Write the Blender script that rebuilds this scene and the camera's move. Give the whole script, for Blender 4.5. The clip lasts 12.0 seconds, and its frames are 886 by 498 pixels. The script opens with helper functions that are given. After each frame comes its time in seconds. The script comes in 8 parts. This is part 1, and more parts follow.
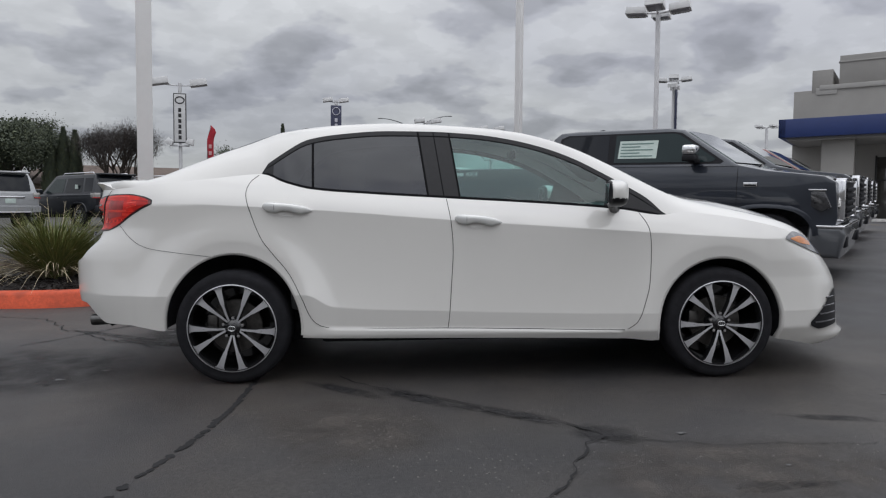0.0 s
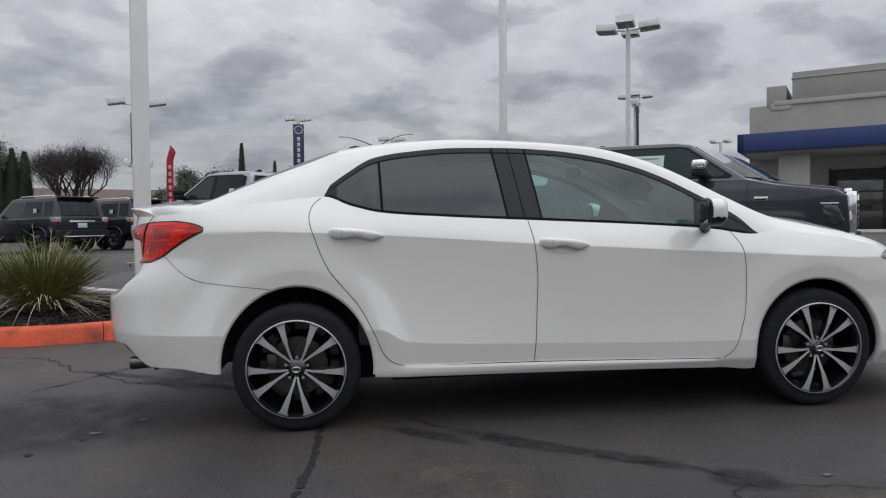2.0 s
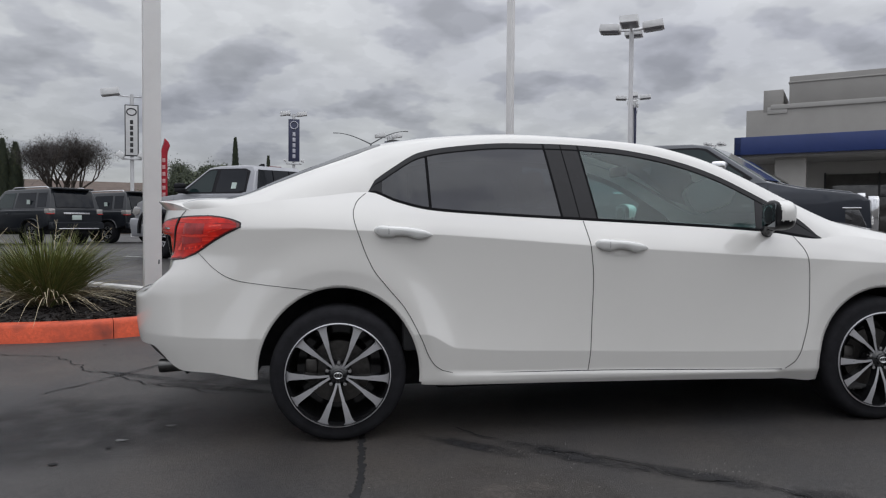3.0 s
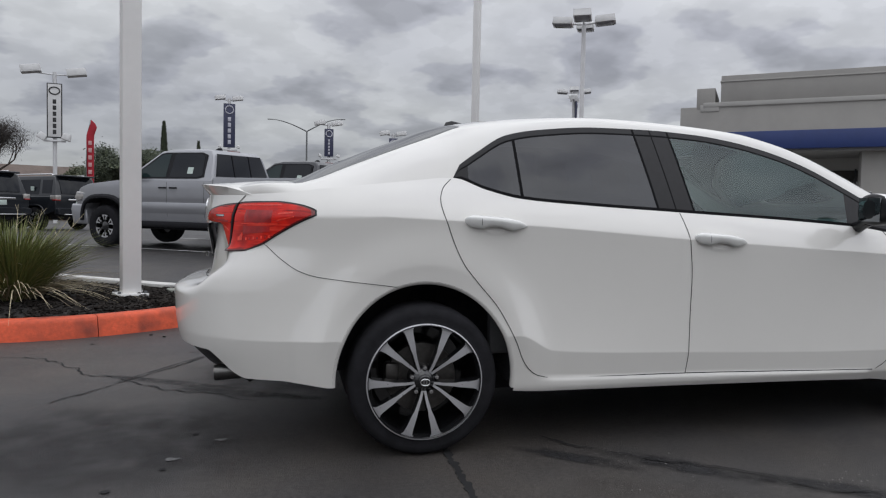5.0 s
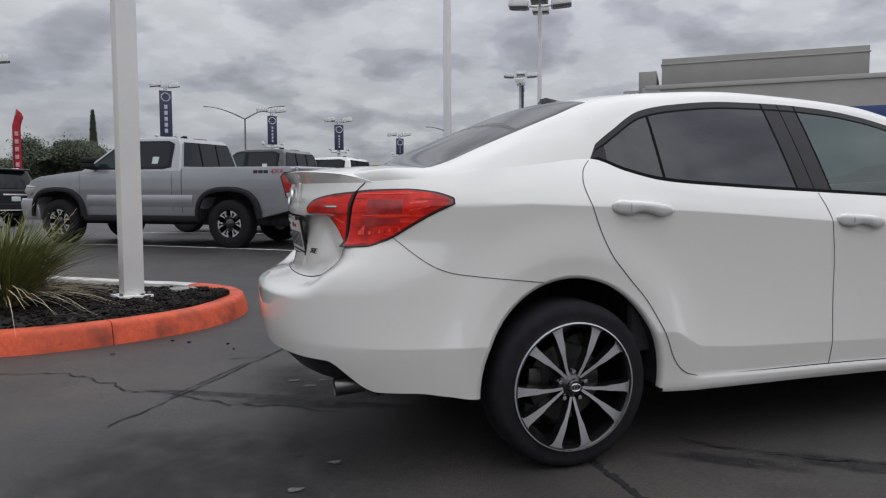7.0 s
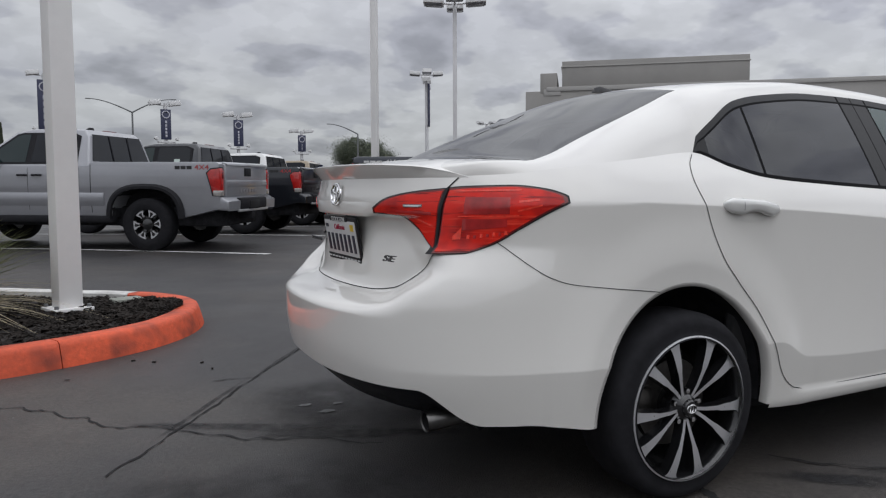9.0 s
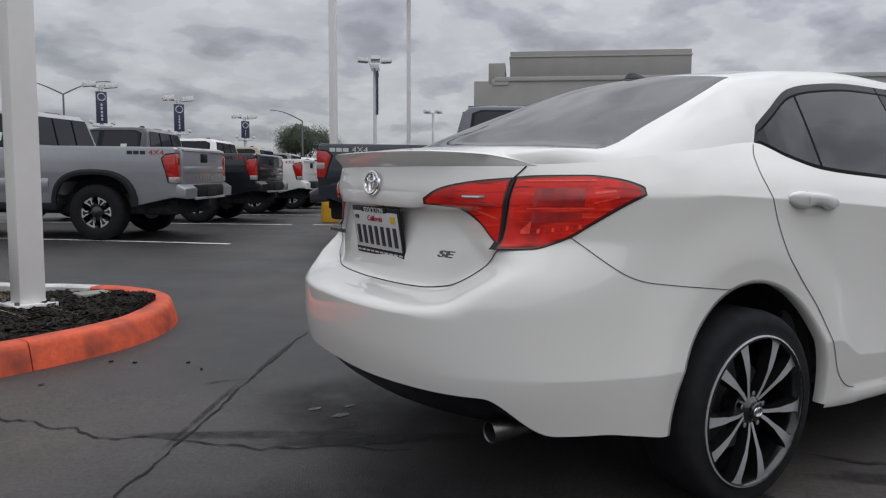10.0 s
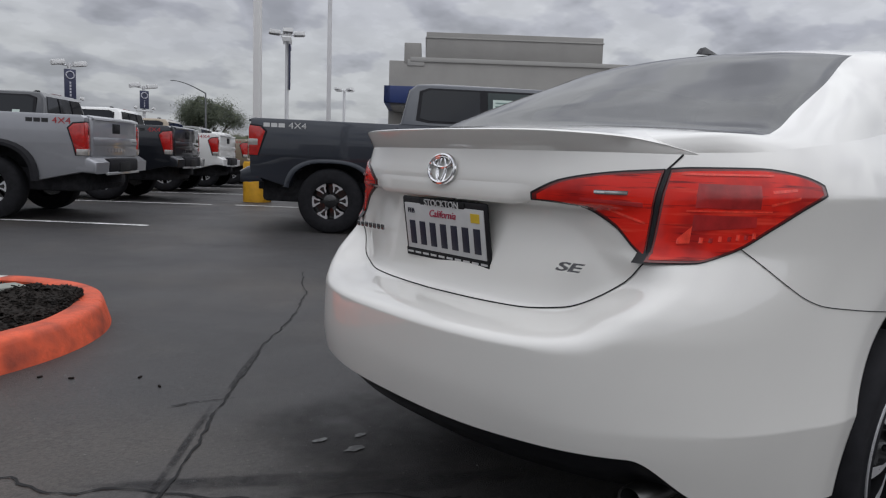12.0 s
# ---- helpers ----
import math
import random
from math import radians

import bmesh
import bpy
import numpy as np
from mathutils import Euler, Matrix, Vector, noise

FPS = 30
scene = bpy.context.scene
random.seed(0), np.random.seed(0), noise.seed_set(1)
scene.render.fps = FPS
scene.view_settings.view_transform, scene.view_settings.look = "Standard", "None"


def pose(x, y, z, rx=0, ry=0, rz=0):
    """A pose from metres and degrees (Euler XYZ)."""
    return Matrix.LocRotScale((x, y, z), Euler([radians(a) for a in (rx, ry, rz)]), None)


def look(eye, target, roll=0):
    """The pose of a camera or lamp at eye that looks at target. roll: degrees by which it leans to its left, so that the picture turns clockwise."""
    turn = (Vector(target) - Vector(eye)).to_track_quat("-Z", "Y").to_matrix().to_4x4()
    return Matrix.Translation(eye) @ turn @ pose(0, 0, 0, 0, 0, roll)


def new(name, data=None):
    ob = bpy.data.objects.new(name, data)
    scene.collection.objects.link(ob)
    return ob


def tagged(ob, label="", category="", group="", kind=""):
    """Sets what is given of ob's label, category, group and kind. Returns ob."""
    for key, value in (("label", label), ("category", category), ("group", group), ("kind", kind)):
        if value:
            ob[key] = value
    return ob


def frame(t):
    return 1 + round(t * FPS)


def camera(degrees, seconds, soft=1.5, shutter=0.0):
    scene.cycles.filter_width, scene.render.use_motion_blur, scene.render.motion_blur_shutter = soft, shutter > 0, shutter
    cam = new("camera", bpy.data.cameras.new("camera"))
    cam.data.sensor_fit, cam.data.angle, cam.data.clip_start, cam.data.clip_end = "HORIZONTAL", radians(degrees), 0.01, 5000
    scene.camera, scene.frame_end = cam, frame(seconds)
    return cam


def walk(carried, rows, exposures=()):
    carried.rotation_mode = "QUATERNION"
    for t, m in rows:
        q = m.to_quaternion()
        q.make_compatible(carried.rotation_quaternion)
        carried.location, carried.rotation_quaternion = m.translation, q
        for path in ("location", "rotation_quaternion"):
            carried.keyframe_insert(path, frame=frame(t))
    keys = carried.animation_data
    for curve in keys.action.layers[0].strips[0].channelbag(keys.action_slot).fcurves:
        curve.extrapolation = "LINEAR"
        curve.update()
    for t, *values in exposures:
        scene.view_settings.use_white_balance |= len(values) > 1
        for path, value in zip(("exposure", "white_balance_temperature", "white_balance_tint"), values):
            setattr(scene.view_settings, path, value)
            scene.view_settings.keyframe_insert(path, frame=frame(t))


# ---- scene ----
cam = camera(65.1, 12.0, soft=1.2)
PATH = [
    (0, (0.975, -4.611, 1.028), (1.066, -2.619, 0.875), -0.5),
    (0.5, (0.827, -4.514, 1.03), (0.955, -2.523, 0.901), -0.2),
    (1, (0.636, -4.446, 1.059), (0.805, -2.456, 0.954), -1.4),
    (1.5, (0.507, -4.383, 1.06), (0.706, -2.396, 0.956), -0.6),
    (2, (0.365, -4.232, 1.062), (0.578, -2.246, 0.957), -1.4),
    (2.5, (0.246, -4.116, 1.069), (0.455, -2.13, 0.96), -0.6),
    (4.5, (-0.387, -3.677, 1.056), (0.015, -1.721, 0.934), -0.4),
    (5, (-0.539, -3.581, 1.058), (-0.104, -1.634, 0.92), 0.4),
    (5.5, (-0.764, -3.451, 1.064), (-0.334, -1.501, 0.95), 0.3),
    (6, (-0.937, -3.351, 1.053), (-0.486, -1.407, 0.927), -0.2),
    (6.5, (-1.078, -3.2, 1.051), (-0.573, -1.271, 0.894), -1.2),
    (7, (-1.204, -3.071, 1.057), (-0.601, -1.173, 0.879), -0.8),
    (8.8, (-1.656, -2.526, 1.052), (-0.79, -0.733, 0.87), -0.9),
    (9, (-1.686, -2.473, 1.057), (-0.809, -0.685, 0.871), -0.6),
    (9.5, (-1.778, -2.314, 1.056), (-0.852, -0.553, 0.855), 0.7),
    (10, (-1.905, -2.144, 1.058), (-0.886, -0.437, 0.84), -0.0),
    (10.5, (-1.974, -1.993, 1.058), (-0.89, -0.327, 0.835), 0.5),
    (11, (-1.992, -1.787, 1.062), (-0.845, -0.165, 0.828), -0.1),
    (11.5, (-1.996, -1.603, 1.067), (-0.802, -0.016, 0.828), 0.4),
    (12, (-2.036, -1.442, 1.059), (-0.797, 0.106, 0.792), 1.8),
]
LEVEL = pose(0, 0, 0, 1.283, -1.053, 0)
walk(cam, [(t, LEVEL @ look(eye, target, roll)) for t, eye, target, roll in PATH], exposures=((0, 0.0), (7, 0.0), (9, -0.02), (12, -0.03)))


# ---- light and sky ----
world = bpy.data.worlds.new("overcast_sky")
scene.world = world
world.use_nodes = True
SUN_EL, SUN_AZ = radians(52), radians(150)


def sky_nodes():
    nt = world.node_tree
    nt.nodes.clear()
    N, L = nt.nodes.new, nt.links.new

    def math_(op, a, b=None, clamp=False):
        n = N("ShaderNodeMath")
        n.operation, n.use_clamp = op, clamp
        for i, v in enumerate((a, b)):
            if v is None:
                continue
            if isinstance(v, (int, float)):
                n.inputs[i].default_value = v
            else:
                L(v, n.inputs[i])
        return n.outputs[0]

    out, bg = N("ShaderNodeOutputWorld"), N("ShaderNodeBackground")
    sky = N("ShaderNodeTexSky")
    sky.sky_type, sky.sun_disc = "NISHITA", False
    sky.sun_elevation, sky.sun_rotation = SUN_EL, SUN_AZ
    tc, sep = N("ShaderNodeTexCoord"), N("ShaderNodeSeparateXYZ")
    L(tc.outputs["Generated"], sep.inputs[0])
    up = math_("MAXIMUM", sep.outputs[2], 0.0)
    den = math_("ADD", up, 0.27)
    comb = N("ShaderNodeCombineXYZ")
    L(math_("DIVIDE", sep.outputs[0], den), comb.inputs[0])
    L(math_("DIVIDE", sep.outputs[1], den), comb.inputs[1])

    def cloud(scale, detail, rough, stops, warp=0.0, off=0.0):
        mp = N("ShaderNodeMapping")
        mp.inputs["Location"].default_value = (off, off * 0.7, 0)
        L(comb.outputs[0], mp.inputs[0])
        n = N("ShaderNodeTexNoise")
        n.inputs["Scale"].default_value, n.inputs["Detail"].default_value = scale, detail
        n.inputs["Roughness"].default_value, n.inputs["Distortion"].default_value = rough, warp
        L(mp.outputs[0], n.inputs["Vector"])
        r = N("ShaderNodeValToRGB")
        r.color_ramp.interpolation = "EASE"
        while len(r.color_ramp.elements) < len(stops):
            r.color_ramp.elements.new(0.5)
        for e, (at, v) in zip(r.color_ramp.elements, stops):
            e.position, e.color = at, (v, v * 1.008, v * (1.06 if v < 0.9 else 1.02), 1)
        L(n.outputs["Fac"], r.inputs[0])
        return r.outputs[0]

    big = cloud(1.2, 3, 0.45, ((0.36, 0.86), (0.62, 1.02)), 0.1, 3.1)
    puff = cloud(3.3, 4.0, 0.47, ((0.34, 0.62), (0.435, 0.79), (0.50, 0.98), (0.60, 1.02)), 0.0, 5.7)
    small = cloud(8.0, 4, 0.5, ((0.36, 0.93), (0.52, 1.00), (0.58, 1.06)), 0.0, 8.0)

    def times(a, b):
        m = N("ShaderNodeMix")
        m.data_type, m.blend_type = "RGBA", "MULTIPLY"
        m.inputs["Factor"].default_value = 1.0
        L(a, m.inputs["A"]), L(b, m.inputs["B"])
        return m.outputs["Result"]
    layers = times(times(big, puff), small)
    # an overcast dome is three times as bright overhead as at the horizon
    grad = math_("ADD", math_("ADD", math_("MULTIPLY", up, 1.55), 0.70), math_("MULTIPLY", math_("MULTIPLY", up, up), 0.80))
    lum = N("ShaderNodeVectorMath")
    lum.operation = "SCALE"
    # the dome is a little brighter on the sun's side
    sunward = math_("ADD", math_("MULTIPLY", sep.outputs[0], 0.16 * math.sin(SUN_AZ)), math_("MULTIPLY", sep.outputs[1], 0.16 * math.cos(SUN_AZ)))
    L(layers, lum.inputs[0]), L(math_("MULTIPLY", grad, math_("ADD", sunward, 1.0)), lum.inputs["Scale"])
    thin = N("ShaderNodeVectorMath")
    thin.operation = "SCALE"
    thin.inputs["Scale"].default_value = 0.012
    L(sky.outputs[0], thin.inputs[0])
    both = N("ShaderNodeVectorMath")
    L(lum.outputs[0], both.inputs[0]), L(thin.outputs[0], both.inputs[1])
    L(both.outputs[0], bg.inputs["Color"])
    bg.inputs["Strength"].default_value = 0.580
    L(bg.outputs[0], out.inputs[0])


sky_nodes()
sun_data = bpy.data.lights.new("sun", "SUN")
sun_data.energy, sun_data.angle, sun_data.color = 0.24, radians(100), (1.0, 0.98, 0.95)
sun = new("sun", sun_data)
sun.matrix_world = look((math.sin(SUN_AZ) * 50, math.cos(SUN_AZ) * 50, 64), (0, 0, 0))

# ---- materials ----
MATS = {}


def mat(name, color, rough=0.5, metal=0.0, coat=0.0, var=0.0, scale=8.0, bump=0.0, bscale=60.0, spec=0.5,
        emit=0.0, trans=0.0, alpha=1.0, fine=0.0, fscale=90.0, rvar=0.0, obj=0.0, coat_rough=0.03, coat_ior=1.5, color2=None, c2scale=1.0, c2lo=0.45, c2hi=0.65):
    """One procedural surface: colour varied at two scales, uneven roughness, fine relief."""
    if name in MATS:
        return MATS[name]
    m = bpy.data.materials.new(name)
    m.use_nodes = True
    nt = m.node_tree
    N, L = nt.nodes.new, nt.links.new
    p = nt.nodes["Principled BSDF"]
    p.inputs["Base Color"].default_value = (*color, 1)
    p.inputs["Roughness"].default_value, p.inputs["Metallic"].default_value = rough, metal
    p.inputs["Coat Weight"].default_value, p.inputs["Coat Roughness"].default_value = coat, coat_rough
    p.inputs["Coat IOR"].default_value = coat_ior
    p.inputs["Specular IOR Level"].default_value = spec
    p.inputs["Transmission Weight"].default_value, p.inputs["Alpha"].default_value = trans, alpha
    if emit:
        p.inputs["Emission Color"].default_value = (*color, 1)
        p.inputs["Emission Strength"].default_value = emit
    tc = N("ShaderNodeTexCoord")

    def tex(s, detail=5, rough_=0.6):
        n = N("ShaderNodeTexNoise")
        n.inputs["Scale"].default_value, n.inputs["Detail"].default_value = s, detail
        n.inputs["Roughness"].default_value = rough_
        L(tc.outputs["Object"], n.inputs["Vector"])
        return n.outputs["Fac"]

    def ranged(fac, lo, hi):
        r = N("ShaderNodeMapRange")
        r.inputs["From Min"].default_value, r.inputs["From Max"].default_value = 0.3, 0.7
        r.inputs["To Min"].default_value, r.inputs["To Max"].default_value = lo, hi
        L(fac, r.inputs["Value"])
        return r.outputs[0]

    value = None
    for amount, s in ((var, scale), (fine, fscale)):
        if amount:
            v = ranged(tex(s), 1 - amount, 1 + amount)
            if value is None:
                value = v
            else:
                k = N("ShaderNodeMath")
                k.operation = "MULTIPLY"
                L(value, k.inputs[0]), L(v, k.inputs[1])
                value = k.outputs[0]
    if obj:
        oi = N("ShaderNodeObjectInfo")
        r = N("ShaderNodeMapRange")
        r.inputs["To Min"].default_value, r.inputs["To Max"].default_value = 1 - obj, 1 + obj
        L(oi.outputs["Random"], r.inputs["Value"])
        if value is None:
            value = r.outputs[0]
        else:
            k = N("ShaderNodeMath")
            k.operation = "MULTIPLY"
            L(value, k.inputs[0]), L(r.outputs[0], k.inputs[1])
            value = k.outputs[0]
    tint = None
    if color2:
        mx, rp = N("ShaderNodeMix"), N("ShaderNodeMapRange")
        mx.data_type = "RGBA"
        mx.inputs["A"].default_value, mx.inputs["B"].default_value = (*color, 1), (*color2, 1)
        rp.inputs["From Min"].default_value, rp.inputs["From Max"].default_value = c2lo, c2hi
        L(tex(c2scale, 8, 0.62), rp.inputs["Value"]), L(rp.outputs[0], mx.inputs["Factor"])
        tint = mx.outputs["Result"]
        L(tint, p.inputs["Base Color"])
    if value is not None:
        s = N("ShaderNodeVectorMath")
        s.operation = "SCALE"
        s.inputs[0].default_value = color
        if tint is not None:
            L(tint, s.inputs[0])
        L(value, s.inputs["Scale"])
        L(s.outputs[0], p.inputs["Base Color"])
    if rvar:
        L(ranged(tex(scale * 2.3), max(0.0, rough - rvar), rough + rvar), p.inputs["Roughness"])
    if bump:
        b = N("ShaderNodeBump")
        b.inputs["Strength"].default_value, b.inputs["Distance"].default_value = bump, 0.01
        L(tex(bscale, 6), b.inputs["Height"])
        L(b.outputs[0], p.inputs["Normal"])
    MATS[name] = m
    return m


def glass_mat(name, tint, alpha_mix, rough=0.02, haze=0.0, sky_tint=(0.4, 0.4, 0.4), ior=1.52):
    """A tinted pane: part clear, part gloss by Fresnel, with an uneven diffuse haze that paints in reflected sky."""
    if name in MATS:
        return MATS[name]
    m = bpy.data.materials.new(name)
    m.use_nodes = True
    nt = m.node_tree
    nt.nodes.clear()
    N, L = nt.nodes.new, nt.links.new
    out, mix, tr, gl, fr = (N("ShaderNodeOutputMaterial"), N("ShaderNodeMixShader"), N("ShaderNodeBsdfTransparent"),
                            N("ShaderNodeBsdfGlossy"), N("ShaderNodeFresnel"))
    tr.inputs["Color"].default_value = (*[c * alpha_mix for c in tint], 1)
    gl.inputs["Roughness"].default_value = rough
    fr.inputs["IOR"].default_value = ior
    body = tr.outputs[0]
    if haze:
        df, m2, tc, nz, rg = N("ShaderNodeBsdfDiffuse"), N("ShaderNodeMixShader"), N("ShaderNodeTexCoord"), N("ShaderNodeTexNoise"), N("ShaderNodeMapRange")
        df.inputs["Color"].default_value = (*sky_tint, 1)
        nz.inputs["Scale"].default_value, nz.inputs["Detail"].default_value = 3.0, 4
        rg.inputs["From Min"].default_value, rg.inputs["From Max"].default_value = 0.3, 0.7
        rg.inputs["To Min"].default_value, rg.inputs["To Max"].default_value = haze * 0.75, haze * 1.25
        L(tc.outputs["Object"], nz.inputs["Vector"]), L(nz.outputs["Fac"], rg.inputs["Value"]), L(rg.outputs[0], m2.inputs[0])
        L(tr.outputs[0], m2.inputs[1]), L(df.outputs[0], m2.inputs[2])
        body = m2.outputs[0]
    L(fr.outputs[0], mix.inputs[0]), L(body, mix.inputs[1]), L(gl.outputs[0], mix.inputs[2])
    L(mix.outputs[0], out.inputs[0])
    MATS[name] = m
    return m


WHITE = mat("pearl_white_paint", (0.702, 0.688, 0.656), 0.42, coat=1.0, coat_rough=0.02, coat_ior=1.78, var=0.012, scale=3, rvar=0.03)
BLACK_TRIM = mat("satin_black_trim", (0.008, 0.008, 0.010), 0.40, spec=0.35, var=0.2, scale=30, bump=0.05)
SEAL = mat("window_seal_rubber", (0.004, 0.004, 0.005), 0.7, spec=0.12, var=0.2, scale=20)
GAP = mat("shut_line", (0.006, 0.006, 0.007), 0.9)
UNDER = mat("underbody_black", (0.028, 0.028, 0.031), 0.9, spec=0.1, var=0.4, scale=12, bump=0.3, bscale=40)
RUBBER = mat("tyre_rubber", (0.016, 0.016, 0.0185), 0.8, spec=0.15, var=0.25, scale=20, bump=0.12, bscale=120)
CHROME = mat("chrome", (0.86, 0.86, 0.87), 0.08, metal=1.0, rvar=0.04, scale=10)
SATIN = mat("machined_alloy", (0.60, 0.60, 0.62), 0.32, metal=0.6, rvar=0.06, scale=25, var=0.03)
GLOSS_BLACK = mat("gloss_black_alloy", (0.010, 0.010, 0.011), 0.16, coat=0.6, var=0.1, scale=20)
STEEL = mat("brake_steel", (0.12, 0.115, 0.11), 0.42, metal=1.0, var=0.2, scale=40)
# the panes' diffuse haze and its colour stand in for reflected sky
TINT = glass_mat("privacy_glass", (0.45, 0.55, 0.75), 0.06, haze=0.10, sky_tint=(0.045, 0.070, 0.150), ior=1.72)
CLEAR = glass_mat("green_tinted_glass", (0.60, 0.86, 0.82), 1.0, rough=0.03, haze=0.16, sky_tint=(0.12, 0.22, 0.22), ior=1.7)
REARGLASS = glass_mat("rear_window_glass", (0.6, 0.6, 0.62), 0.15, haze=0.16, sky_tint=(0.30, 0.31, 0.33))
DARK_RED = mat("dark_red_lamp_insert", (0.13, 0.006, 0.006), 0.25, coat=0.5, var=0.3, scale=30)
SEATCLOTH = mat("grey_seat_cloth", (0.17, 0.17, 0.18), 0.9, var=0.15, scale=20, bump=0.2, bscale=200)
DASH = mat("dashboard_plastic", (0.055, 0.055, 0.058), 0.7, var=0.15, scale=25, bump=0.1, bscale=180)


# ---- mesh helpers ----
def curve(pts):
    """A smooth function through a few (x, y) points, with no overshoot."""
    xs, ys = np.array([p[0] for p in pts], float), np.array([p[1] for p in pts], float)
    h, d = np.diff(xs), np.diff(ys) / np.diff(xs)
    m = np.zeros(len(xs))
    m[0], m[-1] = d[0], d[-1]
    for i in range(1, len(xs) - 1):
        if d[i - 1] * d[i] > 0:
            w1, w2 = 2 * h[i] + h[i - 1], h[i] + 2 * h[i - 1]
            m[i] = (w1 + w2) / (w1 / d[i - 1] + w2 / d[i])

    def f(x):
        x = min(max(x, xs[0]), xs[-1])
        i = int(min(np.searchsorted(xs, x, "right") - 1, len(xs) - 2))
        t = (x - xs[i]) / h[i]
        return float((1 + 2 * t) * (1 - t) ** 2 * ys[i] + t * (1 - t) ** 2 * h[i] * m[i]
                     + t * t * (3 - 2 * t) * ys[i + 1] + t * t * (t - 1) * h[i] * m[i + 1])
    return f


def smooth(a, b, x):
    t = min(max((x - a) / (b - a), 0.0), 1.0)
    return t * t * (3 - 2 * t)


def mesh_of(name, verts, faces, material, soft=True):
    me = bpy.data.meshes.new(name)
    me.from_pydata([tuple(v) for v in verts], [], faces)
    me.materials.append(material)
    if soft:
        me.polygons.foreach_set("use_smooth", [True] * len(me.polygons))
    me.update()
    return me


def sharp(me, deg=35):
    me.polygons.foreach_set("use_smooth", [True] * len(me.polygons))
    me.set_sharp_from_angle(angle=radians(deg))


def piece(name, verts, faces, material, parent=None, label="", soft=True, deg=None):
    me = mesh_of(name, verts, faces, material, soft)
    if deg:
        sharp(me, deg)
    ob = new(name, me)
    if parent is not None:
        ob.parent = parent
    if label:
        ob["label"] = label
    return ob


def part(name, bm, material, parent=None, label="", deg=35):
    """Links a bmesh as one mesh object under a thing or under a part."""
    me = bpy.data.meshes.new(name)
    bm.normal_update()
    bm.to_mesh(me)
    bm.free()
    me.materials.append(material)
    sharp(me, deg)
    ob = new(name, me)
    if parent is not None:
        ob.parent = parent
    if label:
        ob["label"] = label
    return ob


def thing(name, m=None, label="", category="", group="", kind=""):
    e = new(name)
    if m is not None:
        e.matrix_world = m
    e.empty_display_size = 0.1
    return tagged(e, label, category, group, kind)


def box_bm(x0, x1, y0, y1, z0, z1, bevel=0.0, seg=2, bm=None):
    bm = bm or bmesh.new()
    r = bmesh.ops.create_cube(bm, size=1.0)
    vs = r["verts"]
    for v in vs:
        v.co = Vector((x0 + (v.co.x + 0.5) * (x1 - x0), y0 + (v.co.y + 0.5) * (y1 - y0), z0 + (v.co.z + 0.5) * (z1 - z0)))
    if bevel:
        es = list({e for v in vs for e in v.link_edges})
        bmesh.ops.bevel(bm, geom=es, offset=bevel, segments=seg, profile=0.5, affect="EDGES")
    return bm


def prism_bm(outline, lo, hi, axis="y", bevel=0.0, seg=2, bm=None):
    """A closed outline pushed out along one axis from lo to hi."""
    bm = bm or bmesh.new()

    def at(p, w):
        return {"y": (p[0], w, p[1]), "x": (w, p[0], p[1]), "z": (p[0], p[1], w)}[axis]
    a = [bm.verts.new(at(p, lo)) for p in outline]
    b = [bm.verts.new(at(p, hi)) for p in outline]
    n = len(a)
    fs = [bm.faces.new(a), bm.faces.new(b[::-1])]
    for i in range(n):
        fs.append(bm.faces.new((a[i], b[i], b[(i + 1) % n], a[(i + 1) % n])))
    bmesh.ops.recalc_face_normals(bm, faces=fs)
    if bevel:
        es = list({e for f in fs[:2] for e in f.edges})
        bmesh.ops.bevel(bm, geom=es, offset=bevel, segments=seg, profile=0.5, affect="EDGES")
    return bm


def tube_bm(points, radius, sides=10, bm=None, caps=True):
    """A round bar through the points; radius is one number or one for each point."""
    bm = bm or bmesh.new()
    pts = [Vector(p) for p in points]
    rs = radius if isinstance(radius, (list, tuple)) else [radius] * len(pts)
    rings, last = [], None
    for i, p in enumerate(pts):
        d = (pts[min(i + 1, len(pts) - 1)] - pts[max(i - 1, 0)]).normalized()
        ref = last if last is not None else (Vector((0, 0, 1)) if abs(d.z) < 0.9 else Vector((1, 0, 0)))
        u = (ref - d * ref.dot(d)).normalized()
        last = u
        w = d.cross(u)
        rings.append([bm.verts.new(p + rs[i] * (math.cos(a) * u + math.sin(a) * w))
                      for a in (2 * math.pi * k / sides for k in range(sides))])
    for r0, r1 in zip(rings, rings[1:]):
        for k in range(sides):
            bm.faces.new((r0[k], r0[(k + 1) % sides], r1[(k + 1) % sides], r1[k]))
    if caps:
        bm.faces.new(rings[0][::-1])
        bm.faces.new(rings[-1])
    return bm


def lathe_bm(profile, seg=40, axis="y", bm=None, closed=False):
    """A turned shape; profile rows are (radius, along the axis)."""
    bm = bm or bmesh.new()
    rings = []
    for r, w in profile:
        ring = []
        for k in range(seg):
            a = 2 * math.pi * k / seg
            c, s = r * math.cos(a), r * math.sin(a)
            ring.append(bm.verts.new({"y": (c, w, s), "z": (c, s, w), "x": (w, c, s)}[axis]))
        rings.append(ring)
    for r0, r1 in zip(rings, rings[1:]):
        for k in range(seg):
            bm.faces.new((r0[k], r0[(k + 1) % seg], r1[(k + 1) % seg], r1[k]))
    if closed:
        bm.faces.new(rings[0])
        bm.faces.new(rings[-1][::-1])
    bmesh.ops.recalc_face_normals(bm, faces=bm.faces[:])
    return bm


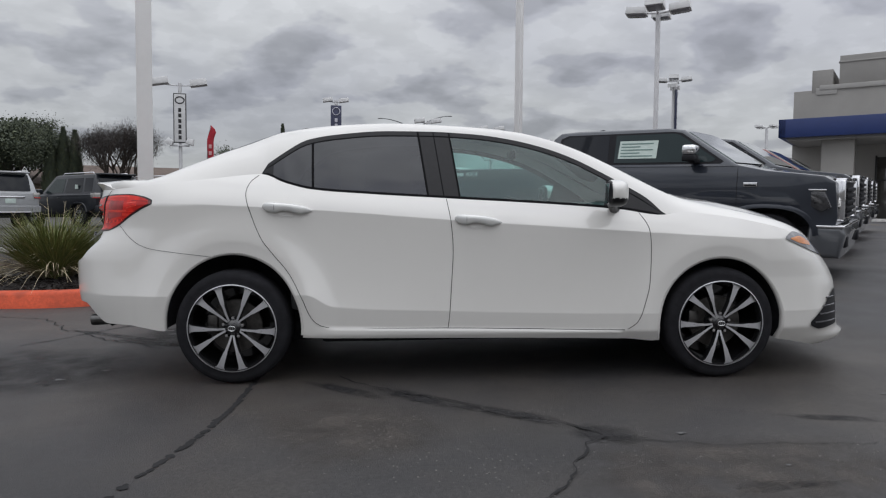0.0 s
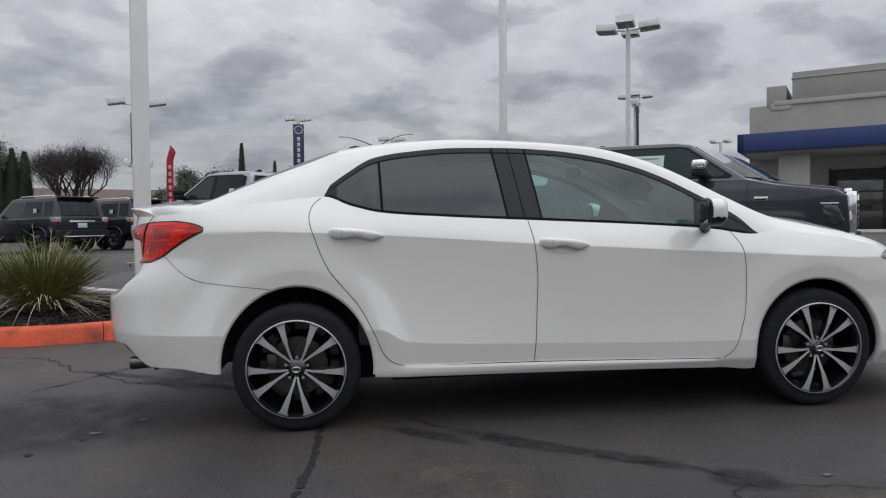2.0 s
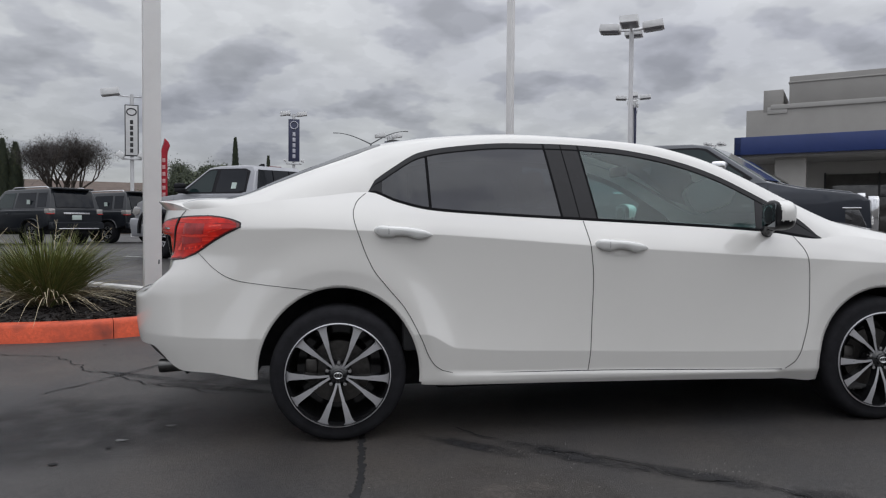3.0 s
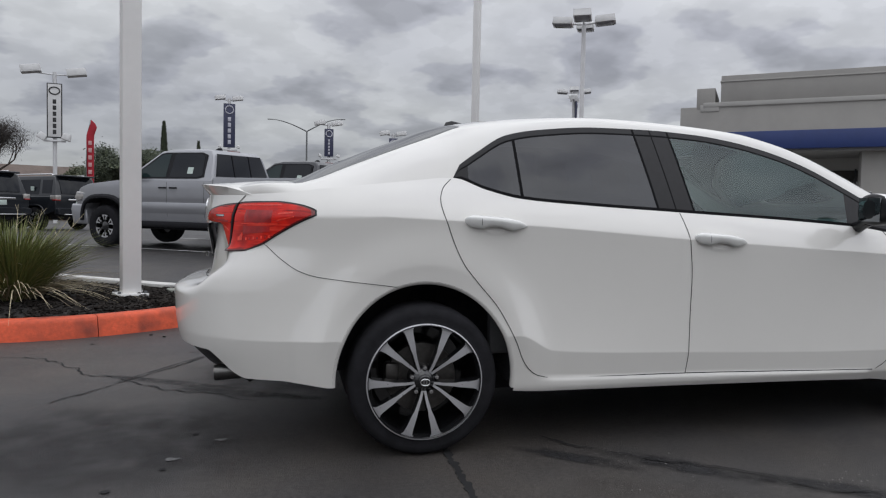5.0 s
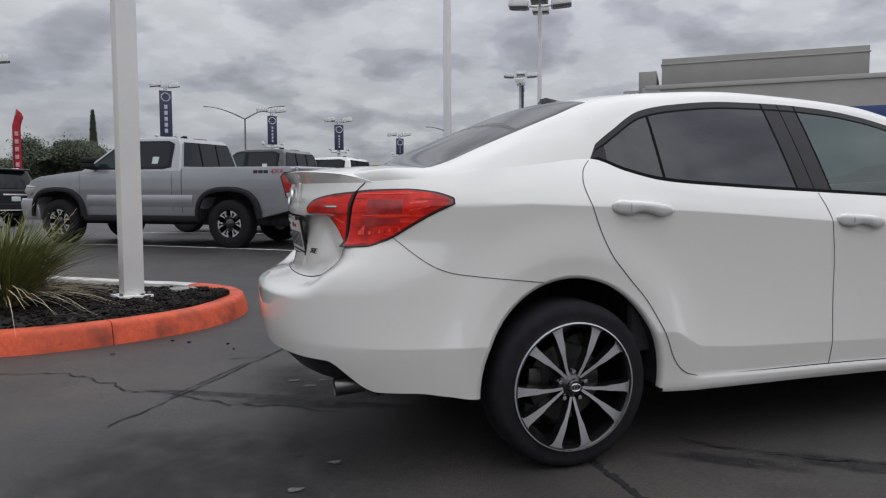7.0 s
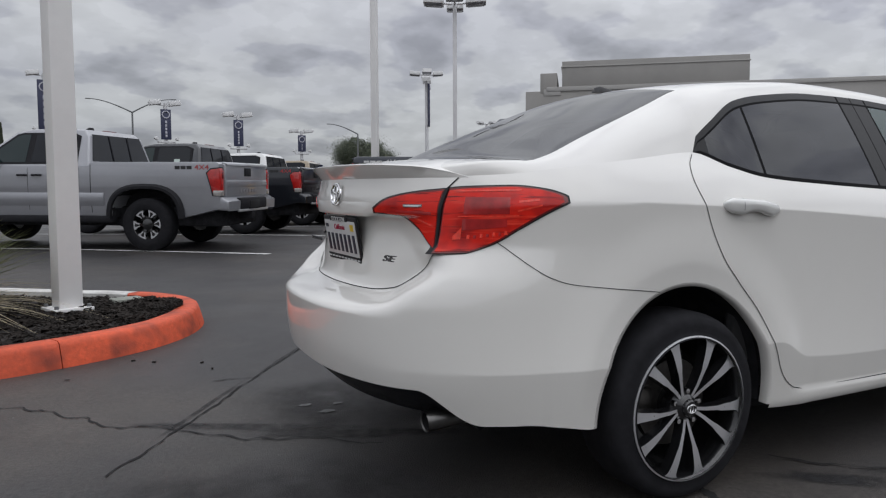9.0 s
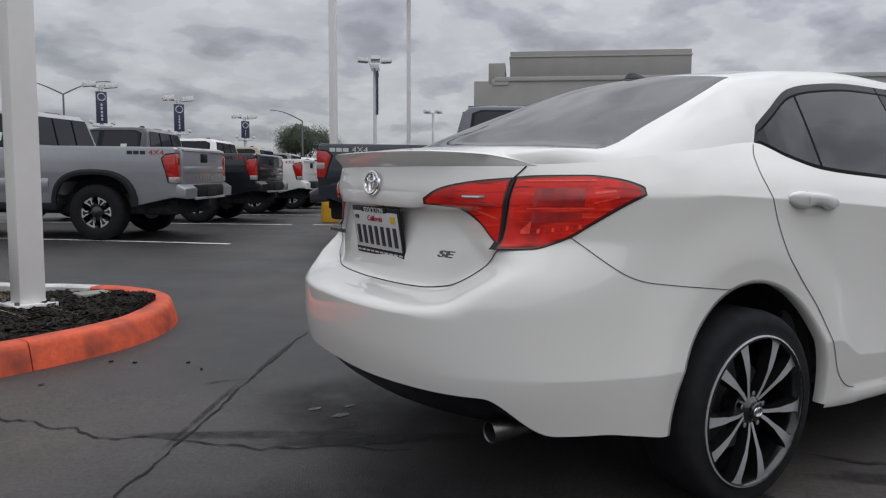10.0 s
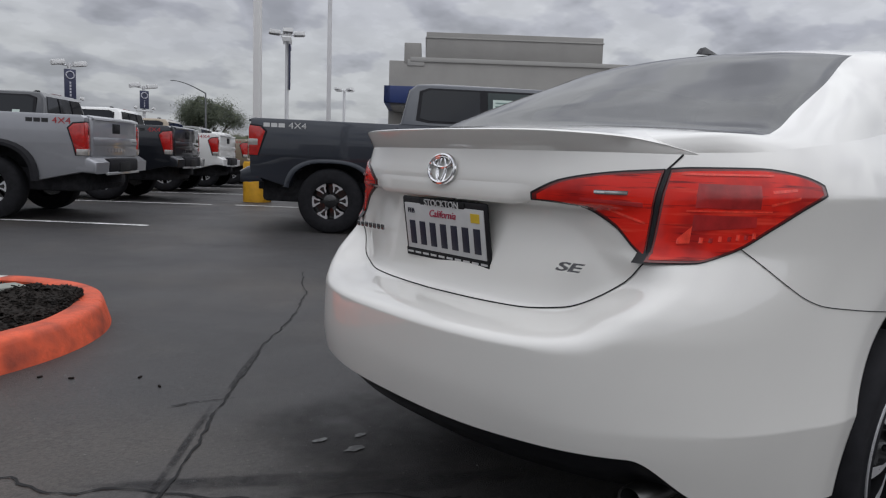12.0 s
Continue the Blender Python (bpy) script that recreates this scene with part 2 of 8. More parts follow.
def ground_z(x, y):
    """The lot climbs gently away from the near row, then runs level."""
    yy = y if y < 10 else 10 + 4 * math.tanh((y - 10) / 4)
    return 0.010 + 0.0117 * max(-14, min(x, 16)) + 0.0240 * max(yy, -8) + 0.09 * smooth(4, 10, y)

# ---- ground ----
ASPHALT = mat("asphalt", (0.0355, 0.034, 0.035), 0.56, var=0.30, scale=0.55, fine=0.42, fscale=70, bump=0.45, bscale=150, rvar=0.08, color2=(0.058, 0.051, 0.045), c2scale=0.42, c2lo=0.47, c2hi=0.66)


def ground():
    def axis(near, far):
        v = [near * k / 24 for k in range(25)]
        x = near
        while x < far:
            x *= 1.28
            v.append(min(x, far))
        return v
    xs = sorted({*(-a for a in axis(24, 1500)), *axis(24, 1500)})
    ys = sorted({*(-a for a in axis(12, 1500)), *axis(30, 1800)})
    verts = [(x, y, ground_z(x, y)) for y in ys for x in xs]
    n = len(xs)
    faces = [(j * n + i, j * n + i + 1, (j + 1) * n + i + 1, (j + 1) * n + i) for j in range(len(ys) - 1) for i in range(n - 1)]
    ob = piece("ground", verts, faces, ASPHALT)
    tagged(ob, "dark worn asphalt of a dealership lot with cracks", "ground", kind="structure")


ground()

# ---- the white saloon ----
from mathutils.bvhtree import BVHTree
char_z = curve([(-1, 1.03), (-0.4, 1.005), (0.44, 0.958), (1.2, 0.896), (2.29, 0.818), (3.0, 0.77)])
char_y = curve([(-0.15, 0.802), (0.4, 0.815), (1.2, 0.838), (1.5, 0.846), (2.0, 0.850), (2.7, 0.848), (2.95, 0.838)])
bulge_y = curve([(-0.15, 0.050), (0.4, 0.047), (1.5, 0.024), (2.7, 0.022)])
crease_z = curve([(-0.2, 0.50), (0.40, 0.50), (0.55, 0.432), (1.18, 0.400), (2.13, 0.372), (2.4, 0.37)])
belt_z = curve([(-1.0, 1.082), (-0.85, 1.078), (-0.6, 1.085), (-0.4, 1.105), (-0.1, 1.135), (0.148, 1.157), (0.283, 1.107), (0.433, 1.069),
                (0.738, 1.042), (1.17, 1.014), (1.83, 0.971), (2.14, 0.944), (2.37, 0.912), (2.5, 0.925), (2.7, 0.905), (3.0, 0.845),
                (3.2, 0.775), (3.4, 0.69), (3.5, 0.66)])
sill_z = curve([(-0.9, 0.340), (-0.60, 0.340), (-0.48, 0.328), (-0.36, 0.306), (0.38, 0.262), (1.17, 0.250), (2.17, 0.226), (2.33, 0.210), (3.05, 0.200), (3.3, 0.15), (3.6, 0.14)])
sill_line = curve([(0.45, 0.330), (0.486, 0.322), (0.577, 0.314), (1.17, 0.306), (2.164, 0.279)])
ARCHES = ((0.005, 0.322, 0.378, 0.408), (2.697, 0.306, 0.362, 0.374))
TAIL_X, NOSE_X, NOSE_N = -0.15, 2.95, 2.9
tail_mid = curve([(0.25, -0.990), (0.35, -1.016), (0.47, -1.048), (0.56, -1.060), (0.656, -1.062), (0.668, -1.054), (0.680, -1.030), (0.690, -0.995), (0.704, -0.930), (0.722, -0.905),
                  (0.80, -0.886), (0.940, -0.866), (0.953, -0.868), (0.964, -0.910), (1.0, -0.914), (1.05, -0.906), (1.10, -0.898)])
tail_end = curve([(0.25, -0.985), (0.36, -1.028), (0.47, -1.058), (0.60, -1.066), (0.68, -1.065), (0.73, -1.050), (0.77, -1.022), (0.81, -0.978), (0.85, -0.933), (0.87, -0.915), (0.97, -0.900), (1.10, -0.885)])
# where the lid's hollow runs out into the corner, by height
hollow_in = curve([(0.70, 0.37), (0.726, 0.40), (0.80, 0.49), (0.87, 0.43), (0.95, 0.36), (1.1, 0.36)])
hollow_out = curve([(0.70, 0.60), (0.726, 0.62), (0.80, 0.66), (0.87, 0.62), (0.95, 0.60), (1.1, 0.60)])
nose_mid = curve([(0.13, 3.54), (0.18, 3.675), (0.205, 3.675), (0.235, 3.63), (0.32, 3.60), (0.50, 3.583), (0.58, 3.545), (0.68, 3.46), (0.76, 3.38), (0.85, 3.28)])


def arch_lift(x, z):
    """The flared lip round each wheel opening: it rises to a rounded ridge and dies out into the side."""
    total = 0.0
    for cx, cz, rx, rz in ARCHES:
        r = math.hypot((x - cx) / rx, (z - cz) / rz)
        if r < 1.6:
            total += 0.010 * min(1.0, max(r - 0.97, 0) / 0.19) * (1 - smooth(1.17, 1.58, r))
    return total


def flank(x, z):
    """Half the width of the side at a place along the car and a height."""
    c, base, lo = char_z(x), char_y(x), crease_z(x)
    if z >= c:
        d = z - c
        y = base - 0.36 * d - 1.6 * d * d
    else:
        s1 = min((c - z) / (c - lo), 1.0)
        y = base + bulge_y(x) * s1 ** 2.3
        if z < lo:
            y -= 0.075 * (lo - z)
            y += 0.010 * smooth(0.44, 0.56, x) * (1 - smooth(2.10, 2.16, x)) * smooth(sill_line(x) + 0.002, sill_line(x) - 0.010, z)
            if z < 0.272:
                y -= 0.55 * (0.272 - z)
    return y + arch_lift(x, z)


def tail_point(th, z, off=0.0):
    """The rounded tail: th runs from the flank (0) to the middle (90 degrees)."""
    n = 2.6
    w = flank(TAIL_X, z) - arch_lift(TAIL_X, z)
    c, s = max(math.cos(th), 0.0) ** (2 / n), max(math.sin(th), 0.0) ** (2 / n)
    y = w * c
    k = 1 - smooth(hollow_in(z), hollow_out(z), y)
    a = TAIL_X - (tail_end(z) * (1 - k) + tail_mid(z) * k)
    d = math.hypot(c, s)
    return (TAIL_X - a * s - off * s / d, -(y + off * c / d), z)


def nose_point(th, z):
    n = NOSE_N
    w = flank(NOSE_X, z)
    c, s = max(math.cos(th), 0.0) ** (2 / n), max(math.sin(th), 0.0) ** (2 / n)
    return (NOSE_X + (nose_mid(z) - NOSE_X) * s, -w * c, z)


def tail_sill(y):
    return 0.340 + 0.105 * (1 - smooth(0.61, 0.73, y))


def skin_y(x, z):
    """Half width at any place along the car, round the ends too."""
    if x < TAIL_X:
        a = TAIL_X - tail_end(z)
        return (flank(TAIL_X, z) - arch_lift(TAIL_X, z)) * max(1 - min((TAIL_X - x) / a, 1.0) ** 2.6, 0.0) ** (1 / 2.6) + arch_lift(x, z)
    if x > NOSE_X:
        a = nose_mid(z) - NOSE_X
        return flank(NOSE_X, z) * max(1 - min((x - NOSE_X) / a, 1.0) ** NOSE_N, 0.0) ** (1 / NOSE_N)
    return flank(x, z)


def saloon_shell():
    """The lower skin as one grid from the middle of the tail to the middle of the nose (right half)."""
    nt, nn_ = 60, 26
    X0, X1, step = -0.52, 3.13, 0.0115
    cols = [("t", 1 - i / nt) for i in range(nt)]
    n = round((X1 - X0) / step)
    cols += [("s", X0 + (X1 - X0) * i / n) for i in range(n)]
    cols += [("n", i / nn_) for i in range(nn_ + 1)]

    def at(kind, v, z):
        if kind == "s":
            return (v, -skin_y(v, z), z)
        if kind == "t":
            a = TAIL_X - tail_end(z)
            t0 = math.asin(((TAIL_X - X0) / a) ** 1.3)
            return tail_point(t0 + (math.pi / 2 - t0) * v, z)
        a = nose_mid(z) - NOSE_X
        t0 = math.asin(((X1 - NOSE_X) / a) ** (NOSE_N / 2))
        return nose_point(t0 + (math.pi / 2 - t0) * v, z)
    grid = []
    for kind, v in cols:
        p, q = at(kind, v, 0.6 if kind != "n" else 0.5), at(kind, v, 1.05 if kind != "n" else 0.7)
        zb, zt = sill_z(p[0]), belt_z(q[0])
        if kind == "t":
            zb = tail_sill(-p[1]) if -p[1] < 0.74 else zb
        # rows follow the lower crease (the bumper's edge at the tail) and the shoulder line
        k = 1 - smooth(0.42, 0.74, -p[1]) if kind == "t" else 0.0
        lo = min(max(crease_z(p[0]) * (1 - k) + 0.656 * k, zb + 0.03), zt - 0.08)
        c = min(max(char_z(p[0]), lo + 0.03), zt - 0.02)
        zs = []
        for z0, z1, n_ in ((zb, lo, 14), (lo, c, 46), (c, zt, 12)):
            e = min(0.004, 0.2 * (z1 - z0))
            zs += [z0, z0 + e] + [z0 + e + (z1 - z0 - 2 * e) * j / n_ for j in range(1, n_)] + [z1 - e]
        grid.append([at(kind, v, z) for z in zs + [zt]])
    rows = len(grid[0]) - 1
    verts = [Vector(p) for col in grid for p in col]
    R1 = rows + 1
    # draw the skin's edge onto the wheel openings
    inside, on = set(), set()
    for k, p in enumerate(verts):
        if p.y > -0.55:
            continue
        for cx, cz, rx, rz in ARCHES:
            r = math.hypot((p.x - cx) / rx, (p.z - cz) / rz)
            if 0.958 < r < 1.036:
                p.x, p.z = cx + (p.x - cx) / r, cz + (p.z - cz) / r
                p.y = -skin_y(p.x, p.z)
                on.add(k)
            elif r < 1:
                inside.add(k)
    faces = []
    for i in range(len(grid) - 1):
        for j in range(rows):
            f = (i * R1 + j, (i + 1) * R1 + j, (i + 1) * R1 + j + 1, i * R1 + j + 1)
            if any(k in inside for k in f) or all(k in on for k in f):
                continue
            faces.append(f)
    me = mesh_of("shell", verts, faces, WHITE)
    normals = [Vector(v.normal) for v in me.vertices]
    for i, nn in enumerate(normals):
        if abs(verts[i].y) < 1e-4:
            nn.y = 0
            nn.normalize()
    bpy.data.meshes.remove(me)
    return verts, faces, normals


def mirrored(verts, faces, normals=None):
    v2 = [Vector((v[0], -v[1], v[2])) for v in verts]
    f2 = [tuple(reversed(f)) for f in faces]
    return (v2, f2, [Vector((n.x, -n.y, n.z)) for n in normals]) if normals else (v2, f2)


def sub_mesh(name, verts, faces, normals, material, parent, label=""):
    """A panel cut from a larger skin that keeps the whole skin's shading."""
    used = sorted({k for f in faces for k in f})
    idx = {k: i for i, k in enumerate(used)}
    me = mesh_of(name, [verts[k] for k in used], [tuple(idx[k] for k in f) for f in faces], material)
    me.normals_split_custom_set_from_vertices([normals[k] for k in used])
    ob = new(name, me)
    ob.parent = parent
    if label:
        ob["label"] = label
    return ob


# edges of the panels on the flank, as height by place or place by height
rear_edge = curve([(0.30, 0.62), (0.318, 0.52), (0.326, 0.486), (0.377, 0.426), (0.476, 0.383), (0.615, 0.311), (0.723, 0.224), (0.80, 0.166), (0.936, 0.110), (1.057, 0.078), (1.110, 0.094), (1.155, 0.142)])
mid_edge = curve([(0.29, 1.168), (0.373, 1.179), (0.559, 1.193), (0.743, 1.203), (0.865, 1.195), (1.02, 1.170)])
front_edge = curve([(0.262, 2.13), (0.282, 2.164), (0.319, 2.215), (0.403, 2.252), (0.544, 2.288), (0.730, 2.298), (0.839, 2.287), (0.938, 2.235)])
seam_z = curve([(-0.72, 0.94), (-0.64, 0.886), (-0.555, 0.812), (-0.50, 0.776), (-0.44, 0.755), (-0.35, 0.741), (-0.205, 0.722), (-0.08, 0.704)])


def panel_of(c):
    x, y, z = c
    if x < 0.3 and z < seam_z(x) and x < -0.2 or (x < -0.55 and z < 0.712 + 0.10 * smooth(0.40, 0.62, -y)):
        return "rear_bumper"
    if x < -0.7 and -y < 0.60:
        return "trunk_lid"
    if z > sill_line(x) and 0.0 < x < 2.4:
        if rear_edge(z) < x < mid_edge(z):
            return "rear_door"
        if mid_edge(z) <= x < front_edge(z):
            return "front_door"
    if x > 3.03 and z < 0.82 - 0.35 * (x - 3.03):
        return "front_bumper"
    return "body"


def ribbon(name, path, width, material, parent, off=0.0012, both=True, on=None):
    """A thin dark strip that lies on the skin: a shut line, a seal or a moulding."""
    pts = [Vector(p) for p in path]
    verts, faces = [], []
    for i, p in enumerate(pts):
        d = (pts[min(i + 1, len(pts) - 1)] - pts[max(i - 1, 0)]).normalized()
        nrm = on[i] if on else Vector((0, -1, 0.12))
        nrm = Vector(nrm).normalized()
        s = d.cross(nrm).normalized()
        verts += [p + nrm * off - s * width / 2, p + nrm * (off + 0.0006), p + nrm * off + s * width / 2]
        if i:
            k = 3 * i
            faces += [(k - 3, k, k + 1, k - 2), (k - 2, k + 1, k + 2, k - 1)]
    obs = [piece(name, verts, faces, material, parent)]
    if both:
        v2, f2 = mirrored(verts, faces)
        obs.append(piece(name, v2, f2, material, parent))
    return obs


def ring_bm(rx, rz, r, seg=40, bm=None, c=(0, 0)):
    """An oval ring standing in the x-z plane."""
    bm = bm or bmesh.new()
    pts = [(c[0] + rx * math.cos(2 * math.pi * k / seg), 0, c[1] + rz * math.sin(2 * math.pi * k / seg)) for k in range(seg)]
    rings = []
    for k, p in enumerate(pts):
        a = 2 * math.pi * k / seg
        n = Vector((math.cos(a) / rx, 0, math.sin(a) / rz)).normalized()
        rings.append([bm.verts.new(Vector(p) + r * (math.cos(b) * n + math.sin(b) * Vector((0, 1, 0)))) for b in (2 * math.pi * q / 8 for q in range(8))])
    for k in range(seg):
        r0, r1 = rings[k], rings[(k + 1) % seg]
        for q in range(8):
            bm.faces.new((r0[q], r0[(q + 1) % 8], r1[(q + 1) % 8], r1[q]))
    return bm


def wheel_saloon(m, parent, side):
    """A ten-spoke alloy wheel with its tyre, facing -y before it is placed."""
    R = 0.313
    w = thing("wheel")
    w.parent = parent
    w.matrix_local = m
    part("tyre", lathe_bm([(0.232, -0.010), (0.238, -0.002), (0.252, 0.004), (0.270, 0.001), (0.290, 0.006), (0.300, 0.014), (0.308, 0.028),
                           (0.3125, 0.05), (R, 0.10), (0.3125, 0.16), (0.300, 0.195), (0.25, 0.205)], 64), RUBBER, w, deg=50)
    part("rim", lathe_bm([(0.234, -0.006), (0.240, -0.004), (0.2405, 0.004), (0.236, 0.006)], 64), SATIN, w, "machined silver rim lip", deg=50)
    part("barrel", lathe_bm([(0.236, 0.000), (0.228, 0.010), (0.222, 0.05), (0.215, 0.15), (0.20, 0.19), (0.02, 0.195)], 48), GLOSS_BLACK, w, "black inner rim", deg=50)
    part("brake_disc", lathe_bm([(0.06, 0.085), (0.145, 0.085), (0.147, 0.09), (0.147, 0.105), (0.06, 0.105)], 40), STEEL, w)
    part("caliper", box_bm(-0.155, -0.095, 0.070, 0.13, -0.05, 0.06, 0.012), STEEL, w)
    for k in range(5):
        a0 = math.radians(-90 + 72 * k)
        for sgn in (-1, 1):
            bm = bmesh.new()
            stations = []
            h0, hm, h1 = a0 + sgn * math.radians(5.5), a0 + sgn * math.radians(13), a0 + sgn * math.radians(15.3)
            for r, ang, wid in ((0.034, h0, 0.0050), (0.080, h0 + (hm - h0) * 0.62, 0.0060), (0.128, hm, 0.0076), (0.140, hm + (h1 - hm) * 0.2, 0.0098), (0.150, hm + (h1 - hm) * 0.4, 0.0112), (0.180, hm + (h1 - hm) * 0.7, 0.0134),
                                (0.206, hm + (h1 - hm) * 0.9, 0.0158), (0.222, h1, 0.0195), (0.231, h1, 0.0290), (0.238, h1, 0.0390)):
                t = (r - 0.036) / 0.202
                yy = 0.010 - 0.012 * math.sin(math.pi * min(t * 0.9, 1)) + 0.006 * (1 - t)
                stations.append((r, ang, wid, yy))
            rings = []
            for r, ang, wid, yy in stations:
                c = Vector((r * math.cos(ang), yy, r * math.sin(ang)))
                tdir = Vector((-math.sin(ang), 0, math.cos(ang)))
                rings.append([bm.verts.new(c - tdir * wid), bm.verts.new(c + tdir * wid),
                              bm.verts.new(c + tdir * (wid + 0.004) + Vector((0, 0.035, 0))), bm.verts.new(c - tdir * (wid + 0.004) + Vector((0, 0.035, 0)))])
            for r0, r1 in zip(rings, rings[1:]):
                for q in range(4):
                    f = bm.faces.new((r0[q], r0[(q + 1) % 4], r1[(q + 1) % 4], r1[q]))
                    f.material_index = 0 if q == 0 else 1
            bmesh.ops.recalc_face_normals(bm, faces=bm.faces[:])
            sp = part("spoke", bm, SATIN, w, "machined silver face with black flanks")
            sp.data.materials.append(GLOSS_BLACK)
    part("hub", lathe_bm([(0.002, 0.004), (0.030, 0.005), (0.050, 0.022), (0.062, 0.04), (0.062, 0.19)], 32), GLOSS_BLACK, w)
    cap = part("centre_cap", lathe_bm([(0.001, -0.007), (0.024, -0.006), (0.028, -0.002), (0.029, 0.004)], 28), GLOSS_BLACK, w)
    part("badge", ring_bm(0.019, 0.0135, 0.0022, 24), CHROME, cap).location = (0, -0.0075, 0)
    part("badge_oval", ring_bm(0.006, 0.012, 0.002, 16), CHROME, cap).location = (0, -0.0075, 0)
    for k in range(5):
        a = math.radians(-90 + 36 + 72 * k)
        b = lathe_bm([(0.001, -0.004), (0.008, -0.003), (0.010, 0.012)], 10)
        for v in b.verts:
            v.co += Vector((0.054 * math.cos(a), 0.016, 0.054 * math.sin(a)))
        part("lug_nut", b, CHROME, w)
    return w


TRUNK = []


def saloon():
    car = thing("saloon_car", LEVEL, "white four-door saloon car with tinted rear windows, parked on asphalt", "car")
    verts, faces, normals = saloon_shell()
    groups = {}
    for f in faces:
        c = sum((verts[k] for k in f), Vector()) / 4
        groups.setdefault(panel_of(c), []).append(f)
    v2, _, n2 = mirrored(verts, [], normals)
    both_v, both_n, off = verts + v2, normals + n2, len(verts)
    for name, fs in groups.items():
        left = [tuple(k + off for k in reversed(f)) for f in fs]
        if name in ("rear_door", "front_door"):
            sub_mesh(name, verts, fs, normals, WHITE, car)
            sub_mesh(name, v2, [tuple(reversed(f)) for f in fs], n2, WHITE, car)
        else:
            sub_mesh(name, both_v, fs + left, both_n, WHITE, car)

    # ---- upper body: sections from the belt over the side glass to the roof's middle ----
    top_z = curve([(0.105, 1.157), (0.25, 1.262), (0.41, 1.349), (0.57, 1.377), (0.893, 1.398), (1.15, 1.394), (1.377, 1.377), (1.54, 1.347), (1.704, 1.298), (1.868, 1.230), (2.02, 1.152), (2.18, 1.065), (2.28, 1.006), (2.37, 0.930)])
    rail_z = curve([(-0.80, 1.098), (-0.6, 1.125), (-0.5, 1.126), (-0.435, 1.140), (-0.27, 1.203), (-0.104, 1.268), (0.061, 1.330), (0.243, 1.396), (0.557, 1.434), (0.89, 1.446), (1.224, 1.432), (1.56, 1.393), (1.713, 1.350), (1.88, 1.283), (2.05, 1.200), (2.217, 1.112), (2.387, 1.030), (2.5, 0.990), (2.7, 0.950), (2.9, 0.905), (3.075, 0.855), (3.2, 0.805), (3.3, 0.750)])
    rail_y = curve([(-0.80, 0.40), (-0.7, 0.58), (-0.6, 0.645), (-0.5, 0.66), (-0.3, 0.63), (-0.1, 0.60), (0.22, 0.535), (0.6, 0.545), (1.2, 0.555), (1.6, 0.58), (2.0, 0.64), (2.39, 0.70), (2.7, 0.66), (3.1, 0.58), (3.3, 0.46)])
    mid_z = curve([(-0.80, 1.122), (-0.6, 1.148), (-0.5, 1.150), (-0.3, 1.233), (-0.1, 1.319), (0.2, 1.430), (0.557, 1.469), (0.89, 1.479), (1.224, 1.466), (1.5, 1.430), (1.7, 1.370), (2.0, 1.235), (2.217, 1.125), (2.39, 1.040), (2.5, 1.015), (2.7, 0.985), (2.9, 0.945), (3.075, 0.900), (3.2, 0.850), (3.3, 0.790)])
    bow = curve([(-0.80, -0.10), (-0.5, -0.05), (-0.2, -0.03), (0.2, 0.0), (1.2, 0.0), (1.5, 0.08), (2.4, 0.20), (3.0, 0.17), (3.3, 0.12)])

    def belt_y(u):
        z = belt_z(u)
        if u < TAIL_X:
            a = TAIL_X - tail_end(z)
            return flank(TAIL_X, z) * max(1 - min((TAIL_X - u) / a, 0.9999) ** 2.6, 0) ** (1 / 2.6)
        if u > NOSE_X:
            a = nose_mid(z) - NOSE_X
            return flank(NOSE_X, z) * max(1 - min((u - NOSE_X) / a, 0.9999) ** NOSE_N, 0) ** (1 / NOSE_N)
        return flank(u, z)

    lean_k = curve([(-0.8, 0.0), (0.15, 0.0), (0.44, 0.04), (1.0, 0.145), (1.3, 0.145), (1.9, 0.0), (3.3, 0.0)])
    marks = [-0.80, -0.505, 0.105, 0.148, 0.215, 0.432, 0.446, 1.066, 1.078, 1.157, 1.163, 1.243, 1.253, 1.50, 2.03, 2.05, 2.37, 2.40, 3.3]
    us = []
    for a, b in zip(marks, marks[1:]):
        k = max(1, round((b - a) / 0.03))
        us += [a + (b - a) * i / k for i in range(k)]
    us.append(marks[-1])
    N1, N2, N3 = 11, 7, 14
    grid = []
    for u in us:
        za, ya = belt_z(u), belt_y(u)
        zt = max(top_z(u), za) if 0.105 <= u <= 2.37 else za
        if u < 0.149:
            zt = za
        h = zt - za
        yt = ya - 0.40 * h - 0.16 * h * h
        zr, yr = max(rail_z(u), zt + 0.004), rail_y(u)
        if yr > yt:
            yr = yt - 0.005
        zm, bw = mid_z(u), bow(u)
        row = []
        # belt seal, glass, inner seal and the black frame above it
        edge, frame_h = min(0.014, 0.2 * h), min(0.024, 0.3 * h)
        seal_h = min(0.008, 0.08 * h)
        g1 = h - frame_h - seal_h
        fr = [v / h for v in [0] + [edge + (g1 - edge) * i / (N1 - 3) for i in range(N1 - 2)] + [h - frame_h, h]] if h > 1e-6 else [0] * (N1 + 1)
        for s in fr:
            z = za + h * s
            row.append((u, ya - 0.40 * (z - za) - 0.16 * (z - za) ** 2, z))
        for i in range(1, N2 + 1):
            s = i / N2
            y, z = yt + (yr - yt) * s, zt + (zr - zt) * s
            bul = math.sin(math.pi * s)
            dy, dz = zr - zt, yt - yr
            ln = math.hypot(dy, dz) + 1e-9
            k = 0.09 * ln * bul
            row.append((u, y + k * dy / ln, z + k * dz / ln))
